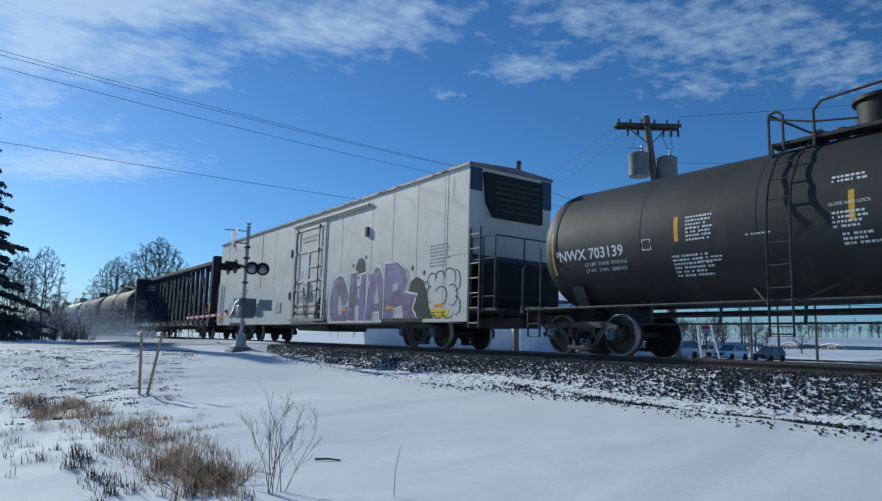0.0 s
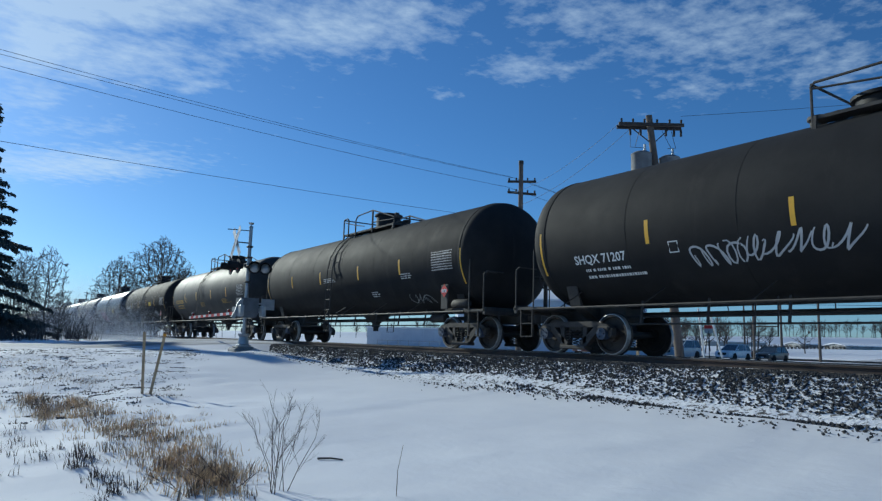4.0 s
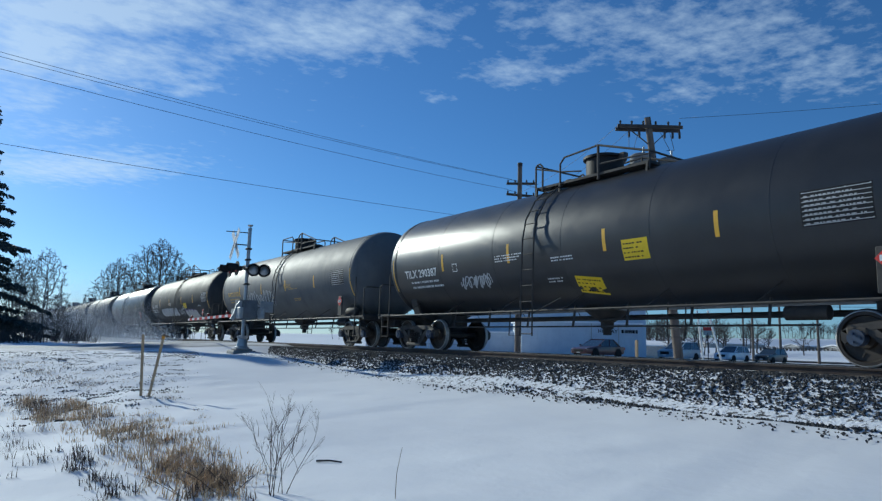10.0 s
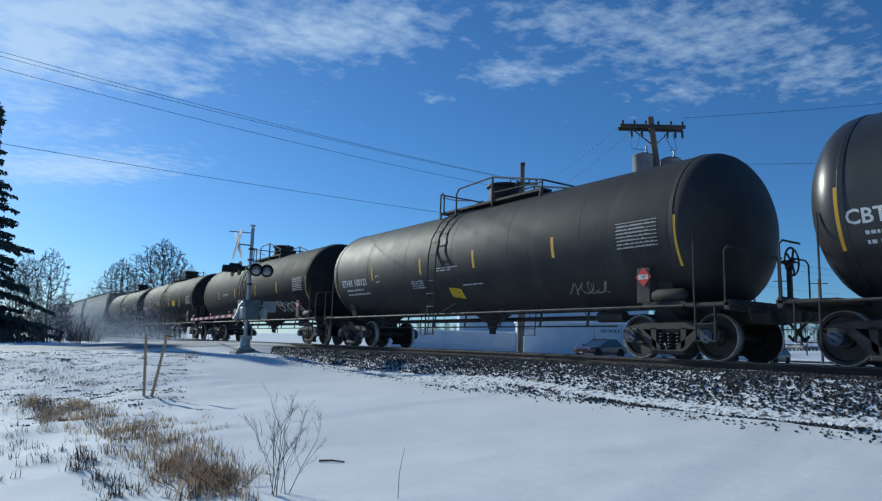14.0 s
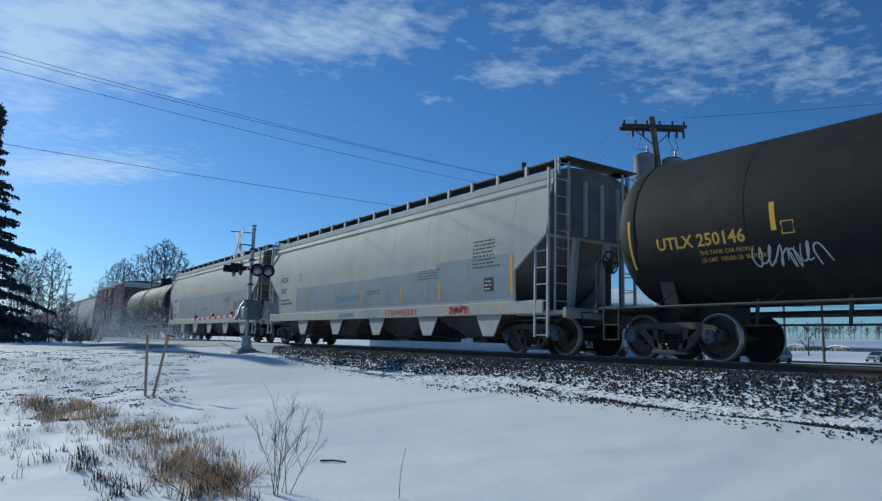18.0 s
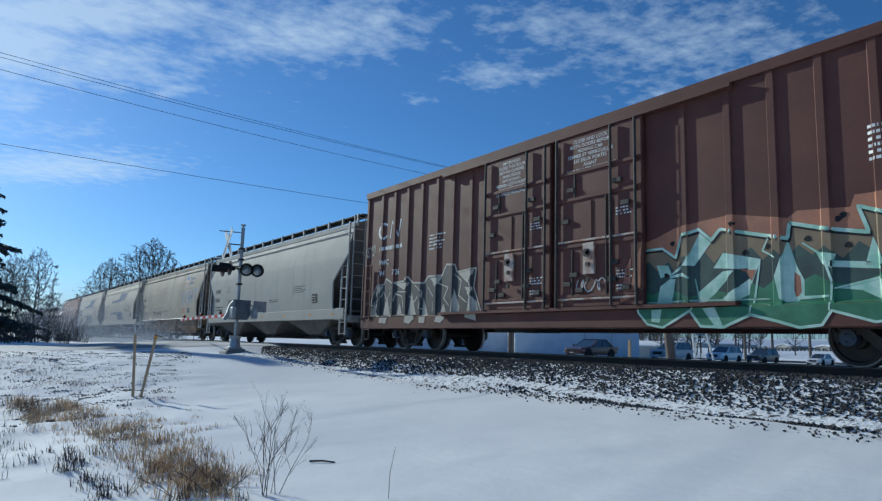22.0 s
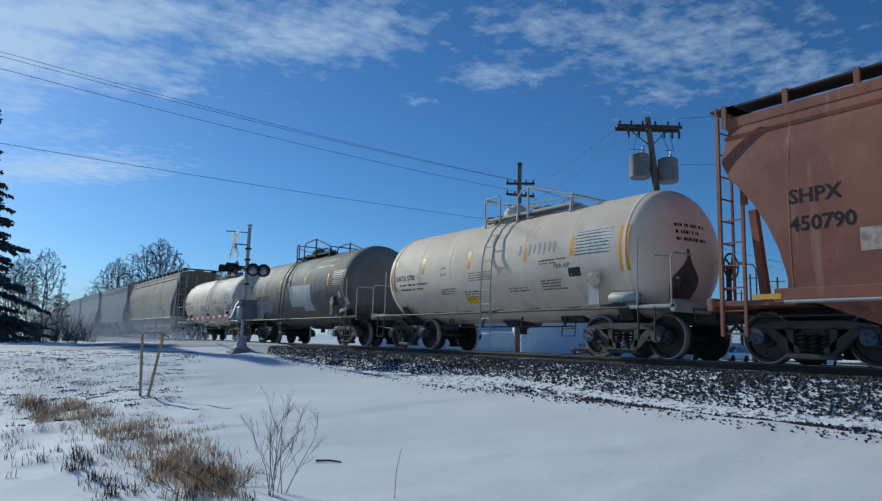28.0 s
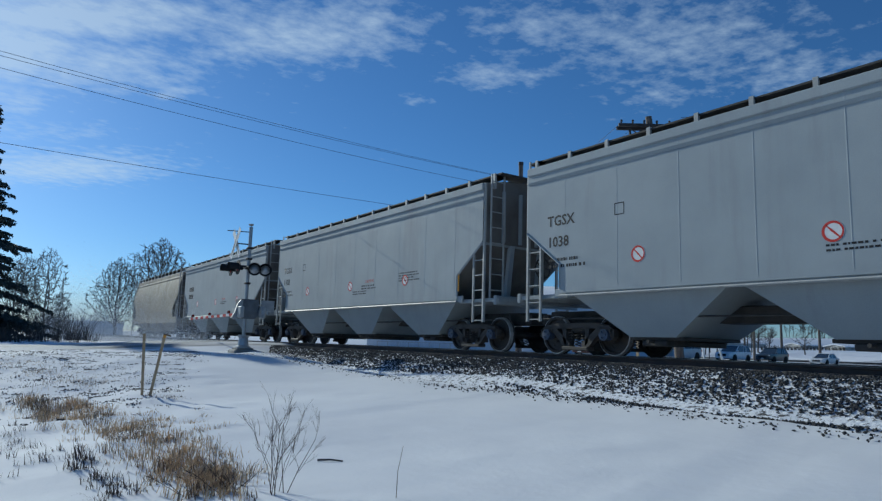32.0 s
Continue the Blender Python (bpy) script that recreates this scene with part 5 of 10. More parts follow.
part("sign_face", Geo().box(-0.42, 0.42, -0.03, 0.0, 2.75, 3.6, 0.01), p, "dull red and grey face", pose(0, 0, 0, 0, 0, 30), mat=PALESTEEL)
part("sign_top", Geo().box(-0.42, 0.42, -0.036, -0.03, 3.25, 3.6), p, at=pose(0, 0, 0, 0, 0, 30), mat=REDPAINT)
for x, y in ((-36.6, 101.0), (-33.6, 103.0)):
    t = thing("traffic_light", "hanging traffic light showing red", "traffic light", (x, y, 5.3))
    part("housing", Geo().box(-0.18, 0.18, -0.14, 0.14, -0.5, 0.55, 0.03), t, mat=LAMPBLACK)
    part("red_lamp", Geo().lathe([(-0.15, 0.0), (-0.17, 0.13), (-0.14, 0.14)], "y", 12, (0, 0, 0.35)), t, "lit red lamp", mat=flat("lit red signal", (1.0, 0.16, 0.06), 0.4, glow=2.0))
    part("hanger", Geo().cyl((0, 0, 0.55), (0, 0, 1.6), 0.02, 5), t, mat=WIRE)
wire("overhead_cable", (-52, 93, 6.95), (-20, 112, 6.95), 0.1, 0.03, "dark span wire that carries traffic lights")
for a, b, z0, h, dp, gb in (((-93, 184), (-80, 201), 1.2, 1.3, 9, 0.5), ((-71, 160), (-63, 172), 0.6, 1.4, 8, 0.5), ((-112, 170), (-101, 181), 1.0, 1.6, 9, 0.6), ((-64, 78), (-58, 84), -1.0, 1.8, 7, 0.6)):
    facade("house", "low house with a snow-covered pitched roof", a, b, z0, z0 + h, dp, PALESTEEL, SNOWROOF, gable=gb, category="house")
spots = [(-82 + 14 * u, 145 + 20 * u, 0.75 + 0.4 * u) for u in np.linspace(0, 1, 30)]
brush("hedge", "low dark leafless hedge along the field", spots, BARK, 14, 30, (0.6, 1.3), 0.03, 0.6)


def far_woods(name, label, a, b, n, h, seed, depth=25):
    """A leafless wood on the skyline: many thin forked trunks."""
    q, g = random.Random(seed), Geo()
    for _ in range(n):
        u = q.random()
        x, y = a[0] + (b[0] - a[0]) * u + q.gauss(0, depth * 0.3), a[1] + (b[1] - a[1]) * u + q.gauss(0, depth * 0.3)
        z, hh = float(ground_z(x, y)), h * q.uniform(0.6, 1.15)
        top = Vector((x + q.gauss(0, 0.6), y + q.gauss(0, 0.6), z + hh))
        g.tube([(x, y, z - 0.5), top], 0.16, 3, 0.03, cap=False)
        for _ in range(16):
            v = q.uniform(0.3, 0.95)
            o = Vector((x, y, z)).lerp(top, v)
            r = hh * 0.38 * (1.15 - v) + 0.5
            e = o + Vector((q.uniform(-1, 1) * r, q.uniform(-1, 1) * r, q.uniform(0.3, 1.2) * r))
            g.tube([o, e], 0.07, 3, 0.02, cap=False)
            for _ in range(4):
                m = o.lerp(e, q.uniform(0.3, 1))
                g.tube([m, m + Vector((q.uniform(-0.5, 0.5) * r, q.uniform(-0.5, 0.5) * r, q.uniform(0.1, 0.7) * r))], 0.035, 3, 0.012, cap=False)
    return tagged(new(name, g.mesh(name, BARK, sharp=3)), label, "woods", kind="stuff")


far_woods("far_woods", "leafless woods along the far field", (-330, 270), (-120, 420), 170, 8.5, 51)
far_woods("far_woods", "leafless woods beyond the snowy field", (-300, 150), (-200, 300), 70, 9, 52)
far_woods("far_woods", "thicket of bare young trees behind the hall", (-92, 88), (-70, 118), 46, 6.5, 53, 18)
far_woods("far_woods", "hazy leafless woods down the line", (-420, 15), (-300, 95), 60, 8, 54, 30)
facade("far_building", "small pale building far down the road", (-160, 15), (-155, 22), -1.0, 2.6, 8, SIDING, SNOWROOF)


# Snow that the train whirls up far down the line, heaped higher to imitate haze.
def whirled_snow(n, seed):
    q = np.random.default_rng(seed)
    x = -40 - 105 * q.random(n) ** 1.15
    y = TRACK - 1.8 - np.abs(q.normal(0, 1.5, n))
    z = -0.6 + np.abs(q.normal(0, 1.0, n)) ** 1.15 * np.interp(-x, [40, 50, 65, 140], [0.4, 1.3, 2.1, 2.6])
    s = q.uniform(0.008, 0.017, (n, 1, 1)) * (-x / 75.0)[:, None, None] ** 0.6
    base = q.normal(0, 1.0, (n, 3, 3)) * s
    pts = base + np.stack([x, y, z], -1)[:, None, :]
    f = np.arange(3 * n).reshape(-1, 3)
    me = bpy.data.meshes.new("blown_snow")
    me.vertices.add(3 * n)
    me.vertices.foreach_set("co", pts.ravel())
    me.loops.add(f.size)
    me.loops.foreach_set("vertex_index", f.ravel())
    me.polygons.add(len(f))
    me.polygons.foreach_set("loop_start", np.arange(0, f.size, 3))
    me.update(calc_edges=True)
    me.materials.append(SNOWROOF)
    return tagged(new("blown_snow", me), "fine snow whirled up along the passing wheels, thickened to stand in for haze", "snow", kind="stuff")


blown_snow = whirled_snow(420000, 61)

# ---- rolling stock: common parts; x runs forward, -y is the side towards the camera ----
WHEELS = []
PLACE = {}
WHEEL_R = 0.457


def wheelset_mesh():
    g = Geo()
    for s in (-1, 1):
        pr = [(0.60, 0.0), (0.60, 0.14), (0.66, 0.16), (0.68, 0.35), (0.655, 0.37), (0.655, 0.485), (0.685, 0.485), (0.7, 0.462), (0.8, 0.452), (0.806, 0.432), (0.8, 0.425), (0.8, 0.38), (0.745, 0.36), (0.735, 0.17), (0.81, 0.15), (0.81, 0.0)]
        g.lathe([(s * a, r) for a, r in pr], "y", 36)
    g.cyl((0, -0.95, 0), (0, 0.95, 0), 0.085, 12)
    # Casting marks on the plate, so that the turning shows.
    for s in (-1, 1):
        for a in (0.3, 2.1):
            c = (0.27 * math.cos(a), s * 0.745, 0.27 * math.sin(a))
            g.box(c[0] - 0.05, c[0] + 0.05, c[1] - 0.008, c[1] + 0.008, c[2] - 0.012, c[2] + 0.012)
    me = g.mesh("wheelset", WHEEL, RIMSTEEL)
    # Worn bright on the tread and the outer face of the rim.
    for f in me.polygons:
        r = math.hypot(f.center.x, f.center.z)
        f.material_index = int(0.435 < r < 0.48 and abs(f.center.y) > 0.7)
    return me


def side_frame_mesh():
    """A cast side frame: arched top, sloping arms with two windows, a spring seat and bearing boxes."""
    g = Geo()
    y0, y1 = -0.075, 0.075
    g.prism([(-1.12, 0.56), (-1.0, 0.66), (-0.55, 0.73), (0.55, 0.73), (1.0, 0.66), (1.12, 0.56), (0.98, 0.5), (0.6, 0.6), (-0.6, 0.6), (-0.98, 0.5)], "y", y0, y1)
    for s in (-1, 1):
        g.prism([(s * 0.78, 0.56), (s * 0.62, 0.6), (s * 0.18, 0.26), (s * 0.22, 0.12), (s * 0.36, 0.16)], "y", y0, y1)
        g.prism([(s * 0.42, 0.62), (s * 0.29, 0.62), (s * 0.29, 0.2), (s * 0.38, 0.28)], "y", y0, y1)
        g.box(s * 0.889 - 0.15, s * 0.889 + 0.15, -0.1, 0.1, 0.5, 0.62, 0.02)
        g.prism([(s * 1.13, 0.58), (s * 1.02, 0.58), (s * 1.02, 0.42), (s * 1.08, 0.36), (s * 1.13, 0.42)], "y", y0, y1)
    g.box(-0.4, 0.4, -0.13, 0.13, 0.1, 0.19, 0.02)
    return g.mesh("side_frame", CAST)


def bearing_mesh():
    g = Geo().lathe([(-0.1, 0.0), (-0.1, 0.13), (0.08, 0.13), (0.1, 0.11), (0.1, 0.0)], "y", 18)
    for k in range(3):
        a = k * math.tau / 3
        g.lathe([(-0.13, 0.0), (-0.13, 0.02), (-0.1, 0.02)], "y", 6, (0.07 * math.cos(a), 0, 0.07 * math.sin(a)))
    return g.mesh("bearing_cap", CAP)


def spring_mesh():
    g = Geo()
    for x in (-0.2, 0.0, 0.2):
        pts = [(x + 0.065 * math.cos(a), 0.065 * math.sin(a), 0.2 + a * 0.0105) for a in np.arange(0, 5.2 * math.tau, 0.7)]
        g.tube(pts, 0.014, 5)
    return g.mesh("spring", CAST)


def bolster_mesh():
    g = Geo().box(-0.22, 0.22, -1.0, 1.0, 0.5, 0.72, 0.04).cyl((0, 0, 0.7), (0, 0, 0.86), 0.2, 14)
    for s in (-1, 1):
        g.box(s * 0.42 - 0.05, s * 0.42 + 0.05, -0.72, 0.72, 0.36, 0.46, 0.02)
    return g.mesh("truck", UNDER)


def truck(car, x):
    t = part("truck", shared("truck", bolster_mesh), car, "grimy four-wheel truck", (x, 0, 0))
    for s in (-1, 1):
        part("side_frame", shared("side_frame", side_frame_mesh), t, "dusty cast side frame", (0, s * 1.0, 0))
        part("spring", shared("spring", spring_mesh), t, at=(0, s * 0.99, 0))
        for e in (-1, 1):
            part("bearing_cap", shared("bearing", bearing_mesh), t, "bluish bearing cap", pose(e * 0.889, s * 1.05, WHEEL_R, 0, 0, 180 if s > 0 else 0))
    for e in (-1, 1):
        w = part("wheelset", shared("wheelset", wheelset_mesh), t, "brown steel wheels on an axle", (e * 0.889, 0, WHEEL_R))
        WHEELS.append((w, car, x + e * 0.889, e))
    return t


def coupler_mesh():
    g = Geo().box(-0.5, 0.25, -0.08, 0.08, 0.8, 0.95, 0.02)
    g.prism([(0.2, -0.12), (0.42, -0.14), (0.5, -0.05), (0.4, 0.0), (0.42, 0.1), (0.34, 0.16), (0.2, 0.14)], "z", 0.74, 1.0)
    g.tube([(-0.1, 0.35, 0.85), (0.15, 0.36, 0.6), (0.3, 0.3, 0.42), (0.42, 0.2, 0.5)], 0.03, 6)
    g.bar((0.1, -1.2, 0.98), (0.1, 0.1, 0.98), 0.025).bar((0.1, -1.2, 0.98), (0.16, -1.2, 0.75), 0.025)
    return g.mesh("coupler", UNDER)


def couplers(car, half):
    for s in (-1, 1):
        part("coupler", shared("coupler", coupler_mesh), car, "rusty knuckle coupler with air hose", pose(s * (half - 0.36), 0, 0, 0, 0, 0 if s > 0 else 180))


def step_mesh():
    g = Geo()
    for x in (-0.2, 0.2):
        g.bar((x, 0, 0.36), (x, 0, 1.02), 0.02, 0.05)
    for z in (0.37, 0.68):
        g.bar((-0.2, 0, z), (0.2, 0, z), 0.05, 0.02)
    return g.mesh("sill_step", CAST)


def hand_wheel_mesh():
    g = Geo().lathe([(-0.02, 0.27), (0.0, 0.3), (0.02, 0.27), (0.0, 0.25), (-0.02, 0.27)], "x", 20)
    for k in range(5):
        a = k * math.tau / 5
        g.bar((0, 0, 0), (0, 0.26 * math.cos(a), 0.26 * math.sin(a)), 0.03)
    return g.cyl((-0.2, 0, 0), (0.05, 0, 0), 0.04, 8).mesh("brake_wheel", UNDER)


def round_place(r, zc, lift=0.0025):
    return lambda u, v: (u, -math.sqrt(max((r + lift) ** 2 - (v - zc) ** 2, 0.0)), v)


def ribbon(place, pts, w, mat, name="graffiti"):
    """A painted line of width w along points (u, v), laid on a surface."""
    g = Geo()
    rows = []
    for i, (u, v) in enumerate(pts):
        a, b = pts[max(i - 1, 0)], pts[min(i + 1, len(pts) - 1)]
        du, dv = b[0] - a[0], b[1] - a[1]
        n = math.hypot(du, dv) or 1
        k = w / 2 * (0.6 + 0.4 * math.sin(math.pi * i / max(len(pts) - 1, 1)))
        rows.append([place(u - dv / n * k, v + du / n * k), place(u + dv / n * k, v - du / n * k)])
    g.strip(rows)
    return g


def scribble(car, place, u0, u1, v0, v1, mat, seed, strokes=6, w=0.05, label="spray-painted tag", loops=2.0):
    """A loose spray tag: looping strokes from one end to the other."""
    rng, g = random.Random(seed), Geo()
    for k in range(strokes):
        c = u0 + (u1 - u0) * (k + 0.5) / strokes
        half = (u1 - u0) / strokes * rng.uniform(0.5, 0.85)
        ph, fr = rng.uniform(0, 6.3), rng.uniform(0.7, 1.3) * loops
        pts = []
        for i in range(22):
            s = i / 21
            u = c + half * (s * 2 - 1) * 0.7 + half * 0.45 * math.cos(ph + fr * s * 6.3)
            v = (v0 + v1) / 2 + (v1 - v0) / 2 * math.sin(ph * 1.7 + fr * s * 6.3) * (0.75 + 0.25 * math.cos(s * 9 + ph))
            pts.append((u, v))
        r = ribbon(place, pts, w, mat)
        g.add(r.v, r.f)
    return part("graffiti", g, car, label, mat=mat)


def board(car, place, u0, u1, v0, v1, mat, ink, seed, name="placard", rows=4, label=""):
    """A small placard with unreadable lines."""
    p = part(name, patch(place, u0, u1, v0, v1, mat, name, 2, 2), car, label)
    q = lambda u, v: tuple(c - (0.0015 if i == 1 else 0) for i, c in enumerate(place(u, v)))
    h = (v1 - v0) / (rows + 0.6)
    part("placard_text", rows_of_bars(q, u0 + 0.04, v1 - h * 1.1, (u1 - u0) - 0.08, rows, ink, random.Random(seed), h * 0.3, h, "placard_text"), p)
    return p


def diamond(car, place, u, v, s, number=True):
    p = lambda k: (lambda a, b: tuple(c - (k if i == 1 else 0) for i, c in enumerate(place(u + a, v + b))))
    o = part("hazard_diamond", Geo().add([p(0.0)(-s, 0), p(0.0)(0, -s), p(0.0)(s, 0), p(0.0)(0, s)], [(0, 1, 2, 3)]), car, "red hazard diamond", mat=RED)
    part("diamond_label", Geo().add([p(0.004)(-s * 0.62, -s * 0.24), p(0.004)(s * 0.62, -s * 0.24), p(0.004)(s * 0.62, s * 0.24), p(0.004)(-s * 0.62, s * 0.24)], [(0, 1, 2, 3)]), o, mat=WHITE)
    if number:
        part("diamond_number", lettering("1987", s * 0.5, INK, lambda a, b: p(0.008)(a, b - s * 0.17), "CENTER"), o)
    return o


def mark(car, place, text, u, v, size, mat, label="", spread=1.0, align="LEFT", name="lettering"):
    return part(name, lettering(text, size, mat, lambda a, b: place(u + a, v + b), align, spread), car, label)


CREAMPLATE = flat("bare placard metal", (0.3, 0.28, 0.24), 0.6)


# ---- tank cars ----
def tank_car(label, tc=13.7, r=1.6, zc=2.66, half=7.45, head=0.78, over=2.05, paint=BLACK, ink=WHITE, steel=UNDER, text="", sub=2, bars=(-4.6, -1.78, 1.35, 4.15), seed=1, ladder=-0.68, boxed=True, hazard=True, panel=True, skirt_z=1.02, name_front="", end_bar=YELLOW, bar_w=0.09, dome=0.58, rail_mat=None, text_x=-6.9, text_v=2.15, text_size=0.32, pipe=True, deck=(-1.5, -1.1, -0.5, 2.4), man=0.62, panel_mat=None, panel_x=None, blank=False, sub_text=()):
    rng = random.Random(seed)
    car = thing("tank_car", label, "tank car", group="freight train")
    top = zc + r
    end = tc / 2 + over
    rail_mat = rail_mat or steel
    prof = [(-half - head * math.cos(a), r * math.sin(a) if a < 1.57 else r) for a in np.linspace(0, math.pi / 2, 11)]
    seams = [-half * 0.66, -half * 0.33, 0.0, half * 0.33, half * 0.66]
    body = list(prof)
    tank = part("tank", shared(("tank", r, zc, half, paint.name), lambda: Geo().lathe(body + [(-a, q) for a, q in prof[::-1]], "x", 112, (0, 0, zc)).mesh("tank", paint, sharp=1.2)), car)
    for s in (-1, 1):
        part("head_ring", shared(("ring", r, zc, paint.name), lambda: Geo().lathe([(-0.05, r), (-0.04, r + 0.012), (0.04, r + 0.012), (0.05, r)], "x", 64, (0, 0, zc)).mesh("head_ring", paint)), car, at=(s * half * 0.985, 0, 0))
    for x in seams:
        part("weld_seam", shared(("seam", r, zc, paint.name), lambda: Geo().lathe([(-0.018, r - 0.01), (-0.008, r + 0.004), (0.008, r + 0.004), (0.018, r - 0.01)], "x", 64, (0, 0, zc)).mesh("weld_seam", paint)), car, at=(x, 0, 0))
    # Saddles, stub sills and end platforms.
    for s in (-1, 1):
        x = s * tc / 2
        g = Geo().prism([(-1.2, zc - 0.95), (-1.0, 1.1), (-0.45, 0.82), (0.45, 0.82), (1.0, 1.1), (1.2, zc - 0.95), (0.9, zc - r - 0.0), (-0.9, zc - r)], "x", x - 0.16, x + 0.16)
        g.box(min(x - s * 0.9, s * (end - 0.35)), max(x - s * 0.9, s * (end - 0.35)), -0.33, 0.33, 0.72, 1.1, 0.03)
        part("stub_sill", g, car, "grimy stub sill and saddle", mat=UNDER)
        g = Geo().box(min(s * (half + 0.05), s * (end - 0.42)), max(s * (half + 0.05), s * (end - 0.42)), -1.5, 1.5, 1.0, 1.07, 0.01)
        g.box(s * (end - 0.5) - 0.06, s * (end - 0.5) + 0.06, -1.5, 1.5, 0.92, 1.12, 0.02)
        part("end_platform", g, car, mat=steel)
        for y in (-1.5, 1.5):
            part("grab_iron", Geo().tube([(s * (half + 0.3), y, 1.05), (s * (half + 0.3), y, 2.45)], 0.019, 6), car, mat=rail_mat)
            part("end_handrail", Geo().tube([(s * (end - 0.52), y, 1.05), (s * (end - 0.52), y, 2.0), (s * (end - 0.52), y * 0.93, 2.08), (s * (end - 0.52), y * 0.55, 2.08)], 0.019, 6), car, mat=rail_mat)
            part("sill_step", shared("step", step_mesh), car, at=(s * (half + 0.52), y, 0))
        part("head_handrail", Geo().tube([(s * (half + 0.46), -1.15, 2.1), (s * (half + 0.6), -0.9, 2.1), (s * (half + 0.7), 0.9, 2.1), (s * (half + 0.46), 1.15, 2.1)], 0.018, 6), car, mat=rail_mat)
    part("brake_wheel", shared("brake_wheel", hand_wheel_mesh), car, at=(half + 0.98, 0.75, 2.0))
    part("brake_stand", Geo().bar((half + 0.92, 0.75, 1.05), (half + 0.92, 0.75, 2.0), 0.08), car, mat=UNDER)
    # Running rail along each side, on slanting struts.
    for y in (-1, 1):
        g = Geo().tube([(-half - 0.1, y * 1.53, skirt_z), (half + 0.1, y * 1.53, skirt_z)], 0.028, 6)
        for k in range(7):
            x = -half + 0.6 + k * (2 * half - 1.2) / 6
            g.tube([(x, y * 1.53, skirt_z), (x + 0.22, y * r * 0.64, zc - 0.78 * r)], 0.012, 4)
        part("side_rail", g, car, "pale side rail" if rail_mat is not UNDER else "", mat=CAST if y < 0 else UNDER)
    # Ladder up the side and over the shoulder.
    def ladder_path(x, out=0.1):
        pts = [(x, -r - 0.13, 0.42), (x, -r - 0.13, 1.6), (x, -r - 0.1, zc + 0.1)]
        for a in (20, 40, 58, 74):
            q = radians(a)
            pts.append((x, -(r + out) * math.cos(q), zc + (r + out) * math.sin(q)))
        return pts

    lad = part("ladder", Geo().tube(ladder_path(ladder - 0.2), 0.02, 5).tube(ladder_path(ladder + 0.2), 0.02, 5), car, mat=steel)
    pa, pb = ladder_path(ladder - 0.2), ladder_path(ladder + 0.2)
    lens = [0]
    for i in range(1, len(pa)):
        lens.append(lens[-1] + (Vector(pa[i]) - Vector(pa[i - 1])).length)
    for d in np.arange(0.05, lens[-1], 0.38):
        i = max(k for k in range(len(lens)) if lens[k] <= d)
        u = (d - lens[i]) / (lens[i + 1] - lens[i])
        part("rung", shared(("rung", steel.name), lambda: Geo().tube([(-0.2, 0, 0), (0.2, 0, 0)], 0.014, 5).mesh("rung", steel)), lad, at=Vector(pa[i]).lerp(Vector(pa[i + 1]), u) + Vector((0.2, 0, 0)))
    part("ladder_stay", Geo().tube([(ladder + 0.2, -r - 0.13, 0.95), (ladder + 0.75, -r + 0.25, zc - r + 0.25)], 0.018, 5).tube([(ladder - 0.2, -r - 0.13, 0.95), (ladder - 0.65, -r + 0.25, zc - r + 0.25)], 0.018, 5), lad, mat=steel)
    # Platform round the manway: a small hoop by the ladder, then a long rail that drops towards its far end.
    a0, b0, c0, d1 = deck
    peak = c0 + (d1 - c0) * (0.46 if c0 < 0.3 else 0.2)
    tb = zc + math.sqrt(r * r - 0.64)
    plat = part("top_platform", Geo().box(a0, d1, -0.8, -0.45, top - 0.06, top), car, "black grating platform", mat=steel)
    part("far_platform", Geo().box(a0, d1, 0.45, 0.8, top - 0.06, top), car, mat=steel)
    for x in (a0 + 0.05, c0, d1 - 0.05):
        for y in (-0.8, 0.8):
            part("platform_bracket", Geo().bar((x, y, top), (x, y * 1.05, tb - 0.14), 0.05), plat, mat=steel)
    for y in (-0.8, 0.8):
        part("platform_rail", Geo().tube([(a0, y, tb - 0.05), (a0, y, tb + 0.76), (a0 + 0.06, y, tb + 0.82), (b0 - 0.1, y, tb + 0.83), (b0, y, tb + 0.74), (b0, y, tb + 0.1)], 0.026, 6), plat, mat=steel)
        part("platform_rail", Geo().tube([(c0, y, tb + 0.1), (c0, y, tb + 0.68), (c0 + 0.14, y, tb + 0.82), (peak, y, tb + 0.88), (d1, y, tb + 0.42), (d1, y, tb + 0.02)], 0.026, 6), plat, mat=steel)
        part("platform_post", Geo().tube([(peak, y, tb + 0.05), (peak, y, tb + 0.88)], 0.034, 6), plat, mat=steel)
        part("platform_rail", Geo().tube([(a0, y, tb + 0.72), (c0, y, tb + 0.48), (c0 + 0.7, y, tb + 0.36)], 0.02, 6).tube([(peak, y, tb + 0.42), (d1, y, tb + 0.36)], 0.02, 6), plat, mat=steel)
    part("platform_rail", Geo().tube([(d1, -0.8, tb + 0.42), (d1, 0.8, tb + 0.42)], 0.024, 6), plat, mat=steel)
    part("platform_rail", Geo().tube([(a0, -0.8, tb + 0.8), (a0, 0.8, tb + 0.8)], 0.024, 6), plat, mat=steel)
    mw = man
    if boxed:
        d = part("manway", Geo().lathe([(top - 0.2, 0.46), (top + dome - 0.05, 0.46), (top + dome - 0.04, 0.53), (top + dome + 0.02, 0.53), (top + dome + 0.05, 0.45), (top + dome + 0.07, 0.0)], "z", 24, (mw, 0, 0)), car, "round black manway housing", mat=LAMPBLACK if steel is UNDER else steel)
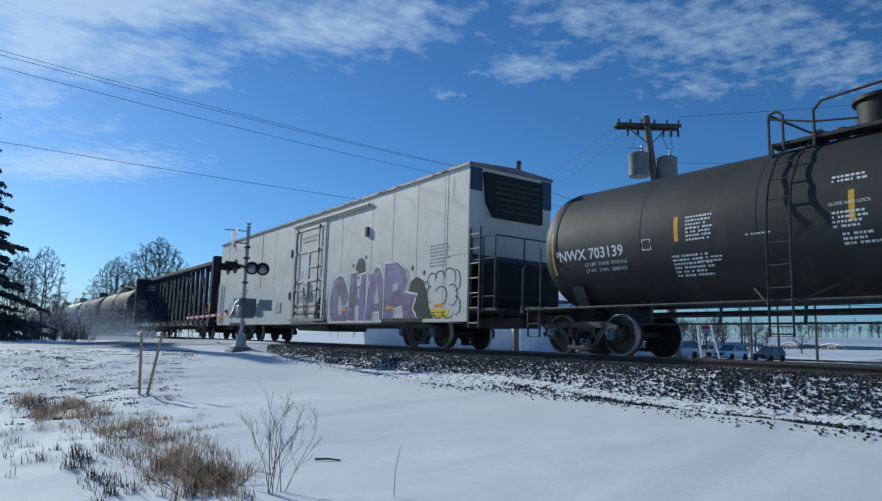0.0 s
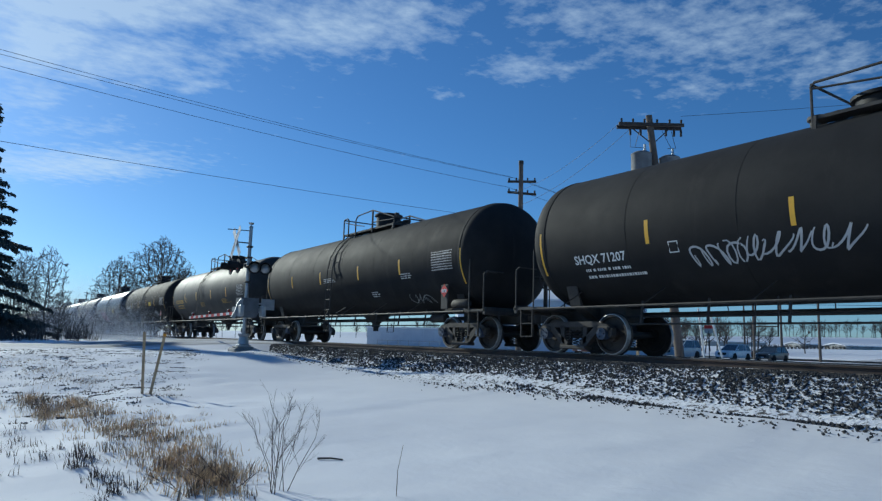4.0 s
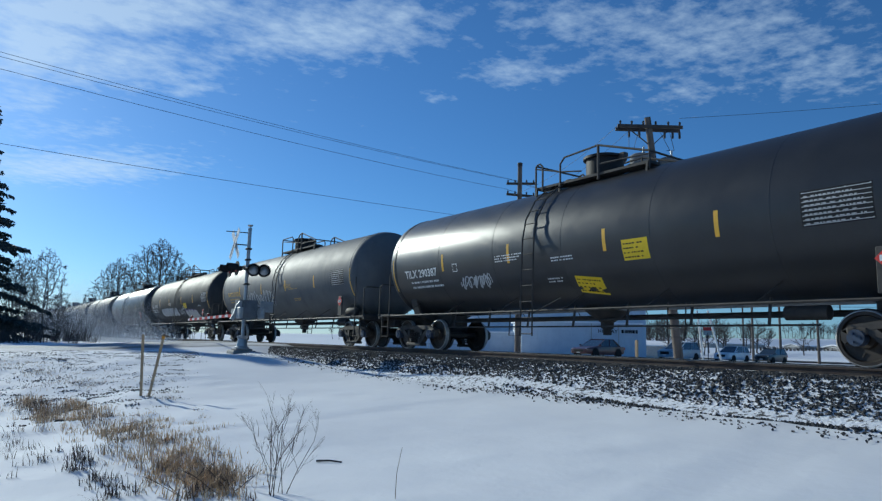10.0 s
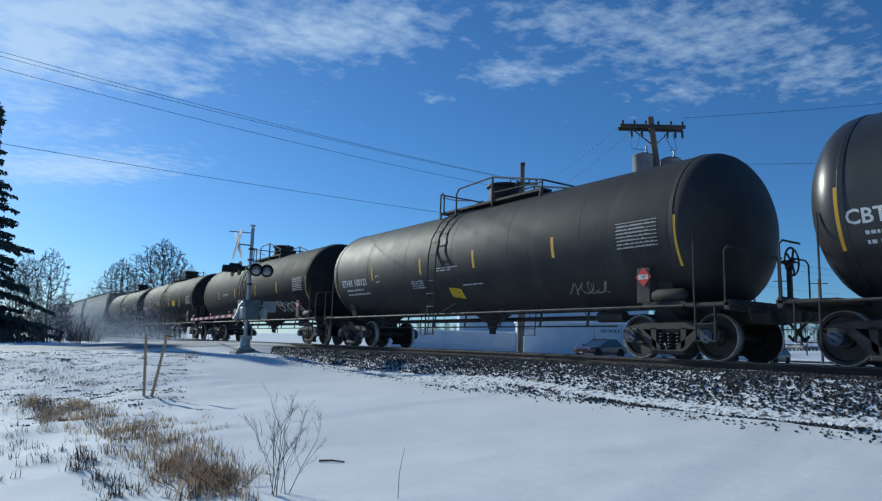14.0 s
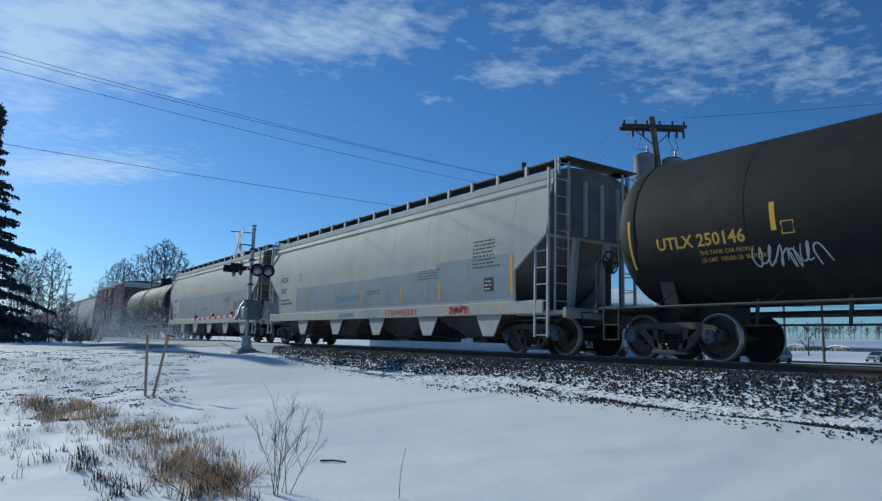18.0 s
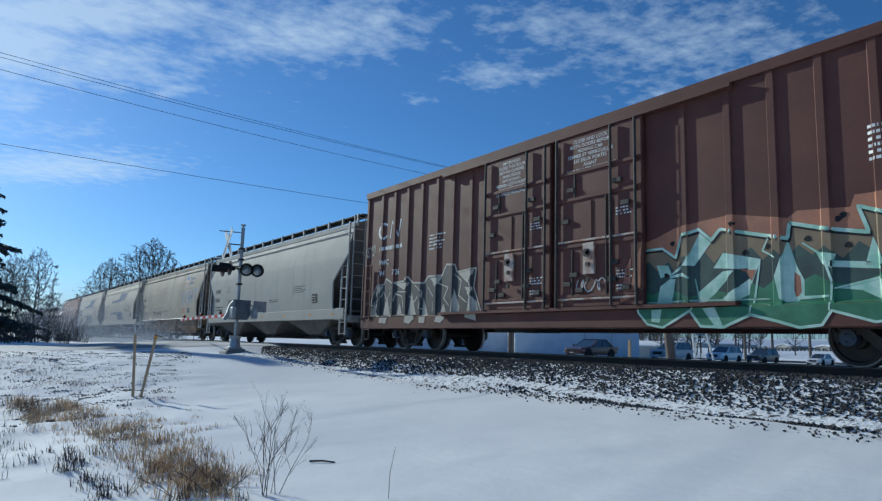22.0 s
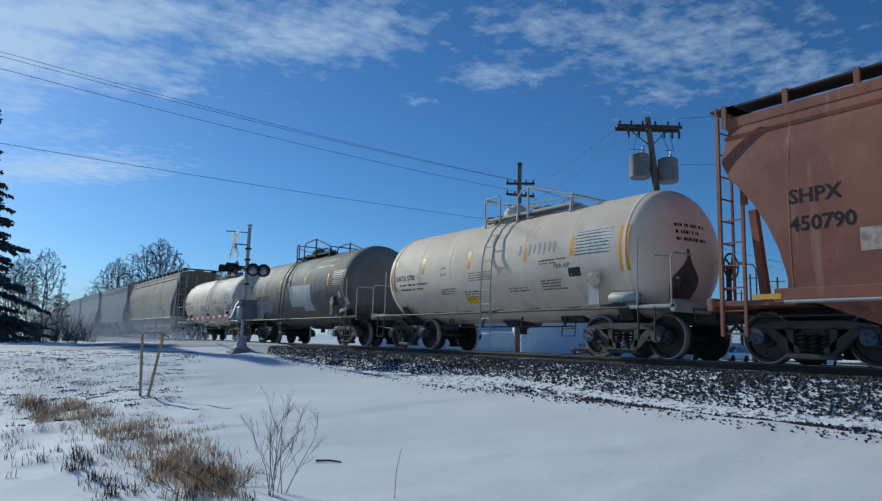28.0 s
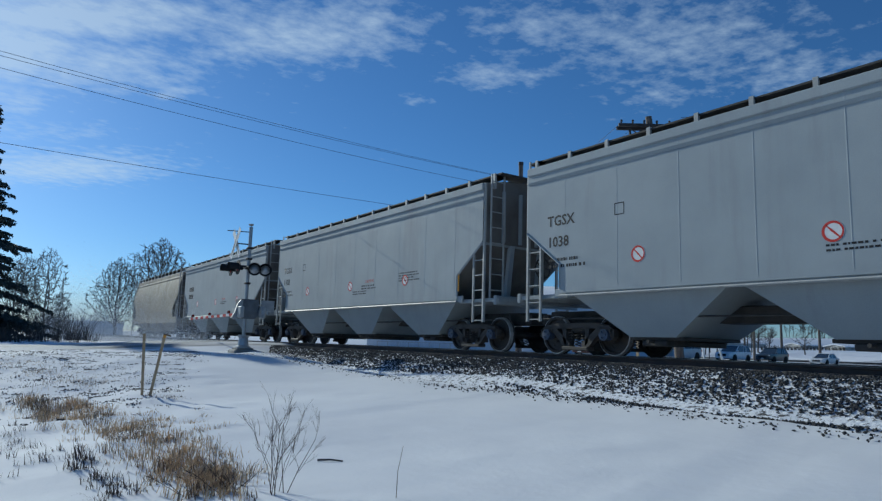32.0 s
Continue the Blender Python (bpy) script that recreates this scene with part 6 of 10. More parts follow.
        part("latch", Geo().box(mw + 0.45, mw + 0.67, -0.08, 0.08, top + dome - 0.12, top + dome + 0.04, 0.02), d, mat=steel)
    else:
        d = part("manway", Geo().lathe([(top - 0.1, 0.36), (top + 0.26, 0.36), (top + 0.34, 0.3), (top + 0.44, 0.16), (top + 0.47, 0.0)], "z", 24, (mw, 0, 0)), car, "domed manway cover", mat=paint)
    for x, q in ((mw - 1.15, 0.14), (mw - 0.75, 0.1), (mw + 0.85, 0.13), (mw + 1.25, 0.11)):
        part("valve", Geo().lathe([(top - 0.08, q), (top + 0.16, q), (top + 0.2, q * 1.35), (top + 0.26, q * 1.3), (top + 0.28, 0.0)], "z", 12, (x, 0.05, 0)), car, mat=UNDER)
    # Underneath: outlet, brake rigging and pipes.
    part("bottom_outlet", Geo().lathe([(zc - r + 0.06, 0.6), (zc - r - 0.1, 0.4), (0.8, 0.16), (0.66, 0.15), (0.64, 0.1), (0.5, 0.1), (0.5, 0.0)], "z", 14), car, "grimy outlet valve", mat=UNDER)
    if pipe:
        g = Geo().tube([(-half + 1.4, -0.25, 0.86), (half - 1.4, -0.25, 0.86)], 0.03, 6).tube([(-half + 1.8, -0.7, 0.68), (half - 2.2, -0.7, 0.68)], 0.022, 6).tube([(-half + 1.0, 0.4, 0.95), (half - 1.0, 0.4, 0.95)], 0.05, 6)
        for k in range(7):
            x = -half + 2.2 + k * 1.6
            g.bar((x, -0.7, 0.66), (x, -0.6, zc - r + 0.2), 0.05, 0.03)
        part("brake_pipe", g, car, mat=UNDER)
        for x in (2.3, -2.6):
            g = Geo().tube([(x, -0.8, zc - r + 0.1), (x, -0.85, 0.45), (x + 0.42, -0.85, 0.45), (x + 0.42, -0.8, zc - r + 0.1)], 0.016, 5).bar((x, -0.85, 0.62), (x + 0.42, -0.85, 0.62), 0.02)
            part("handle_loop", g, car, mat=UNDER)
    part("brake_cylinder", Geo().lathe([(-0.4, 0.0), (-0.38, 0.13), (0.36, 0.13), (0.4, 0.0)], "x", 14, (tc / 2 - 1.9, -0.5, 0.9)), car, mat=UNDER)
    part("air_reservoir", Geo().lathe([(-0.4, 0.0), (-0.36, 0.1), (-0.28, 0.14), (0.28, 0.14), (0.36, 0.1), (0.4, 0.0)], "x", 16, (tc / 2 + 0.15, -1.2, 1.25)), car, "air reservoir on the end platform", mat=steel)
    part("reservoir_bracket", Geo().box(tc / 2 - 0.35, tc / 2 + 0.65, -1.42, -1.0, 1.04, 1.12, 0.01), car, mat=UNDER)
    # Markings.
    pl = PLACE[car.name] = round_place(r, zc)
    for x in bars:
        part("reflector", patch(pl, x - bar_w / 2, x + bar_w / 2, 2.24, 2.72, end_bar, "reflector", 1, 5), car, "yellow reflective strip")
    for s in (-1, 1):
        part("reflector", patch(pl, s * (half - 0.08) - 0.8 * bar_w, s * (half - 0.08) + 0.8 * bar_w, 1.8, 2.78, end_bar, "reflector", 1, 8), car, "tall yellow reflective strip")
    if text:
        x0 = text_x
        mark(car, pl, text, x0, text_v, text_size, ink, "reporting mark and number")
        part("stencil", rows_of_bars(pl, x0 + 0.25, text_v - 0.17, 1.7, 0 if sub_text else sub, ink, rng, 0.055, 0.14), car)
        for i, line in enumerate(sub_text):
            mark(car, pl, line, x0 + 0.9, text_v - 0.16 - 0.13 * i, 0.1, ink, "load limit line")
        part("plate_symbol", Geo().add([pl(x0 + 2.5 + a, text_v + 0.04 + b) for a, b in ((0, 0), (0.22, 0), (0.22, 0.22), (0, 0.22), (0.02, 0.02), (0.2, 0.02), (0.2, 0.2), (0.02, 0.2))], [(0, 1, 5, 4), (1, 2, 6, 5), (2, 3, 7, 6), (3, 0, 4, 7)]), car, mat=ink)
    if panel:
        px = half - 1.5 if panel_x is None else panel_x
        grid_ink = WHITE if panel_mat is INK else INK if ink is INK else CHALK
        pn = part("data_panel", patch(pl, px, px + 1.08, 2.22, 2.8, panel_mat or (INK if ink is not INK else PRIMER), "data_panel", 4, 5), car, "panel of stencilled data in rows")
        q = lambda u, v: tuple(c - (0.002 if i == 1 else 0) for i, c in enumerate(pl(u, v)))
        g = Geo()
        for u in (px + 0.02, px + 0.68, px + 1.04):
            g.add([q(u, 2.24), q(u + 0.022, 2.24), q(u + 0.022, 2.78), q(u, 2.78)], [(0, 1, 2, 3)])
        for v in np.linspace(2.24, 2.76, 8):
            g.add([q(px + 0.02, v), q(px + 1.06, v), q(px + 1.06, v + 0.012), q(px + 0.02, v + 0.012)], [(0, 1, 2, 3)])
        part("panel_grid", g, pn, mat=grid_ink)
        part("panel_text", rows_of_bars(q, px + 0.06, 2.7, 0.95, 7, grid_ink, rng, 0.016, 0.074), pn)
    for k in range(3):
        part("stencil", rows_of_bars(pl, rng.uniform(-half + 3.6, half - 2.5), rng.uniform(1.7, 2.6), rng.uniform(0.5, 1.1), rng.randint(1, 4), ink, rng, 0.03, 0.065), car)
    if hazard:
        p2 = lambda u, v: (u, -1.56, v)
        part("placard_bracket", Geo().box(half - 0.98, half - 0.66, -1.54, -1.5, 1.1, 1.8, 0.01), car, mat=steel)
        if blank:
            part("hazard_diamond", Geo().add([p2(half - 0.8 + a, 1.62 + b) for a, b in ((-0.19, 0), (0, -0.19), (0.19, 0), (0, 0.19))], [(0, 1, 2, 3)]), car, "blank folded placard diamond", mat=CREAMPLATE)
        else:
            diamond(car, p2, half - 0.8, 1.62, 0.19)
    if name_front:
        part("lettering", lettering(name_front, 0.2, ink, lambda a, b: (half + head * math.sqrt(max(0.05, 1 - ((a - 0.8) ** 2 + (0.62 + b) ** 2) / r ** 2)) + 0.006, -0.8 + a, zc + 0.62 + b)), car, "number on the tank head")
    for x in (-tc / 2, tc / 2):
        truck(car, x)
    couplers(car, end)
    return car


# ---- covered hoppers ----
SILL = {}
def hopper_car(label, tc=13.5, over=2.05, hb=7.75, eave=4.35, sill=(1.0, 1.42), paint=HOPGREY, flat_side=False, bays=3, band=None, walk_mat=UNDER, rib=9, cut=(2.85, 2.05, 1.12), wide=1.6, post_mat=PALESTEEL, sill_mat=None, bay_mat=None, round_end=False, rng_seed=3, bracket=1.15, rib_z=None, gussets=(), end_mat=GREYSHADE, low_bay=False):
    car = thing("hopper_car", label, "hopper car", group="freight train")
    end = tc / 2 + over
    za, zb, dx = cut

    def half_width(z):
        if flat_side:
            return wide - 0.03 * max(0.0, z - 4.0)
        return wide - 0.3 * (max(0.0, z - 2.7) / 1.7) ** 2 - 0.06 * (max(0.0, 2.2 - z) / 1.1) ** 2

    def limit(z):
        if round_end:
            return hb - float(np.interp(z, [1.1, 1.5, 2.1, 2.75, 3.2, 3.38, eave], [1.2, 1.15, 1.0, 0.63, 0.27, 0.0, 0.1]))
        if z >= za:
            return hb
        if z <= zb:
            return hb - dx
        return hb - dx * (za - z) / (za - zb)

    levels = [sill[1] - 0.1, 1.7, zb - 0.01, zb + 0.15, (za + zb) / 2, za - 0.05, za, 3.1, 3.5, 3.9, eave - 0.15, eave]
    if round_end:
        levels = [sill[1] - 0.1, 1.5, 1.9, 2.3, 2.7, 2.9, 3.1, 3.25, 3.6, 3.9, eave - 0.15, eave]
    roof = [(half_width(eave) * 0.93, eave + 0.12), (half_width(eave) * 0.6, eave + 0.24), (0.0, eave + 0.3)]
    ring = [(-half_width(z), z) for z in levels] + [(-w, z) for w, z in roof[:-1]] + [(0, roof[-1][1])] + [(w, z) for w, z in roof[:-1][::-1]] + [(half_width(z), z) for z in levels[::-1]]
    cols = np.linspace(-1, 1, 33)
    along = lambda c, z: c * hb if c < 0.6 else 0.6 * hb + (c - 0.6) / 0.4 * (limit(min(z, eave)) - 0.6 * hb)
    g = Geo()
    g.strip([[(math.copysign(along(abs(c), z), c), y, z) for y, z in ring] for c in cols])
    n = len(ring)
    for s in (-1, 1):
        back = lambda z: limit(min(z, eave)) if z >= za or round_end else hb - 0.02 - (za - z) * 1.3
        rows = [[(s * back(z), y * (1 if z >= za or round_end else 0.985), z) for y, z in (ring[i], ring[n - 1 - i])] for i in range(n // 2 + 1)]
        g.strip(rows)
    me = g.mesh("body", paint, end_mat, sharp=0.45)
    # A darker end_mat puts the ends' shade, with some road grime, into the colour.
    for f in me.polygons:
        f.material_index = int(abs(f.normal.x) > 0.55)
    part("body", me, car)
    # Seams between the side sheets.
    for k in range(rib):
        x = -hb + 1.25 + k * (2 * hb - 2.5) / (rib - 1)
        rows = [[(x - 0.006, -half_width(z) - 0.003, z), (x + 0.006, -half_width(z) - 0.003, z)] for z in np.linspace(sill[1], eave - 0.1, 9) if abs(x) < limit(z) - 0.05]
        rows = [[(a[0] - 0.03, a[1] + 0.012, a[2]), *r, (b[0] + 0.03, b[1] + 0.012, b[2])] for r in rows for a, b in [r]]
        part("side_seam", Geo().strip(rows), car, mat=paint)
    for y in (-1, 1):
        part("top_chord", Geo().box(-hb, hb, min(y * (half_width(eave) - 0.05), y * (half_width(eave) + 0.05)), max(y * (half_width(eave) - 0.05), y * (half_width(eave) + 0.05)), eave - 0.1, eave + 0.1, 0.02), car, mat=paint)
        part("side_sill", Geo().box(-hb + 0.15 if sill[1] - sill[0] > 0.25 else -hb + dx - 0.2, hb - 0.15 if sill[1] - sill[0] > 0.25 else hb - dx + 0.2, min(y * 1.5, y * (wide - 0.03)), max(y * 1.5, y * (wide - 0.03)), sill[0], sill[1], 0.02), car, mat=sill_mat or paint)
        if sill[1] - sill[0] <= 0.25:
            part("sill_lip", Geo().tube([(-hb + dx, y * (wide + 0.01), sill[0] + 0.02), (hb - dx, y * (wide + 0.01), sill[0] + 0.02)], 0.03, 6), car, mat=PALESTEEL)
    r0, r1 = rib_z or (eave - 0.33, eave - 0.27)
    part("top_rib", Geo().prism([(-half_width(r0) + 0.02, r0), (-half_width(r0) - 0.01, r0), (-half_width(r1) - 0.05, r1), (-half_width(r1) + 0.02, r1 + 0.01)], "x", -hb + 0.05, hb - 0.05), car, "ledge under the roof's edge", mat=paint)
    for u in gussets:
        part("bay_gusset", shared(("gusset", sill[0]), lambda: Geo().prism([(-0.54, sill[0] + 0.02), (0.54, sill[0] + 0.02), (0.22, 0.41), (-0.22, 0.41)], "y", -1.5, -1.47).mesh("bay_gusset", PALESTEEL)), car, "pale side sheet of a discharge bay", (u, 0, 0))
    # Running boards on brackets along the roof's edge.
    zt = eave + 0.34
    for y in (-1.02, 1.02):
        wk = part("roof_walk", Geo().box(-hb - 0.12, hb + 0.12, y - 0.24, y + 0.24, zt, zt + 0.035), car, "dark steel grating walkway", mat=walk_mat)
        xk = -hb - 0.05
        while xk <= hb + 0.06:
            part("walk_bracket", shared(("bracket", y, zt, eave, post_mat.name), lambda: Geo().box(-0.045, 0.045, y - 0.27 if y < 0 else y + 0.21, y - 0.21 if y < 0 else y + 0.27, eave - 0.02, zt + 0.06).mesh("walk_bracket", post_mat)), wk, at=(xk, 0, 0))
            xk += (2 * hb + 0.1) / round((2 * hb + 0.1) / bracket)
    for s in (-1, 1):
        part("cross_walk", Geo().box(s * hb - 0.25 + s * 0.1, s * hb + 0.25 + s * 0.1, -1.26, 1.26, zt, zt + 0.04), car, mat=walk_mat)
    part("roof_hatch", Geo().box(-hb + 0.6, hb - 0.6, -0.3, 0.3, eave + 0.26, eave + 0.42, 0.05), car, "long trough hatch", mat=paint)
    # Discharge bays.
    w = (2 * hb - 2 * dx - 0.2) / bays
    for k in range(bays):
        c = -hb + dx + 0.1 + w * (k + 0.5)
        zt2, zb2, wb = sill[0] + 0.12, 0.42, 0.55
        g = Geo()
        rings = [(w / 2 - 0.03, 1.46, zt2)] + ([(w / 2 - 0.3, 1.44, 0.8)] if low_bay else []) + [(0.95 if low_bay else wb, 1.1, zb2)]
        g.strip([[(c + a * h, b * y, z) for a, b in ((-1, -1), (1, -1), (1, 1), (-1, 1))] for h, y, z in rings], True)
        g.add([(c + a * rings[-1][0], b * 0.95, zb2) for a, b in ((-1, -1), (1, -1), (1, 1), (-1, 1))], [(0, 1, 2, 3)])
        # Grey hoppers' bays get a darker paint that holds their shade.
        bay = part("discharge_bay", g, car, "sloping discharge bay", mat=bay_mat or (GREYSHADE if paint is HOPGREY else paint))
        part("outlet_gate", Geo().box(c - wb - 0.1, c + wb + 0.1, -1.0, 1.0, 0.36, 0.43, 0.01).box(c - 0.3, c + 0.3, -1.05, 1.05, 0.24, 0.36, 0.02).cyl((c, -1.25, 0.33), (c, 1.25, 0.33), 0.035, 8), bay, mat=UNDER)
    part("center_sill", Geo().box(-end + 0.4, end - 0.4, -0.3, 0.3, 0.72, 1.05, 0.02), car, mat=UNDER)
    # Ends: slope sheet, posts, ladders, platform.
    for s in (-1, 1):
        g = Geo().box(min(s * (hb - dx - 0.1), s * (end - 0.42)), max(s * (hb - dx - 0.1), s * (end - 0.42)), -1.45, 1.45, sill[0] - 0.02, sill[0] + 0.08, 0.01)
        g.box(s * (end - 0.5) - 0.06, s * (end - 0.5) + 0.06, -1.5, 1.5, sill[0] - 0.1, sill[0] + 0.14, 0.02)
        part("end_platform", g, car, mat=sill_mat or paint)
        for y in (-0.55, 0.55):
            part("end_post", Geo().bar((s * (hb - 0.05), y, za), (s * (hb - 0.25), y, sill[0]), 0.14), car, mat=paint)
        for y in (-0.9, -0.3, 0.3, 0.9):
            part("end_stiffener", shared(("stiff", za, eave, paint.name), lambda: Geo().prism([(-0.05, -0.06), (0.05, -0.03), (0.05, 0.03), (-0.05, 0.06)], "z", za + 0.05, eave - 0.05).mesh("end_stiffener", paint)), car, at=(s * (limit(eave) + 0.02), y, 0))
        if not round_end:
            for y in (-1, 1):
                part("end_flange", Geo().tube([(s * limit(z), y * half_width(z), z) for z in (za, (za + zb) / 2, zb, 1.7, sill[1])], 0.035, 4), car, mat=paint)
        for y in (-1, 1):
            yy = y * (wide - 0.05)
            lad = part("ladder", Geo().bar((s * (hb - 0.42), yy, sill[0] - 0.55), (s * (hb - 0.42), yy, za - 0.1), 0.05, 0.05).bar((s * (hb + 0.02), yy, sill[0] - 0.55), (s * (hb + 0.02), yy, eave + 0.1), 0.06, 0.06), car, "pale ladder", mat=post_mat)
            for z in np.arange(sill[0] - 0.5, za, 0.4):
                part("rung", shared(("side rung", post_mat.name), lambda: Geo().bar((-0.22, 0, 0), (0.22, 0, 0), 0.025).mesh("rung", post_mat)), lad, at=(s * (hb - 0.2), yy, z))
            lad = part("end_ladder", Geo().bar((s * (hb + 0.12), y * 1.42, sill[0]), (s * (hb + 0.12), y * 1.42, eave + 0.35), 0.04).bar((s * (hb + 0.12), y * 0.98, sill[0]), (s * (hb + 0.12), y * 0.98, eave + 0.35), 0.04), car, mat=post_mat)
            for z in np.arange(sill[0] + 0.3, eave + 0.3, 0.42):
                part("rung", shared(("end rung", post_mat.name), lambda: Geo().bar((0, -0.22, 0), (0, 0.22, 0), 0.025).mesh("rung", post_mat)), lad, at=(s * (hb + 0.12), y * 1.2, z))
    part("brake_wheel", shared("brake_wheel", hand_wheel_mesh), car, at=(hb + 0.3, 0.3, 2.3))
    part("brake_stand", Geo().bar((hb + 0.22, 0.3, sill[0]), (hb + 0.22, 0.3, 2.3), 0.1), car, mat=UNDER)
    part("brake_pipe", Geo().tube([(-hb, -1.2, 0.82), (hb, -1.2, 0.82)], 0.02, 5), car, mat=UNDER)
    for x in (-tc / 2, tc / 2):
        truck(car, x)
    couplers(car, end)

    def place(u, v):
        return (u, -float(np.interp(v, levels, [half_width(z) for z in levels])) - 0.002, v)

    def sill_place(u, v):
        return (u, -wide + 0.027, v)

    PLACE[car.name] = place
    SILL[car.name] = sill_place
    return car, place, sill_place


def hopper_marks(car, place, mark_text, number, ink=INK, x=-6.3, z=3.0, size=0.36, seed=1, tall=(), tall_mat=ORANGE, lower_text=True):
    rng = random.Random(seed)
    mark(car, place, mark_text, x, z, size, ink, "reporting mark")
    mark(car, place, number, x, z - size * 1.45, size, ink, "car number")
    part("stencil", rows_of_bars(place, x + 0.05, z - size * 2.45, 1.3, 2, ink, rng, 0.07, 0.15), car)
    part("stencil", rows_of_bars(place, rng.uniform(-1, 1), 1.85, 1.1, 2, ink, rng, 0.035, 0.08), car)
    if lower_text:
        part("stencil", rows_of_bars(place, rng.uniform(2.5, 4), 2.3, 1.2, 4, ink, rng, 0.035, 0.08), car)
    part("plate_symbol", Geo().add([place(x + 2.0 + a, z + b) for a, b in ((0, 0), (0.26, 0), (0.26, 0.26), (0, 0.26), (0.02, 0.02), (0.24, 0.02), (0.24, 0.24), (0.02, 0.24))], [(0, 1, 5, 4), (1, 2, 6, 5), (2, 3, 7, 6), (3, 0, 4, 7)]), car, mat=ink)
    for u in tall:
        part("reflector", patch(place, u - 0.05, u + 0.05, 1.5, 2.0, tall_mat, "reflector", 1, 4), car, "upright reflective strip")


# ---- boxcar ----
POSTS = [-8.9, -7.95, -7.17, -6.4, -5.61, -4.81, -4.04, -3.22, 3.32, 4.24, 5.05, 5.85, 6.64, 7.43, 8.2, 8.9]
POST_CUTS = [x + o for x in POSTS for o in (-0.096, -0.062, 0.062, 0.096)]


def box_side(u, v):
    """The boxcar's outer face: the sheet between its posts, the posts, and the sill below."""
    proud = 0.1 if v < 0.99 else float(np.interp(min(abs(u - x) for x in POSTS), [0.062, 0.096], [0.046, 0.0]))
    return (u, -1.564 - proud, v)


def boxcar(label, tc=13.54):
    car = thing("boxcar", label, "boxcar", group="freight train")
    hb, w, z0, z1, end = 9.0, 1.56, 0.95, 5.16, tc / 2 + 3.1
    part("body", Geo().box(-hb, hb, -w, w, z0, z1, 0.02), car, mat=BOXBROWN)
    part("roof", Geo().prism([(-w - 0.06, z1 - 0.02), (-w - 0.06, z1 + 0.05), (0, z1 + 0.17), (w + 0.06, z1 + 0.05), (w + 0.06, z1 - 0.02)], "x", -hb - 0.05, hb + 0.05), car, mat=BOXBROWN)
    for y in (-1, 1):
        for x in POSTS:
            part("side_post", shared(("post", y), lambda: Geo().prism([(-0.09, y * w), (-0.06, y * (w + 0.045)), (0.06, y * (w + 0.045)), (0.09, y * w)], "z", z0 + 0.05, z1 - 0.1).mesh("side_post", BOXBROWN)), car, at=(x, 0, 0))
        part("side_sill", Geo().box(-hb, hb, min(y * (w - 0.05), y * (w + 0.1)), max(y * (w - 0.05), y * (w + 0.1)), 0.6, 0.98, 0.02), car, mat=BOXBROWN)
        part("side_plate", Geo().box(-hb, hb, min(y * w, y * (w + 0.07)), max(y * w, y * (w + 0.07)), z1 - 0.16, z1, 0.01), car, mat=BOXBROWN)
    y = -w
    for x0, x1 in ((-2.5, -0.1), (0.06, 2.46)):
        d = part("door", Geo().box(x0, x1, y - 0.14, y - 0.02, 1.05, 4.9, 0.02), car, "brown sliding door with bars and locks", mat=BOXBROWN)
        for x in (x0 + 0.1, x1 - 0.75, x1 - 0.12):
            part("door_rod", Geo().cyl((x, y - 0.2, 1.05), (x, y - 0.2, 4.88), 0.03, 8), d, mat=UNDER)
        for z in (1.25, 2.35, 3.4, 4.0):
            part("door_rib", Geo().box(x0, x1, y - 0.17, y - 0.13, z, z + 0.08, 0.01), d, mat=BOXBROWN)
        part("lock_plate", Geo().box(x0 + 0.88, x0 + 1.2, y - 0.2, y - 0.14, 1.74, 2.42, 0.01), d, "worn grimy lock plate", mat=SCRAPED)
        for z in (1.62, 1.95, 2.2):
            part("lock_bolt", Geo().cyl((x0 + 1.04, y - 0.24, z), (x0 + 1.04, y - 0.2, z), 0.05, 8), d, mat=UNDER)
        for u, z0b, z1b in ((x0 + 0.55, 1.3, 2.3), (x0 + 1.5, 1.3, 3.4), (x0 + 0.62, 3.48, 4.0)):
            part("door_rod", Geo().cyl((u, y - 0.16, z0b), (u, y - 0.16, z1b), 0.022, 6), d, mat=UNDER)
        for z in (1.2, 2.47):
            part("worn_edge", Geo().box(x0 + 0.1, x1 - 0.1, y - 0.176, y - 0.14, z, z + 0.045, 0.008), d, "scraped pale door edge", mat=SCRAPED)
        part("door_panel", Geo().box(x0 + 0.9, x0 + 1.1, y - 0.16, y - 0.13, 2.5, 3.35, 0.01), d, mat=BOXBROWN)
        for z, u in ((1.5, x0 + 0.3), (1.36, x0 + 1.9), (2.9, x0 + 0.25), (1.7, x0 + 0.5), (1.36, x0 + 0.66), (1.55, x0 + 1.55), (1.9, x0 + 1.6), (3.1, x0 + 1.9), (3.6, x0 + 0.4), (3.6, x0 + 1.7)):
            part("door_bracket", Geo().box(u, u + 0.22, y - 0.2, y - 0.14, z, z + 0.1, 0.01), d, mat=UNDER)
        pl = lambda u, v: (u, y - 0.146, v)
        lines = ("IMPORTANT-", "CLOSE THIS DOOR", "BEFORE CLOSING", "MAIN DOOR", "IMPORTANT-", "FERMER CETTE PORTE", "AVANT DE FERMER", "LA PORTE PRINCIPALE") if x0 < -1 else ("CLOSE AND LOCK", "BOTH DOORS BEFORE", "MOVING CAR", "FERMER ET VERROUILLER", "LES DEUX PORTES", "AVANT", "DE DEPLACER LE WAGON")
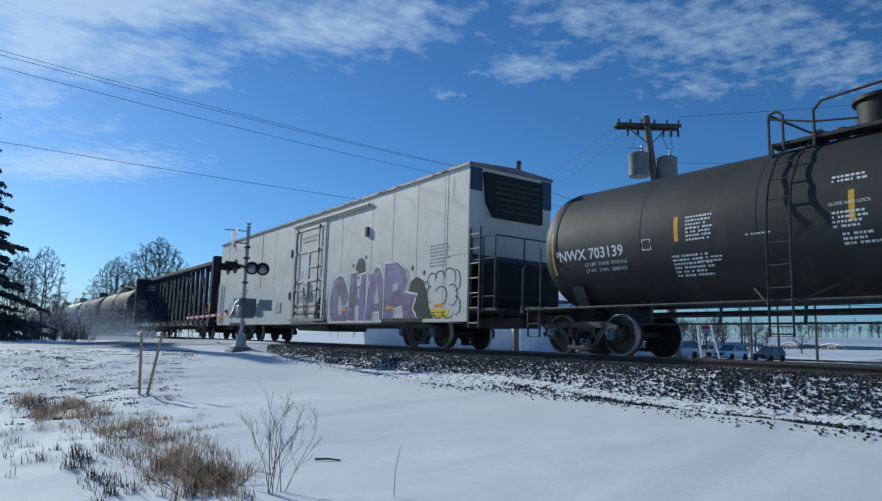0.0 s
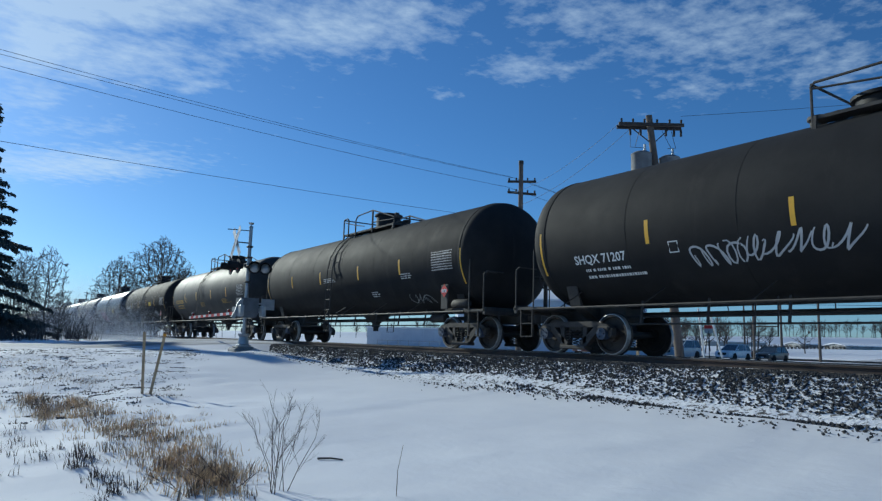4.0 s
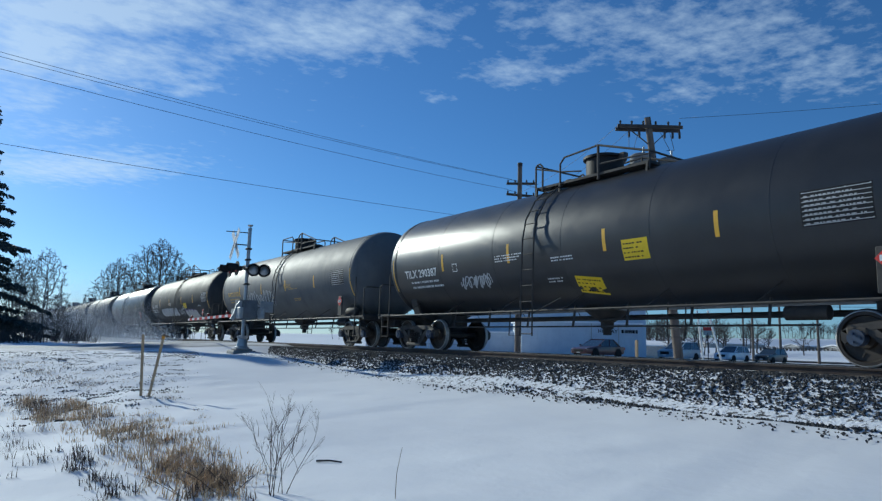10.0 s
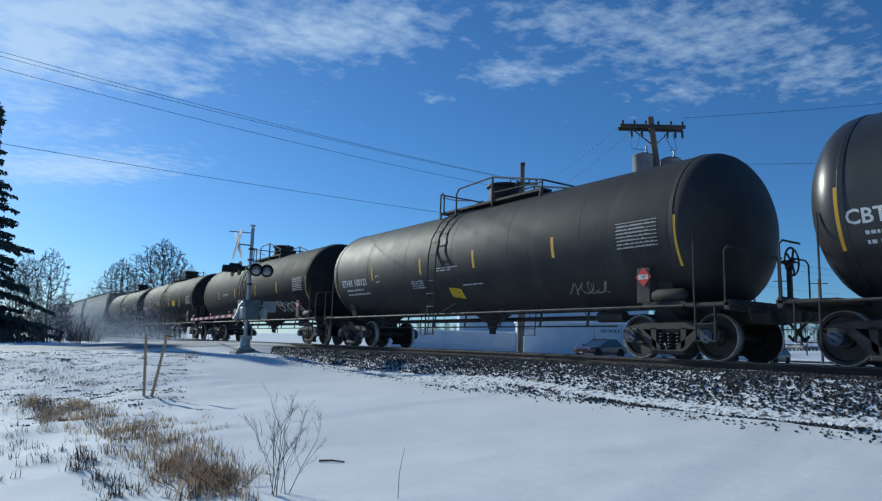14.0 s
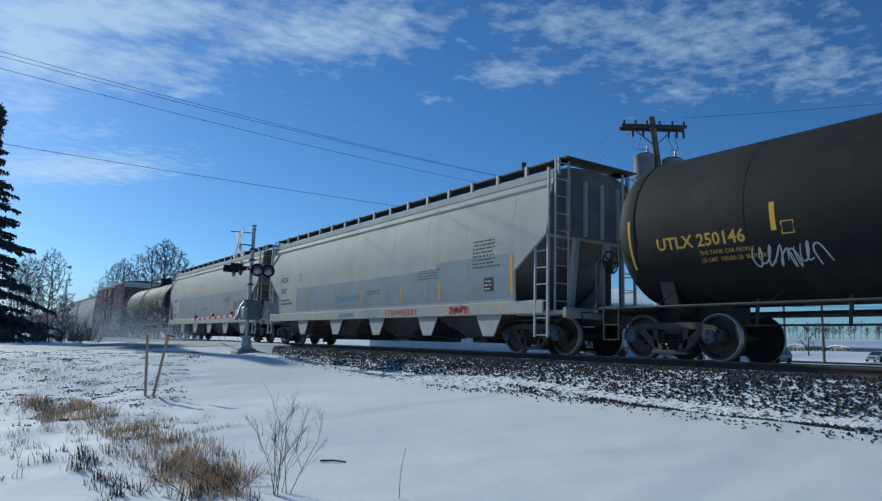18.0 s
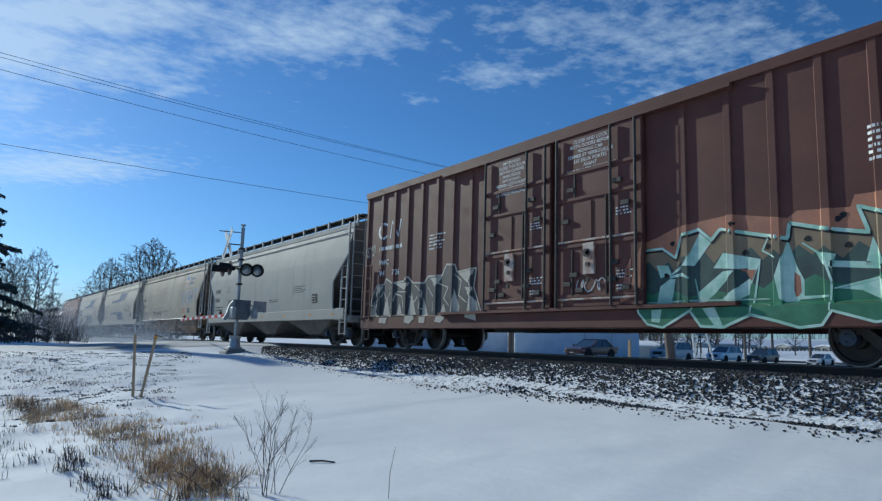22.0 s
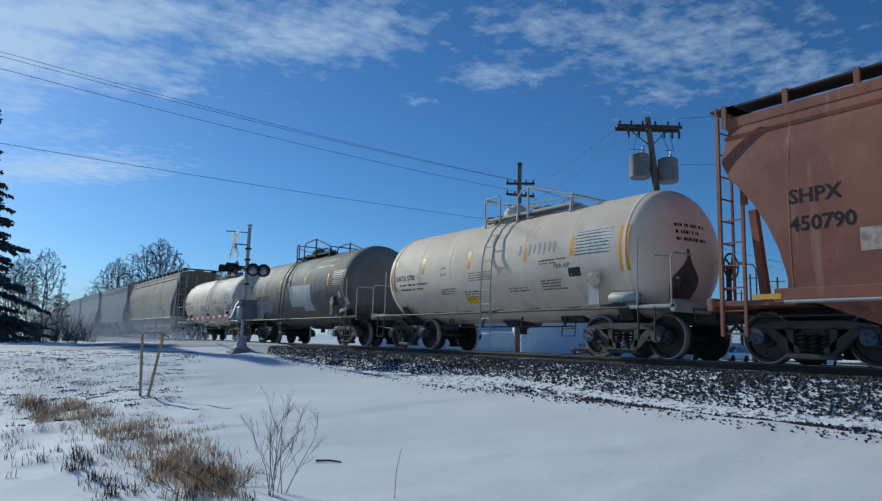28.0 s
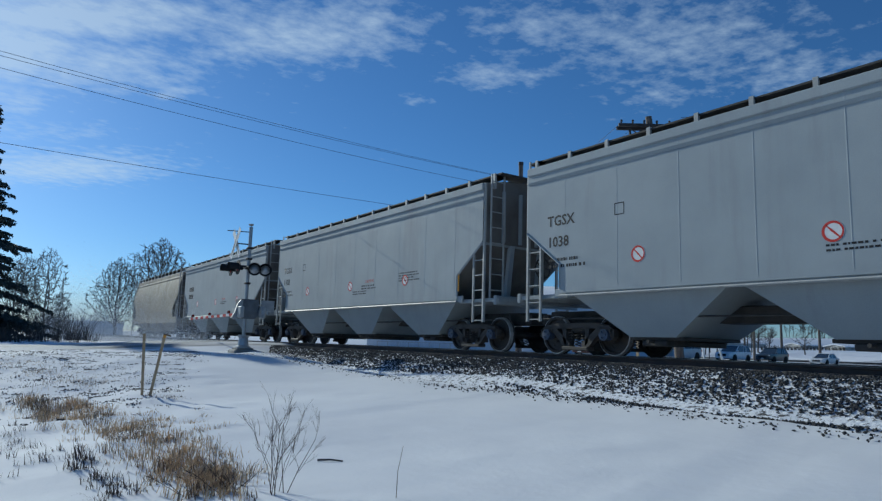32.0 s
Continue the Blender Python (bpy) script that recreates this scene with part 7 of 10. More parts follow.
        for i, line in enumerate(lines):
            mark(d, pl, line, x0 + 1.05, 4.7 - i * 0.112, 0.115, WHITE, "white stencilled line", 1.0, "CENTER", "door_notice")
        for z, h in ((3.05, 3), (1.75, 3), (1.45, 2)):
            part("stencil", rows_of_bars(pl, x0 + 1.75, z, 0.42, h, WHITE, random.Random(int(z * 9)), 0.03, 0.065), d)
        part("lock_lever", Geo().cyl((x0 + 1.0, y - 0.24, 2.2), (x0 + 1.0, y - 0.2, 2.2), 0.09, 12), d, mat=UNDER)
    part("door_track", Geo().box(-4.4, 4.4, y - 0.2, y - 0.02, 0.98, 1.05).box(-4.4, 4.4, y - 0.17, y - 0.02, 4.9, 4.97), car, mat=BOXBROWN)
    for s in (-1, 1):
        e = part("end_wall", Geo().box(s * hb - 0.02 if s < 0 else s * hb, s * hb if s < 0 else s * hb + 0.02, -w, w, z0, z1), car, mat=BOXBROWN)
        for k in range(6):
            z = z0 + 0.25 + k * 0.58
            part("end_rib", shared(("endrib", s), lambda: Geo().prism([(s * hb, -0.2), (s * (hb + 0.08), -0.1), (s * (hb + 0.08), 0.1), (s * hb, 0.2)], "y", -w + 0.1, w - 0.1).mesh("end_rib", BOXBROWN)), e, at=(0, 0, z))
        part("end_band", Geo().box(s * (hb + 0.02) - 0.012, s * (hb + 0.02) + 0.012, -w, w, z1 - 0.5, z1 - 0.02), car, "pale top band on the end", mat=PRIMER)
        part("end_platform", Geo().box(min(s * hb, s * (hb + 0.5)), max(s * hb, s * (hb + 0.5)), -0.9, 0.9, 1.1, 1.15), car, mat=UNDER)
        for yy in (-1, 1):
            lad = part("ladder", Geo().bar((s * (hb - 0.62), yy * (w + 0.12), 0.9), (s * (hb - 0.62), yy * (w + 0.12), 2.7), 0.04).bar((s * (hb - 0.1), yy * (w + 0.12), 0.9), (s * (hb - 0.1), yy * (w + 0.12), 2.7), 0.04), car, mat=BOXBROWN)
            for z in np.arange(1.0, 2.7, 0.42):
                part("rung", Geo().bar((s * (hb - 0.62), yy * (w + 0.12), z), (s * (hb - 0.1), yy * (w + 0.12), z), 0.025), lad, mat=BOXBROWN)
            part("sill_step", shared("step", step_mesh), car, at=(s * (hb - 0.36), yy * (w + 0.08), -0.1))
    part("lettering", lettering("EXCESS HEIGHT CAR", 0.15, INK, lambda a, b: (hb + 0.036, -1.35 + a, 4.75 + b)), car, "warning on the end band")
    part("center_sill", Geo().box(-end + 0.4, end - 0.4, -0.35, 0.35, 0.66, 0.96, 0.02).box(-3, -1.8, -0.9, 0.5, 0.55, 0.9, 0.05), car, mat=UNDER)
    pl = box_side
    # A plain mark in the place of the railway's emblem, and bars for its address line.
    g = ribbon(pl, [(-7.85 + 0.3 * math.cos(a), 3.78 + 0.24 * math.sin(a)) for a in np.linspace(0.8, 5.5, 14)], 0.11, WHITE)
    g2 = ribbon(pl, [(-7.45, 3.5), (-7.35, 4.04), (-6.95, 3.52), (-6.82, 4.06)], 0.11, WHITE)
    g.add(g2.v, g2.f)
    part("emblem", g, car, "white ribbon-like emblem", mat=WHITE)
    part("stencil", rows_of_bars(pl, -8.1, 3.14, 1.4, 1, WHITE, random.Random(2), 0.12, 0.2), car)
    mark(car, pl, "DWC", -8.1, 2.66, 0.25, WHITE, "reporting mark")
    mark(car, pl, "794", -8.1, 2.3, 0.25, WHITE, "first part of the car number")
    mark(car, pl, "726", -7.2, 2.3, 0.25, WHITE, "second part of the car number")
    for x in (-tc / 2, tc / 2):
        truck(car, x)
    couplers(car, end)
    return car, pl


RUSTEDGE = surf("rust-stained white paint", (0.42, 0.35, 0.28), (0.2, 0.13, 0.09), 3, 0.4, 0.65, rough=0.7, grain=0.25)

GRIME = surf("rusty grime", (0.11, 0.075, 0.055), (0.05, 0.042, 0.038), 5, 0.4, 0.65, rough=0.8, grain=0.3)


# ---- refrigerator car ----
def reefer_car(label, tc=15.7):
    car = thing("refrigerator_car", label, "boxcar", group="freight train")
    x0, x1, w, z0, z1 = -11.5, 10.95, 1.55, 0.75, 5.12
    end = tc / 2 + 4.4
    part("body", Geo().box(x0, x1 - 1.0, -w, w, z0, z1, 0.03).box(x1 - 1.0, x1, -w, w, 2.6, z1, 0.02).box(x1 - 1.0, x1, -w, -w + 0.06, z0, 2.6).box(x1 - 1.0, x1, w - 0.06, w, z0, 2.6), car, mat=REEFER)
    part("roof", Geo().prism([(-w - 0.05, z1 - 0.03), (-w - 0.05, z1 + 0.05), (0, z1 + 0.14), (w + 0.05, z1 + 0.05), (w + 0.05, z1 - 0.03)], "x", x0 - 0.04, x1 + 0.04), car, "grey rusty-edged roof", mat=ROOFGREY)
    for x in (-10.3, -7.3, -4.7, -3.4, 3.26, 5.5, 6.9, 8.35, 9.8):
        if not -1.3 < x < 2.1:
            part("panel_seam", shared("reefer seam", lambda: Geo().box(-0.006, 0.006, -w - 0.0035, -w + 0.005, z0 + 0.06, z1 - 0.08).mesh("panel_seam", RUSTEDGE)), car, at=(x, 0, 0))
    part("lower_panel", Geo().box(x0 + 0.02, x1 - 0.02, -w - 0.002, -w + 0.05, z0, z0 + 0.1, 0.0), car, "scuffed lower side edge", mat=REEFER)
    # Black boxes on the side stand in for the shaded cutouts over the trucks.
    for a, b in ((x0 + 2.2, x0 + 4.6), (x1 - 4.6, x1 - 2.2)):
        part("cutout_shade", Geo().box(a, b, -w - 0.02, -w + 0.1, z0 - 0.02, z0 + 0.16, 0.03), car, mat=LAMPBLACK)
    d = part("plug_door", Geo().box(-1.15, 1.9, -w - 0.01, -w, 0.95, 4.72, 0.004), car, "white plug door with lock rods", mat=REEFER)
    for u0, u1, v0, v1 in ((-1.15, -1.04, 0.96, 4.7), (1.72, 1.88, 0.96, 4.7), (-1.04, 1.72, 4.56, 4.7), (-1.04, 1.72, 3.62, 3.72), (0.42, 1.72, 2.98, 3.04), (-1.04, 1.72, 2.42, 2.52), (-1.04, 1.72, 2.07, 2.12), (-1.04, 1.72, 1.44, 1.5), (-1.04, 1.72, 1.16, 1.26), (0.2, 0.42, 2.52, 3.62)):
        part("door_rail", Geo().box(u0, u1, -w - 0.034, -w - 0.01, v0, v1, 0.006), d, mat=RUSTEDGE if v1 < 1.6 else REEFER)
        if u1 - u0 > 1:
            part("rust_line", Geo().box(u0, u1, -w - 0.014, -w - 0.01, v0 - 0.022, v0 - 0.002), d, "rust-stained lower edge", mat=RUSTEDGE)
    for x in (-0.8, 1.34):
        rod = part("lock_rod", Geo().cyl((x, -w - 0.055, 1.0), (x, -w - 0.055, 4.66), 0.02, 8), d, "dark lock rod", mat=UNDER)
        for z in (1.2, 1.5, 2.1, 2.47, 3.67, 4.6):
            part("rod_guide", Geo().box(x - 0.05, x + 0.05, -w - 0.08, -w - 0.034, z - 0.045, z + 0.045, 0.01), rod, mat=UNDER)
    for x in (0.16, 0.3):
        part("lever_rod", Geo().cyl((x, -w - 0.05, 1.05), (x, -w - 0.05, 1.75), 0.016, 6), d, mat=RUSTEDGE)
    box = part("lock_box", Geo().box(0.02, 0.5, -w - 0.09, -w - 0.01, 1.76, 2.4, 0.015), d, "white lock box with a lever", mat=REEFER)
    part("lever", Geo().box(0.12, 0.19, -w - 0.12, -w - 0.09, 1.8, 2.2, 0.008).cyl((0.3, -w - 0.09, 1.9), (0.3, -w - 0.13, 1.9), 0.07, 10), box, mat=RUSTEDGE)
    part("door_track", Geo().box(-1.3, 5.3, -w - 0.07, -w - 0.02, 4.77, 4.81), car, "dark rusty door track", mat=RUSTEDGE)
    part("door_track", Geo().box(-1.3, 5.3, -w - 0.09, -w - 0.02, 4.84, 4.9), car, "white upper door track", mat=REEFER)
    part("door_sill", Geo().box(-1.3, 2.1, -w - 0.07, -w - 0.02, 0.86, 0.93), car, "rust-stained door sill", mat=RUSTEDGE)
    for x, m in ((-1.22, RUSTEDGE), (1.97, REEFER)):
        part("door_post", Geo().box(x - 0.03, x + 0.03, -w - 0.02, -w, 0.9, 4.76, 0.005), car, "rust-stained door post", mat=m)
    part("door_seal", Geo().box(1.9, 1.935, -w - 0.016, -w, 0.95, 4.74), car, "black rubber door seal", mat=UNDER)
    for z in np.arange(1.1, 4.7, 0.17):
        part("post_bolt", shared("post bolt", lambda: Geo().box(-0.016, 0.016, -0.004, 0.0, -0.03, 0.03).mesh("post_bolt", UNDER)), car, at=(1.97, -w - 0.019, z))
    for a, b, c, e in ((-1.19, -1.15, 0.93, 4.74), (-1.04, -1.01, 1.26, 4.56), (1.69, 1.72, 1.26, 4.56), (-1.04, 1.72, 4.53, 4.56), (-1.04, 1.72, 1.12, 1.16), (0.17, 0.2, 2.52, 3.62), (0.42, 0.45, 2.52, 3.62), (-0.02, 0.02, 1.74, 2.42), (0.5, 0.53, 1.74, 2.42)):
        part("grime_line", Geo().box(a, b, -w - 0.0135, -w - 0.01, c, e), d, "dark rust and grime in the joint", mat=GRIME)
    q = random.Random(40)
    for x in [-0.8, 1.34, -1.1, 1.8] * 5 + [0.2, 0.42, 0.3] * 3:
        z, l = q.choice((4.5, 3.62, 2.42, 2.05, 1.44, 1.16)), q.uniform(0.12, 0.4)
        u = x + q.gauss(0, 0.07)
        part("rust_run", Geo().add([(u - 0.012, -w - 0.0145, z), (u + 0.016, -w - 0.0145, z), (u + 0.004, -w - 0.0145, z - l)], [(0, 1, 2)]), d, "thin rust run", mat=GRIME)
    for k in range(26):
        x = -11.2 + k * 0.84 + q.uniform(-0.3, 0.3)
        part("rust_spot", Geo().box(x, x + q.uniform(0.04, 0.3), -w - 0.056, -w - 0.049, z1 - 0.02, z1 + 0.03), car, "rust on the roof edge", mat=GRIME)
    for z in (1.75, 3.55):
        part("door_stop", Geo().box(-1.5, -1.4, -w - 0.05, -w, z, z + 0.34, 0.01), car, "black rubber door stop", mat=LAMPBLACK)
    part("door_stop", Geo().box(5.1, 5.28, -w - 0.08, -w, 3.72, 4.05, 0.01), car, "dark door stop", mat=UNDER)
    # Front end: cooling unit over an open platform.
    unit = part("cooling_unit", Geo().prism([(-1.1, 4.95), (1.1, 4.95), (1.1, 3.7), (-0.75, 3.7), (-1.0, 4.1)], "x", x1 - 0.05, x1 + 0.12), car, "black cooling unit set in the end wall", mat=LAMPBLACK)
    for k in range(6):
        part("grille_bar", Geo().box(x1 + 0.12, x1 + 0.14, -0.7, 0.9, 3.9 + k * 0.16, 3.94 + k * 0.16), unit, mat=UNDER)
    part("exhaust_stub", Geo().cyl((x1 - 0.6, 0.7, z1), (x1 - 0.6, 0.7, z1 + 0.38), 0.05, 8), unit, mat=UNDER)
    part("end_band", Geo().box(x1, x1 + 0.015, -w, -1.12, 4.4, z1 - 0.06), car, "dark blue corner band", mat=BLUE)
    part("end_band", Geo().box(x1, x1 + 0.015, 1.12, w, 4.2, z1 - 0.06), car, "dark blue corner band", mat=BLUE)
    part("end_recess", Geo().box(x1 - 1.02, x1 - 0.98, -w + 0.06, w - 0.06, z0, 2.6), car, mat=LAMPBLACK)
    part("fuel_box", Geo().box(x1 - 0.9, x1 + 0.75, -1.1, 1.2, 1.12, 2.35, 0.06), car, "black fuel tank on the end platform", mat=LAMPBLACK)
    part("end_screen", Geo().box(x1 - 0.06, x1 - 0.02, -w + 0.1, w - 0.1, 2.3, 3.66), car, "dark louvred end panel", mat=BLUE)
    part("end_ladder", Geo().bar((x1 + 0.05, -1.52, 0.6), (x1 + 0.05, -1.52, 3.3), 0.05).bar((x1 + 0.48, -1.52, 0.6), (x1 + 0.48, -1.52, 3.3), 0.05), car, mat=UNDER)
    for z in np.arange(0.7, 3.2, 0.4):
        part("ladder_tread", Geo().box(x1 + 0.05, x1 + 0.48, -1.54, -1.48, z, z + 0.03), car, mat=PALESTEEL)
    for z in (1.4, 2.4, 3.0):
        part("railing_bar", Geo().tube([(x1 + 0.1, -1.5, z), (x1 + 1.1, -1.5, z), (x1 + 1.1, 1.5, z), (x1 + 0.1, 1.5, z)], 0.022, 6), car, "black end railing", mat=UNDER)
    for x, y in ((x1 + 0.1, -1.5), (x1 + 0.6, -1.5), (x1 + 1.1, -1.5), (x1 + 1.1, -0.5), (x1 + 1.1, 0.5), (x1 + 1.1, 1.5)):
        part("railing_post", Geo().tube([(x, y, 1.1), (x, y, 3.0)], 0.022, 6), car, mat=UNDER)
    part("end_platform", Geo().box(x1 - 0.9, x1 + 1.2, -1.5, 1.5, 1.02, 1.1, 0.01), car, mat=UNDER)
    part("end_platform", Geo().box(x0 - 0.9, x0, -1.2, 1.2, 1.02, 1.1, 0.01), car, mat=UNDER)
    lad = part("ladder", Geo().bar((x0 + 0.12, -w - 0.06, 0.9), (x0 + 0.12, -w - 0.06, 2.95), 0.04).bar((x0 + 0.6, -w - 0.06, 0.9), (x0 + 0.6, -w - 0.06, 2.95), 0.04), car, mat=PALESTEEL)
    for z in np.arange(1.0, 3.0, 0.42):
        part("rung", Geo().bar((x0 + 0.12, -w - 0.06, z), (x0 + 0.6, -w - 0.06, z), 0.025), lad, mat=PALESTEEL)
    part("center_sill", Geo().box(-end + 0.4, end - 0.4, -0.35, 0.35, 0.62, 0.9, 0.02).box(-2, 1, -0.9, 0.9, 0.5, 0.75, 0.05), car, mat=UNDER)
    pl = lambda u, v: (u, -w - 0.004, v)
    mark(car, pl, "TILX", -7.52, 2.22, 0.36, INK, "reporting mark")
    mark(car, pl, "1196", -7.5, 1.82, 0.36, INK, "car number")
    part("rust_seam", Geo().box(-5.14, -5.08, -w - 0.006, -w, 2.4, 4.98), car, "dark rust-stained seam", mat=GRIME)
    part("plate_letter", patch(pl, -2.98, -2.7, 2.1, 2.42, WHITE, "plate_letter"), car, "small white plate")
    for u in (-10.1, 9.6, -6.5, -0.2):
        part("reflector", patch(pl, u - 0.22, u + 0.22, 1.17, 1.27, ORANGE, "reflector"), car, "orange reflective strip")
    board(car, pl, 9.2, 10.1, 0.86, 1.12, SIGNYELLOW, INK, 9, "notice", 2, "yellow height notice")
    board(car, pl, -10.9, -10.4, 0.98, 1.2, SIGNYELLOW, INK, 10, "notice", 2)
    for x in (-tc / 2, tc / 2):
        truck(car, x)
    couplers(car, end)
    return car, pl


# ---- centre-beam flat car ----
def centerbeam_car(label, tc=16.71):
    car = thing("centerbeam_flatcar", label, "flat car", group="freight train")
    hb, end = 10.95, tc / 2 + 3.95
    part("deck", Geo().prism([(-1.45, 1.0), (-1.45, 0.72), (-1.3, 0.72), (-0.5, 0.66), (0.5, 0.66), (1.3, 0.72), (1.45, 0.72), (1.45, 1.0), (0, 1.08)], "x", -hb, hb), car, mat=NAVY)
    part("center_sill", Geo().box(-end + 0.4, end - 0.4, -0.35, 0.35, 0.55, 0.9, 0.02), car, mat=UNDER)
    for s in (-1, 1):
        b = part("bulkhead", Geo().box(s * hb - 0.16, s * hb + 0.16, -1.45, 1.45, 0.95, 4.75, 0.04), car, "dark blue steel bulkhead", mat=NAVY)
        for y in (-1.0, -0.35, 0.35, 1.0):
            part("stiffener", Geo().box(s * (hb + 0.16) - 0.05, s * (hb + 0.16) + 0.05, y - 0.06, y + 0.06, 1.0, 4.5, 0.01), b, mat=NAVY)
        inner = s * (hb - 0.17)
        pl = lambda u, v, i=inner: (i, u, v)
        part("warning_text", rows_of_bars(pl, -0.5, 4.2, 0.9, 4, CHALK, random.Random(s + 7), 0.05, 0.13), b)
        part("warning_text", rows_of_bars(pl, -1.2, 2.9, 0.8, 5, CHALK, random.Random(s + 17), 0.045, 0.17), b)
        part("warning_text", rows_of_bars(pl, 0.1, 2.5, 0.9, 6, CHALK, random.Random(s + 27), 0.04, 0.14), b)
        lad = part("end_ladder", Geo().bar((s * (hb + 0.26), -1.3, 1.0), (s * (hb + 0.26), -1.3, 4.5), 0.04).bar((s * (hb + 0.26), -0.85, 1.0), (s * (hb + 0.26), -0.85, 4.5), 0.04), car, mat=NAVY)
        for z in np.arange(1.3, 4.5, 0.42):
            part("rung", Geo().bar((s * (hb + 0.26), -1.3, z), (s * (hb + 0.26), -0.85, z), 0.025), lad, mat=NAVY)
        part("reflector", Geo().box(s * hb - 0.1, s * hb + 0.1, -1.462, -1.45, 1.55, 2.0), car, "yellow reflective panel", mat=YELLOW)
        part("end_platform", Geo().box(min(s * hb, s * (end - 0.4)), max(s * hb, s * (end - 0.4)), -1.3, 1.3, 0.95, 1.02), car, mat=UNDER)
    part("top_chord", Geo().box(-hb, hb, -0.28, 0.28, 4.66, 4.92, 0.03), car, mat=NAVY)

    def post():
        g = Geo()
        for s in (-1, 1):
            g.add([(s * 0.24, -0.1, 1.0), (s * 0.24, 0.1, 1.0), (s * 0.1, 0.1, 1.0), (s * 0.1, -0.1, 1.0), (s * 0.15, -0.1, 4.62), (s * 0.15, 0.1, 4.62), (s * 0.05, 0.1, 4.62), (s * 0.05, -0.1, 4.62)],
                  [(0, 1, 2, 3), (4, 5, 6, 7), (0, 1, 5, 4), (1, 2, 6, 5), (2, 3, 7, 6), (3, 0, 4, 7)])
        for z in (1.0, 1.65, 2.15, 2.65, 3.15, 3.65, 4.15):
            g.box(-0.14, 0.14, -0.095, 0.095, z, z + (0.62 if z < 1.2 else 0.24))
        return g.mesh("post", NAVY)

    xs = [-9.47 + k * 1.189 for k in range(17)]
    for x in xs:
        part("post", shared("beam post", post), car, "slotted upright", (x, 0, 0))
    for a, b in ((8.24, 10.68), (8.26, 5.66), (5.76, 3.46), (3.26, 0.05), (-3.55, -0.42), (-5.67, -3.83), (-8.0, -6.49), (-8.2, -10.6)):
        part("diagonal", Geo().bar((a, 0, 1.1), (b, 0, 4.66), 0.14, 0.16), car, mat=NAVY)
        if abs(b) < 10:
            part("gusset_plate", Geo().box(b - 0.3, b + 0.3, -0.05, 0.05, 4.3, 4.68, 0.01), car, mat=NAVY)
        part("gusset_plate", Geo().box(a - 0.28, a + 0.28, -0.055, 0.055, 1.0, 1.4, 0.01), car, mat=NAVY)
    g = Geo()
    q = random.Random(9)
    for x in xs[::2]:
        for y in (-0.6, 0.7):
            g.tube([(x, y * 0.3, 4.4), (x + q.uniform(-0.6, 0.6), y, 2.6), (x + q.uniform(-0.3, 0.9), y * 2, 1.05)], 0.009, 4)
    part("tie_cable", g, car, "slack tie-down cables", mat=UNDER)
    for x in (-8.6, -4.0, -1.9, 0.2, 2.3, 4.4, 7.2):
        part("reflector", Geo().box(x - 0.28, x + 0.28, -1.462, -1.45, 0.8, 0.92), car, "yellow reflective strip", mat=YELLOW)
    for x in np.arange(-10, 10.1, 1.1):
        part("winch", shared("winch", lambda: Geo().cyl((-0.12, -1.5, 0.98), (0.12, -1.5, 0.98), 0.06, 8).box(-0.14, -0.1, -1.56, -1.42, 0.9, 1.08).mesh("winch", UNDER)), car, at=(x, 0, 0))
    pl = lambda u, v: (u, -1.456, v)
    for a, b in ((-7.62, -6.5), (-6.38, -4.9)):
        part("number_plate", Geo().box(a, b, -1.47, -1.45, 0.74, 0.99), car, "pale plate behind the lettering", mat=PRIMER)
    mark(car, lambda u, v: (u, -1.474, v), "COER", -7.55, 0.77, 0.25, INK, "reporting mark")
    mark(car, lambda u, v: (u, -1.474, v), "875105", -6.3, 0.77, 0.25, INK, "car number")
    part("stencil", rows_of_bars(pl, 5.2, 0.88, 0.9, 2, WHITE, random.Random(3), 0.05, 0.09), car)
    for x in (-tc / 2, tc / 2):
        truck(car, x)
    couplers(car, end)
    return car


# ---- the train, from its head to its tail; TRAIN holds each car and where its middle is at 0 s ----
TRAIN = []
TAN = flat("faded tan stencil paint", (0.45, 0.38, 0.28), 0.6)
PURPLE = surf("purple spray paint", (0.085, 0.04, 0.085), (0.17, 0.13, 0.3), 1.3, 0.42, 0.58, rough=0.5, grain=0.15)
TURQUOISE = flat("turquoise spray paint", (0.06, 0.3, 0.36), 0.5)
GREENPAINT = surf("green spray paint", (0.1, 0.3, 0.12), (0.2, 0.42, 0.16), 2.2, 0.4, 0.65, rough=0.5, grain=0.15)
PINKPAINT = surf("pink spray paint", (0.42, 0.17, 0.24), (0.5, 0.26, 0.32), 2.5, rough=0.5, grain=0.15)
SILVERPAINT = surf("silver spray paint", (0.42, 0.42, 0.43), (0.33, 0.33, 0.34), 2, rough=0.4, metal=0.2, grain=0.15)
CREAM = flat("cream spray paint", (0.52, 0.48, 0.4), 0.6)
FADEDBLUE = surf("weathered blue letter paint", (0.17, 0.22, 0.3), (0.27, 0.29, 0.31), 2.5, 0.4, 0.65, rough=0.6, grain=0.2)
HEARTBLUE = flat("blue spray paint", (0.06, 0.14, 0.34), 0.5)
SCRAPED = surf("scraped pale primer", (0.5, 0.42, 0.36), (0.3, 0.15, 0.1), 3, 0.45, 0.6, rough=0.7, grain=0.25)


def couple(car, front, rear):
    TRAIN.append((car, (front + rear) / 2))
    return car


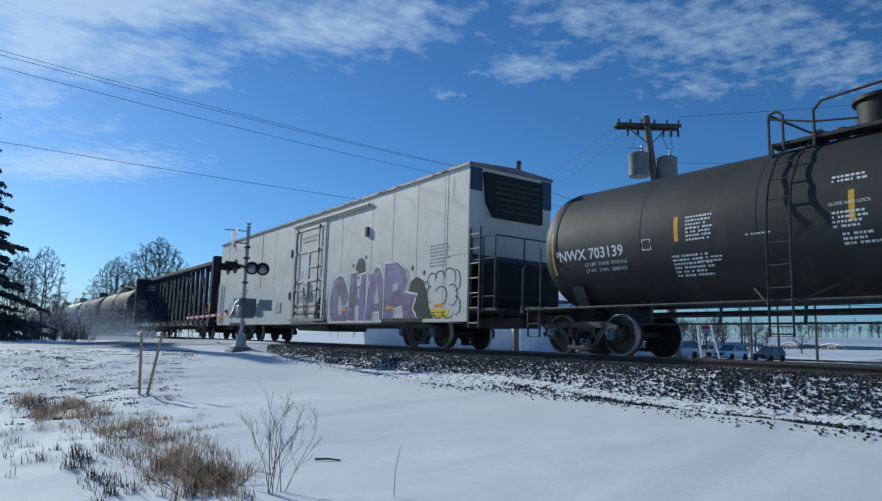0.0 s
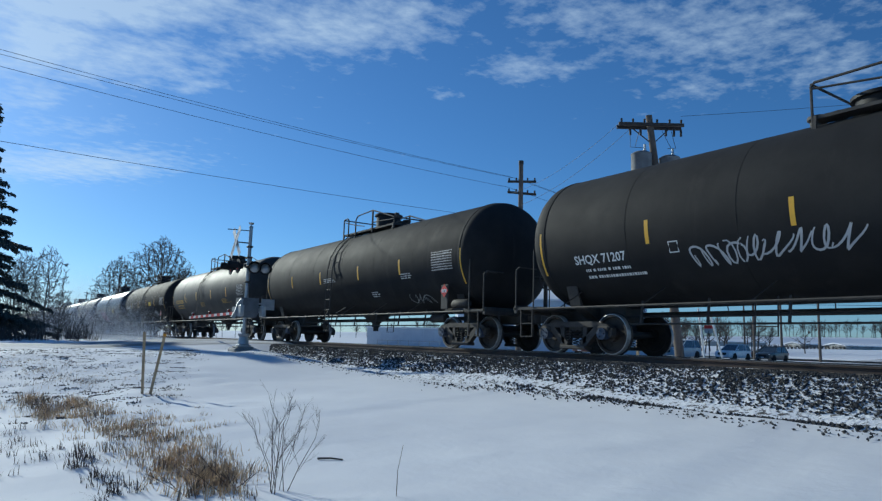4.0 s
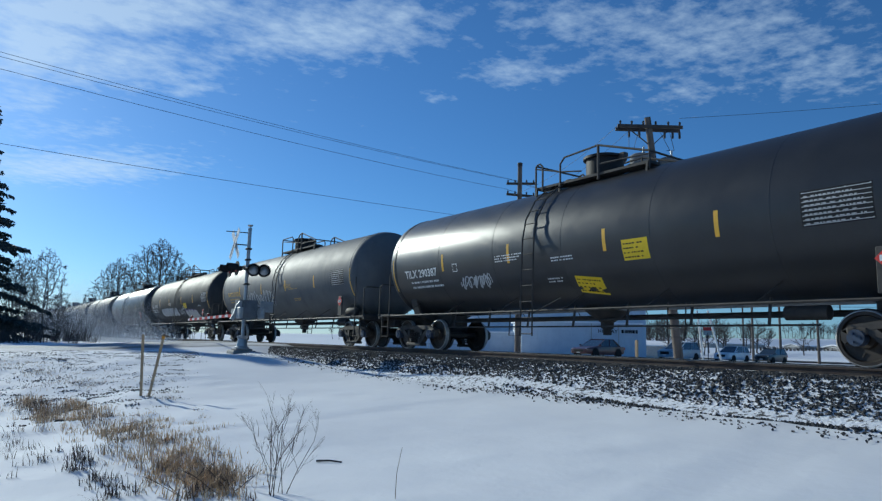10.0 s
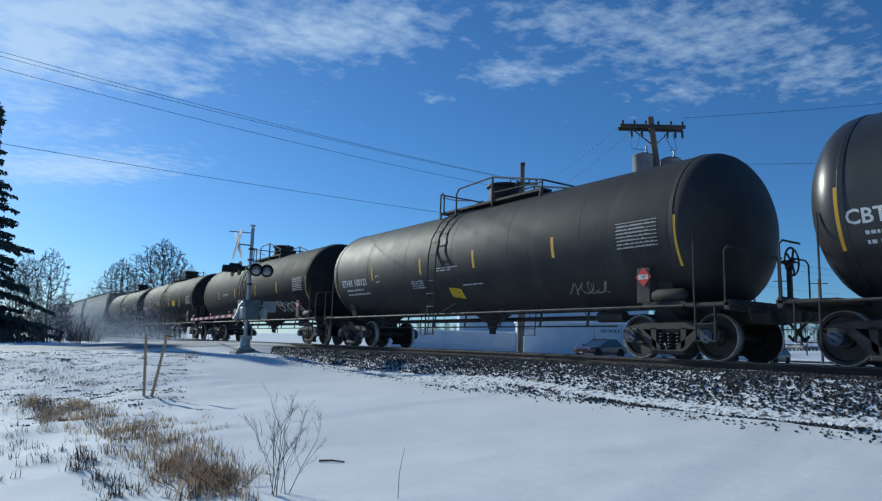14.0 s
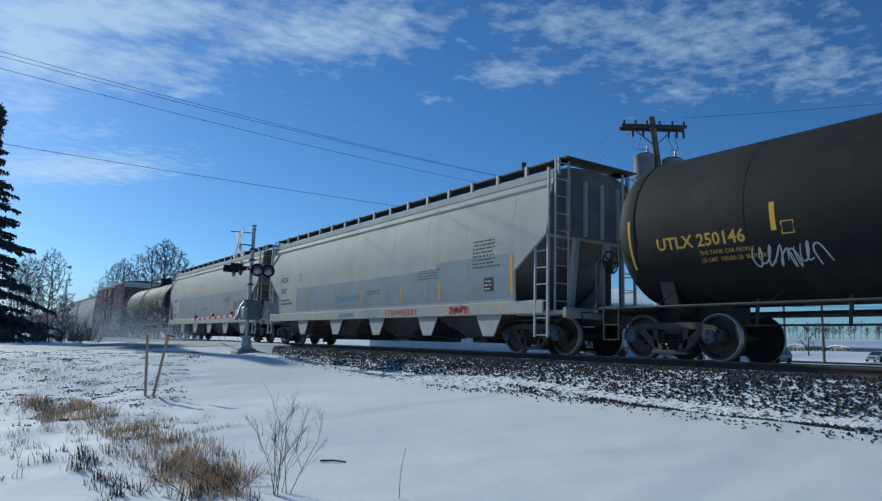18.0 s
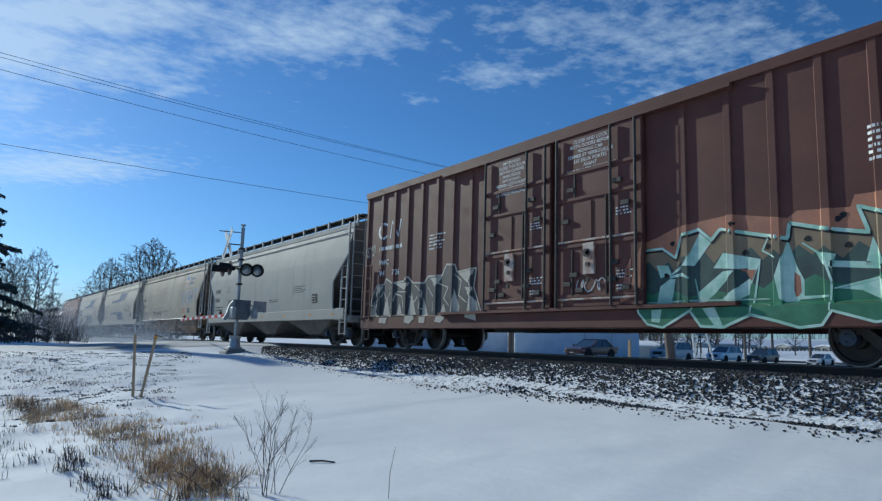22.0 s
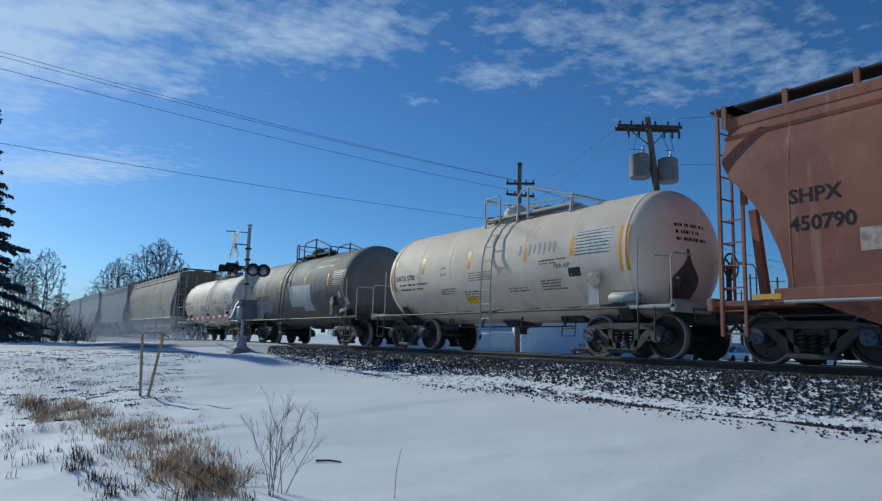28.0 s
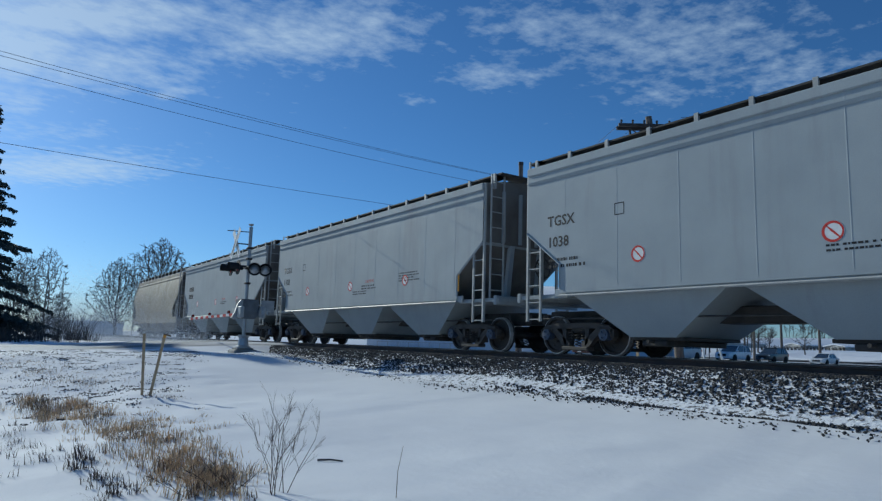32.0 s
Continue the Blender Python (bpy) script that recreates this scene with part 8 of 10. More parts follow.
couple(tank_car("black tank car with white lettering and yellow strips", r=1.45, zc=2.48, seed=1, deck=(-2.5, -2.24, -1.7, 1.2), man=-0.85, ladder=-2.0, bars=(-4.06, -0.9, 2.2, 4.6), text_x=-7.38, text_v=2.1, text="PNWX 703139", sub_text=("LD LMT  214100  97100 KG", "LT WT   71900   32600 KG")), 3.14, -10.56)
reefer, rpl = reefer_car("dirty white refrigerator car with purple graffiti")
couple(reefer, -17.35, -33.05)
couple(centerbeam_car("empty dark blue centre-beam flat car"), -41.32, -58.03)
couple(tank_car("black tank car with white scrawled tags", seed=4, deck=(-1.45, -0.17, 0.43, 3.2), man=-0.6, dome=0.3, ladder=0.55, bars=(-4.38, -1.47, 1.29, 4.68), text_x=-6.42, text_v=1.98, text_size=0.26, panel_x=6.3, text="SHQX 71207", paint=MATTE), -64.22, -77.85)
couple(tank_car("black tank car with yellow strips and worn stencils", seed=5, paint=MATTE), -81.95, -96.23)
couple(tank_car("black tank car with gold lettering", seed=6, deck=(-1.73, -1.02, -0.42, 2.5), man=0.77, ladder=-0.68, bars=(-4.33, -1.7, 1.34, 4.2), text_x=-6.66, text="UTLX 206290", ink=GOLD), -100.28, -113.96)
couple(tank_car("black tank car with large white lettering", seed=7, deck=(-0.56, 0.12, 0.9, 2.3), man=-0.26, ladder=0.46, bars=(-4.73, -1.79, 1.34, 4.2), text_x=-6.86, text_v=2.2, paint=MATTE, text="TILX 196993"), -117.83, -131.88)
couple(tank_car("glossy black tank car with a pink graffiti patch", seed=8, deck=(-0.43, 0.2, 0.93, 2.45), man=-0.13, ladder=0.71, bars=(-4.5, -1.7, 1.5, 4.22), text_x=-6.54, text_v=2.12, text="TILX 290349", paint=GLOSS), -136.01, -149.74)
couple(tank_car("faded grey tank car with a white tag", seed=9, deck=(-1.9, -1.2, -0.54, 2.6), man=0.6, ladder=-0.75, bars=(-4.44, -1.74, 1.29, 4.14), text_x=-6.82, text="UTLX 210447", ink=GOLD, paint=GREYTANK), -153.85, -167.31)
couple(tank_car("glossy black tank car with yellow notices", seed=10, deck=(-1.67, -1.42, -0.79, 1.9), man=-0.05, ladder=-0.96, bars=(-4.71, -1.84, 1.29, 3.93), text_x=-6.75, panel_x=5.44, text="TILX 290387", paint=GLOSS), -171.47, -185.09)
couple(tank_car("faded grey tank car with large white graffiti", seed=11, deck=(-1.27, -0.02, 0.61, 2.5), man=-0.5, ladder=0.35, bars=(-4.72, -1.64, 1.31, 4.29), text_x=-6.56, text_v=2.28, panel_x=5.83, text="NATX 310262", ink=GOLD, paint=GREYTANK), -189.18, -203.17)
couple(tank_car("black tank car with silver graffiti", seed=12, deck=(-1.19, 0.0, 0.57, 2.55), man=-0.66, dome=0.22, ladder=0.44, bars=(-4.6, -1.85, 1.42, 4.2), text_x=-7.27, text_v=2.18, panel_x=6.1, text="TCBX 308041"), -207.24, -220.99)
couple(tank_car("glossy black tank car with data panel and red placards", seed=13, deck=(-1.45, -1.12, -0.48, 2.8), man=0.58, dome=0.4, ladder=-0.69, bars=(-4.62, -1.83, 1.33, 4.14), text_x=-7.31, text_v=2.18, text="CBTX 737318", paint=GLOSS, name_front="CBTX 737318"), -225.16, -238.72)
couple(tank_car("black tank car with a yellow notice", seed=14, deck=(-1.73, -1.54, -0.88, 2.9), man=0.43, ladder=-0.77, bars=(-4.6, -1.6, 1.04, 4.09), text_x=-6.89, text_v=2.12, text="ETHX 100121"), -242.8, -256.62)
couple(tank_car("black tank car with a pale tag", seed=15, paint=MATTE), -260.46, -274.27)
couple(tank_car("black tank car with white lettering and a yellow notice", seed=16, deck=(-1.38, -1.08, -0.43, 2.25), man=0.62, ladder=-0.59, bars=(-4.65, -1.68, 1.24, 4.27), text_x=-7.52, text_v=2.15, paint=MATTE, text="GBRX 702277", sub_text=("LD LMT  195000 LB  88400 KG", "LT WT   91000 LB  41300 KG")), -278.37, -292.18)
couple(tank_car("black tank car with gold lettering and a white tag", seed=17, deck=(-1.33, -0.64, 0.01, 3.0), man=0.87, ladder=-0.23, bars=(-4.4, -1.69, 0.95, 4.09), text_x=-6.78, text_v=2.12, paint=MATTE, text="UTLX 250146", sub_text=("THE TANK CAR PEOPLE", "LD LMT  185600 LB  80 700 KG"), ink=GOLD), -296.2, -309.79)
couple(hopper_car("pale grey covered hopper with turquoise and red writing", tc=16.2, hb=9.15, bays=4, sill=(0.95, 1.28), bay_mat=BAYSHADE, gussets=(-5.3, -2.2, 0.9, 4.0, 6.9))[0], -313.89, -330.11)
couple(hopper_car("pale grey covered hopper with a blue-grey repainted band", tc=15.96, hb=9.0, bays=4, sill=(0.95, 1.28), bay_mat=BAYSHADE, gussets=(-5.3, -2.2, 0.9, 4.0, 6.9))[0], -333.92, -349.88)
couple(tank_car("black tank car with a red notice and hazard diamond", seed=20, deck=(-1.41, -1.11, -0.58, 2.3), man=0.62, ladder=-0.67, bars=(-4.32, -1.81, 1.59, 4.39), text_x=-6.99, text_v=2.06, text_size=0.34, paint=MATTE, text="ETHX 100365"), -353.84, -367.17)
box, bpl = boxcar("brown double-door boxcar with green and black graffiti")
couple(box, -372.41, -385.95)
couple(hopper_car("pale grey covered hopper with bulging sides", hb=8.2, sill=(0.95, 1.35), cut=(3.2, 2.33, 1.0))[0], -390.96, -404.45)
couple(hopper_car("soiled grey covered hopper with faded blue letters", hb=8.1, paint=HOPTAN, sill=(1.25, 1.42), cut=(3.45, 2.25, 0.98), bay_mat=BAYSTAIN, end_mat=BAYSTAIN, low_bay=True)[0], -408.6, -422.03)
# The tan ends of the cream hoppers have their shade painted in.
couple(hopper_car("cream covered hopper with faded blue bands", hb=8.1, paint=HOPCREAM, sill=(1.05, 1.42), cut=(3.76, 2.57, 1.33), end_mat=HOPTAN, bay_mat=BAYSHADE, rib_z=(3.8, 3.97), bracket=2.0)[0], -426.18, -439.78)
couple(hopper_car("cream covered hopper with faded blue bands", hb=8.1, paint=HOPCREAM, sill=(1.05, 1.42), cut=(3.76, 2.57, 1.33), end_mat=HOPTAN, bay_mat=BAYSHADE, rib_z=(3.8, 3.97), bracket=2.0)[0], -443.61, -457.05)
couple(hopper_car("rusted red covered hopper with scraped paint", hb=8.0, paint=HOPRUST, sill=(1.0, 1.25), round_end=True, post_mat=HOPRUST, end_mat=HOPRUST)[0], -461.05, -474.48)
SHORT = dict(blank=True, tc=8.65, r=1.45, zc=2.25, half=4.75, ladder=0.26, deck=(-0.8, -0.13, 0.6, 2.6), man=-0.35, boxed=False, ink=INK, steel=PALESTEEL, bars=(-2.95, -0.68, 1.62, 3.2), text_x=-4.5, text_v=2.1, text_size=0.22)
couple(tank_car("short dusty white tank car with a sooty end", seed=27, text="GATX 5700", paint=WHITETANK, bar_w=0.16, end_bar=ORANGE, **SHORT), -478.41, -487.05)
couple(tank_car("short weathered grey tank car with a white repaint patch", seed=28, text="SHPX 200971", paint=OLDGREY, **{**SHORT, "r": 1.52, "zc": 2.28, "panel_mat": INK, "panel_x": 3.77, "ladder": -0.77, "deck": (-1.43, -1.2, -0.61, 2.04), "man": -0.76, "bars": (-3.45, -1.47, 1.2, 3.42), "steel": UNDER, "rail_mat": PALESTEEL, "text_v": 1.9, "text_size": 0.3, "text_x": -4.37}), -491.28, -499.97)
couple(tank_car("short dusty white tank car with a blue painted heart", seed=29, text="IARX 5736", paint=WHITETANK, **{**SHORT, "tc": 8.92, "ladder": 0.68, "deck": (-0.3, 0.34, 1.0, 2.9), "man": 0.0, "bars": (-2.93, -0.91, 1.67, 3.23), "text_x": -4.68, "text_size": 0.26}), -504.12, -513.04)
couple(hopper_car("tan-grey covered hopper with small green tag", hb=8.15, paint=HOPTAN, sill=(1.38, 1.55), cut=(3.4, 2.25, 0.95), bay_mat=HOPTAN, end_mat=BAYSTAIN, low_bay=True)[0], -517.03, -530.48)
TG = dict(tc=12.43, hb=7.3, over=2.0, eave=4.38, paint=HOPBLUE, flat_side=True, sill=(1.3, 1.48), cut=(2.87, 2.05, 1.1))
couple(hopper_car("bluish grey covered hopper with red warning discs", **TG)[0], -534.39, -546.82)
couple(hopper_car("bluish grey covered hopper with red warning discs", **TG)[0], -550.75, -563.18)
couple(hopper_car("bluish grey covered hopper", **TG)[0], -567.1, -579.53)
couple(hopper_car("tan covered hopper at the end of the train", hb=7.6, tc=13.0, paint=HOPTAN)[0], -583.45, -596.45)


# ---- paint, tags and notices on the cars; places along each car in its own metres ----
def on(n):
    car = TRAIN[n - 1][0]
    return car, PLACE[car.name]


def lifted(place, k):
    return lambda u, v: tuple(c - (k * 0.4 if i == 1 else 0) for i, c in enumerate(place(u, v)))


def placard(n, u0, u1, v0, v1, tilt=0.0, mat=SIGNYELLOW, label="yellow paper notice"):
    car, pl = on(n)
    c = ((u0 + u1) / 2, (v0 + v1) / 2)
    ca, sa = math.cos(tilt), math.sin(tilt)
    turned = lambda u, v: pl(c[0] + (u - c[0]) * ca - (v - c[1]) * sa, c[1] + (u - c[0]) * sa + (v - c[1]) * ca)
    return board(car, lifted(turned, 0.004), u0, u1, v0, v1, mat, INK, n * 7 + int(u0 * 3), "notice", 4, label)


def notice(n, u0, u1, v0, v1):
    return placard(n, u0, u1, v0, v1, 0.0, PINK, "faded red and white notice")


def tag(n, u0, u1, v0, v1, mat=CHALK, strokes=5, w=0.045, seed=0, label="white spray-painted tag", loops=1.6):
    car, pl = on(n)
    return scribble(car, pl, u0, u1, v0, v1, mat, n * 13 + seed, strokes, w, label, loops)


def band(n, u0, u1, v0, v1, mat=GREYPATCH, label="repainted band", name="paint_patch", lift=0.0, nu=8):
    car, pl = on(n)
    return part(name, patch(lifted(pl, lift), u0, u1, v0, v1, mat, name, nu, 6), car, label)


def sill_strips(n, us, v, mat=ORANGE, w=0.2, h=0.07):
    car = TRAIN[n - 1][0]
    sp = SILL[car.name]
    for u in us:
        part("reflector", patch(lifted(sp, 0.004), u - w / 2, u + w / 2, v - h / 2, v + h / 2, mat, "reflector"), car, "small reflective strip")


def throw_up(car, place, u0, u1, v0, v1, n, fill, edge, label, seed):
    """A bubble-letter throw-up: n fat overlapping letters, outlined one by one, with short inner strokes."""
    rng = random.Random(seed)
    w = (u1 - u0) / n
    for i in range(n):
        c, h = u0 + w * (i + 0.5), (v1 - v0) * rng.uniform(0.88, 1.0)
        ph, lean = rng.uniform(0, 6.3), rng.uniform(-0.1, 0.12)
        ring = []
        for k in range(20):
            a = k / 20 * math.tau
            sq = lambda x: math.copysign(abs(x) ** 0.6, x)
            bulge = 1 + 0.13 * math.sin(3 * a + ph)
            ring.append((c + w * 0.6 * bulge * sq(math.cos(a)) + lean * math.sin(a), v0 + h / 2 + h / 2 * (1 + 0.06 * math.sin(5 * a + ph)) * sq(math.sin(a))))
        painted(car, place, ring, fill, 0.003 + 0.004 * (i % 2), label)
        up = lifted(place, 0.006 + 0.004 * (i % 2))
        g = ribbon(up, ring + ring[:1], 0.06, edge)
        for k in range(2):
            du = rng.uniform(-0.22, 0.22) * w
            g2 = ribbon(up, [(c + du, v0 + h * 0.25), (c + du + 0.05 * w, v0 + h * rng.uniform(0.45, 0.6)), (c + du + rng.uniform(-0.15, 0.2) * w, v0 + h * 0.75)], 0.04, edge)
            g.add(g2.v, g2.f)
        part("graffiti_outline", g, car, mat=edge)


# The reefer: a purple piece of four letters, a dark blob, black throw-up, faded tags.
pl = rpl


LETTERS = {  # outline and counter of fat letters in a unit cell
    "c": ([(0.0, 0.0), (-0.02, 0.5), (0.1, 0.82), (0.4, 1.0), (0.72, 0.94), (0.95, 0.7), (1.0, 0.55), (0.62, 0.52), (0.98, 0.4), (0.96, 0.0)], [(0.42, 0.1), (0.44, 0.62), (0.72, 0.34)]),
    "h": ([(0.0, 0.02), (0.06, 0.97), (0.44, 1.0), (0.48, 0.72), (0.62, 0.72), (0.66, 0.93), (0.98, 0.95), (0.96, 0.0), (0.58, 0.0), (0.56, 0.3), (0.46, 0.3), (0.42, 0.0)], [(0.5, 0.45), (0.5, 0.66), (0.6, 0.66), (0.6, 0.45)]),
    "a": ([(0.0, 0.0), (0.1, 0.6), (0.42, 1.0), (0.62, 0.96), (0.92, 0.6), (1.02, 0.0), (0.66, 0.0), (0.62, 0.16), (0.4, 0.16), (0.34, 0.0)], [(0.4, 0.32), (0.5, 0.68), (0.62, 0.32)]),
    "r": ([(0.0, 0.0), (0.0, 1.0), (0.5, 1.0), (0.85, 0.84), (0.94, 0.64), (0.8, 0.48), (1.25, 0.42), (1.1, 0.2), (1.3, 0.0), (0.78, 0.0), (0.7, 0.24), (0.44, 0.2), (0.42, 0.0)], [(0.36, 0.5), (0.36, 0.62), (0.56, 0.64), (0.56, 0.52)]),
}


def painted(car, place, pts, mat, lift, label="", name="graffiti", at_u=()):
    """A flat painted shape, cut across so that it follows the surface."""
    q = lifted(place, lift)
    bm = bmesh.new()
    f = bm.faces.new([bm.verts.new((u, v, 0)) for u, v in pts])
    bmesh.ops.triangulate(bm, faces=[f])
    lo, hi = min(v for _, v in pts), max(v for _, v in pts)
    for v in np.arange(lo + 0.06, hi, 0.06):
        bmesh.ops.bisect_plane(bm, geom=bm.verts[:] + bm.edges[:] + bm.faces[:], plane_co=(0, v, 0), plane_no=(0, 1, 0))
    for u in at_u:
        if min(a for a, _ in pts) < u < max(a for a, _ in pts):
            bmesh.ops.bisect_plane(bm, geom=bm.verts[:] + bm.edges[:] + bm.faces[:], plane_co=(u, 0, 0), plane_no=(1, 0, 0))
    for v in bm.verts:
        v.co = q(v.co.x, v.co.y)
    me = bpy.data.meshes.new(name)
    bm.to_mesh(me)
    bm.free()
    me.materials.append(mat)
    return part(name, me, car, label)


def letter_piece(car, place, word, u0, u1, v0, v1, fill, edge, back, label, rise=0.0, w=0.05):
    """Graffiti letters side by side: filled shapes with an outline and open counters."""
    cw = (u1 - u0) / len(word)
    for i, ch in enumerate(word):
        shape, hole = LETTERS[ch]
        h = (v1 - v0) * (1 + rise * i)
        put = lambda pts: [(u0 + cw * (i + 0.98 * a), v0 + h * b) for a, b in pts]
        painted(car, place, put(shape), fill, 0.002 + 0.0015 * i, label)
        ring = put(shape)
        r = ribbon(lifted(place, 0.0035 + 0.0015 * i), [p for a, b in zip(ring, ring[1:] + ring[:1]) for p in (a, (a[0] * 0.5 + b[0] * 0.5, a[1] * 0.5 + b[1] * 0.5))] + ring[:1], w, edge)
        part("graffiti_outline", r, car, mat=edge)
        painted(car, place, put(hole), back, 0.0035 + 0.0015 * i)
        a, b = put([(0.14, 0.74), (0.6, 0.86)])
        part("graffiti_highlight", ribbon(lifted(place, 0.0035 + 0.0015 * i), [a, ((a[0] + b[0]) / 2, b[1]), b], 0.09, edge), car, mat=GREYPATCH)


LAVENDER = surf("lavender spray paint", (0.24, 0.2, 0.5), (0.19, 0.15, 0.42), 2, spec=0.25, rough=0.6, grain=0.15)
disc = lambda u, v, ru, rv, n=16: [(u + ru * math.cos(a), v + rv * math.sin(a)) for a in np.linspace(0, math.tau, n + 1)[:-1]]
LETTERS["o"] = ([(0.12, 0.0), (0.03, 0.2), (0.0, 0.42), (0.03, 0.62), (0.1, 0.79), (0.2, 0.91), (0.32, 0.98), (0.46, 1.0), (0.6, 0.96), (0.72, 0.86), (0.83, 0.7), (0.93, 0.52), (0.99, 0.44), (0.66, 0.3), (1.0, 0.36), (1.0, 0.0)], [(0.44, 0.56), (0.52, 0.52), (0.6, 0.36), (0.66, 0.31), (0.58, 0.15), (0.5, 0.13), (0.43, 0.26)])
for ch, u0, u1, top, lean in (("o", 2.42, 4.2, 2.52, 0), ("h", 3.95, 5.35, 2.56, 0), ("a", 5.2, 6.8, 2.64, 0), ("r", 6.45, 8.1, 2.68, 0)):
    shape = LETTERS[ch][0]
    painted(reefer, pl, [(u0 - 0.24 + (u1 - u0) * a, 0.84 + (top - 0.82) * b) for a, b in shape], CHALK, 0.0006 + 0.0002 * u0, "white shadow of a graffiti letter")
    letter_piece(reefer, lifted(pl, 0.002 * u0 - 0.003), ch, u0, u1, 0.8, top, PURPLE, WHITE, CHALK, "purple graffiti letter with white outline", 0.0, 0.07)
    for a, b, r in ((0.16, 0.24, 0.1), (0.2, 0.8, 0.13), (0.22, 0.62, 0.07), (0.86, 0.12, 0.08)):
        painted(reefer, pl, disc(u0 + (u1 - u0) * a, 0.8 + (top - 0.8) * b, r, r * 1.1, 12), LAVENDER, 0.0055 + 0.002 * u0, "lavender paint dot")
    part("graffiti_shade", ribbon(lifted(pl, 0.003 + 0.002 * u0), [(u0 - 0.14, 1.0), (u0 - 0.16, 1.5), (u0 - 0.13, 1.9)], 0.1, GREYPATCH), reefer, mat=GREYPATCH)
for u in (3.64, 6.88):
    part("reflector", patch(lifted(pl, 0.02), u - 0.24, u + 0.24, 1.17, 1.27, ORANGE, "reflector"), reefer, "orange reflective strip")
painted(reefer, pl, [(1.05, 0.8), (1.12, 1.2), (1.3, 1.55), (1.6, 1.78), (1.95, 1.8), (2.14, 1.55), (2.1, 1.2), (2.3, 0.8)], INK, 0.034, "dark graffiti figure across the door edge")
painted(reefer, pl, disc(0.86, 1.55, 0.11, 0.1), INK, 0.009, "small black paint spot")
painted(reefer, pl, [(7.95, 1.7), (8.1, 2.0), (8.4, 2.12), (8.75, 2.0), (9.0, 1.6), (9.1, 1.2), (9.35, 0.85), (8.3, 0.85)], INK, 0.001, "dark graffiti figure")
painted(reefer, pl, [(4.4, 2.3), (4.42, 2.72), (4.62, 2.98), (4.85, 3.02), (5.1, 2.86), (5.2, 2.3)], INK, 0.0009, "round black paint blob")
for u, v in ((4.24, 2.78), (5.15, 3.0), (8.15, 2.4), (8.81, 2.22)):
    painted(reefer, pl, disc(u, v, 0.07, 0.08, 10), INK, 0.001, "small black paint spot")
for k, (u, v, ru, rv, a0, a1) in enumerate(((9.25, 1.95, 0.24, 0.22, 0.2, 3.6), (9.65, 1.95, 0.26, 0.26, 0.0, 3.3), (10.1, 2.0, 0.3, 0.26, -0.6, 3.2), (10.4, 1.9, 0.22, 0.3, -1.6, 1.6), (9.2, 1.55, 0.26, 0.24, 1.6, 4.8), (9.7, 1.5, 0.3, 0.26, -1.5, 2.6), (10.25, 1.5, 0.24, 0.3, -2.2, 2.2), (9.2, 1.15, 0.24, 0.24, 2.2, 5.6), (9.6, 1.05, 0.26, 0.2, 3.3, 6.2), (10.05, 1.05, 0.28, 0.2, 3.2, 6.2), (10.42, 1.2, 0.22, 0.26, -1.6, 1.8), (8.95, 1.75, 0.12, 0.2, 0.0, 6.2))):
    r = ribbon(lifted(pl, 0.004), [(u + ru * math.cos(a), v + rv * math.sin(a)) for a in np.linspace(a0, a1, 16)], 0.035, INK)
    part("graffiti", r, reefer, "black bubble-letter outline", mat=INK)
for k in range(4):
    scribble(reefer, lifted(pl, 0.003), -9.9 + k * 0.3, -4.1 - k * 0.3, 1.0, 1.95 - 0.1 * k, (GREYINK, INK, GREYINK, TAN)[k], 6 + k, 11, 0.016, "thin faded tag", 1.4)
part("vent_panel", Geo().box(-3.02, -2.42, -1.575, -1.55, 1.25, 1.68, 0.006), reefer, "small grey access panel", mat=PALESTEEL)
part("paint_patch", patch(lifted(pl, -0.005), -11.2, -2.4, 0.9, 2.36, PRIMER, "paint_patch", 3, 2), reefer, "paler repainted patch")
dp = lambda u, v: (u, -1.55 - 0.012, v)
mark(reefer, dp, "CLOSE AND LOCK DOORS", -0.5, 4.2, 0.14, INK, "notice on the door")
mark(reefer, dp, "BEFORE MOVING CAR", -0.36, 4.02, 0.14, INK, "notice on the door")
part("notice", patch(dp, -0.66, 0.02, 2.62, 2.96, WHITE, "notice"), reefer, "white notice on the door")
for k, line in enumerate(("SECURE BOTH", "HASPS BEFORE", "MOVING CAR")):
    mark(reefer, lifted(dp, 0.003), line, -0.62, 2.85 - 0.1 * k, 0.085, INK, "notice on the door")
mark(reefer, dp, "YSD", 0.66, 1.86, 0.14, INK, "letters on the door")
mark(reefer, lambda u, v: (u, -1.642, v), "OPEN  CLOSE", 0.05, 2.3, 0.07, INK, "letters on the lock box")
for k in range(2):
    scribble(reefer, lifted(dp, 0.002), -0.7 + k * 1.2, 0.0 + k * 1.2, 1.55, 1.95, GREYINK, 21 + k, 5, 0.02, "thin faded tag", 2.0)
part("rust_patch", patch(lifted(dp, 0.002), -0.3, 0.5, 1.0, 1.13, TAN, "rust_patch"), reefer, "rusty patch at the foot of the door")
part("stencil", rows_of_bars(pl, 9.1, 2.95, 1.1, 7, GREYINK, random.Random(8), 0.05, 0.1), reefer)
for u, z, h in ((-11.2, 4.2, 1.3), (-6.2, 4.6, 0.9), (3.2, 4.85, 0.5), (6.9, 4.8, 0.6), (10.2, 4.9, 1.0), (2.05, 4.7, 1.6)):
    part("rust_streak", patch(lifted(pl, 0.001), u - 0.012, u + 0.012, z - h * 0.6, z, TAN, "rust_streak", 1, 3), reefer, "thin rust streak")

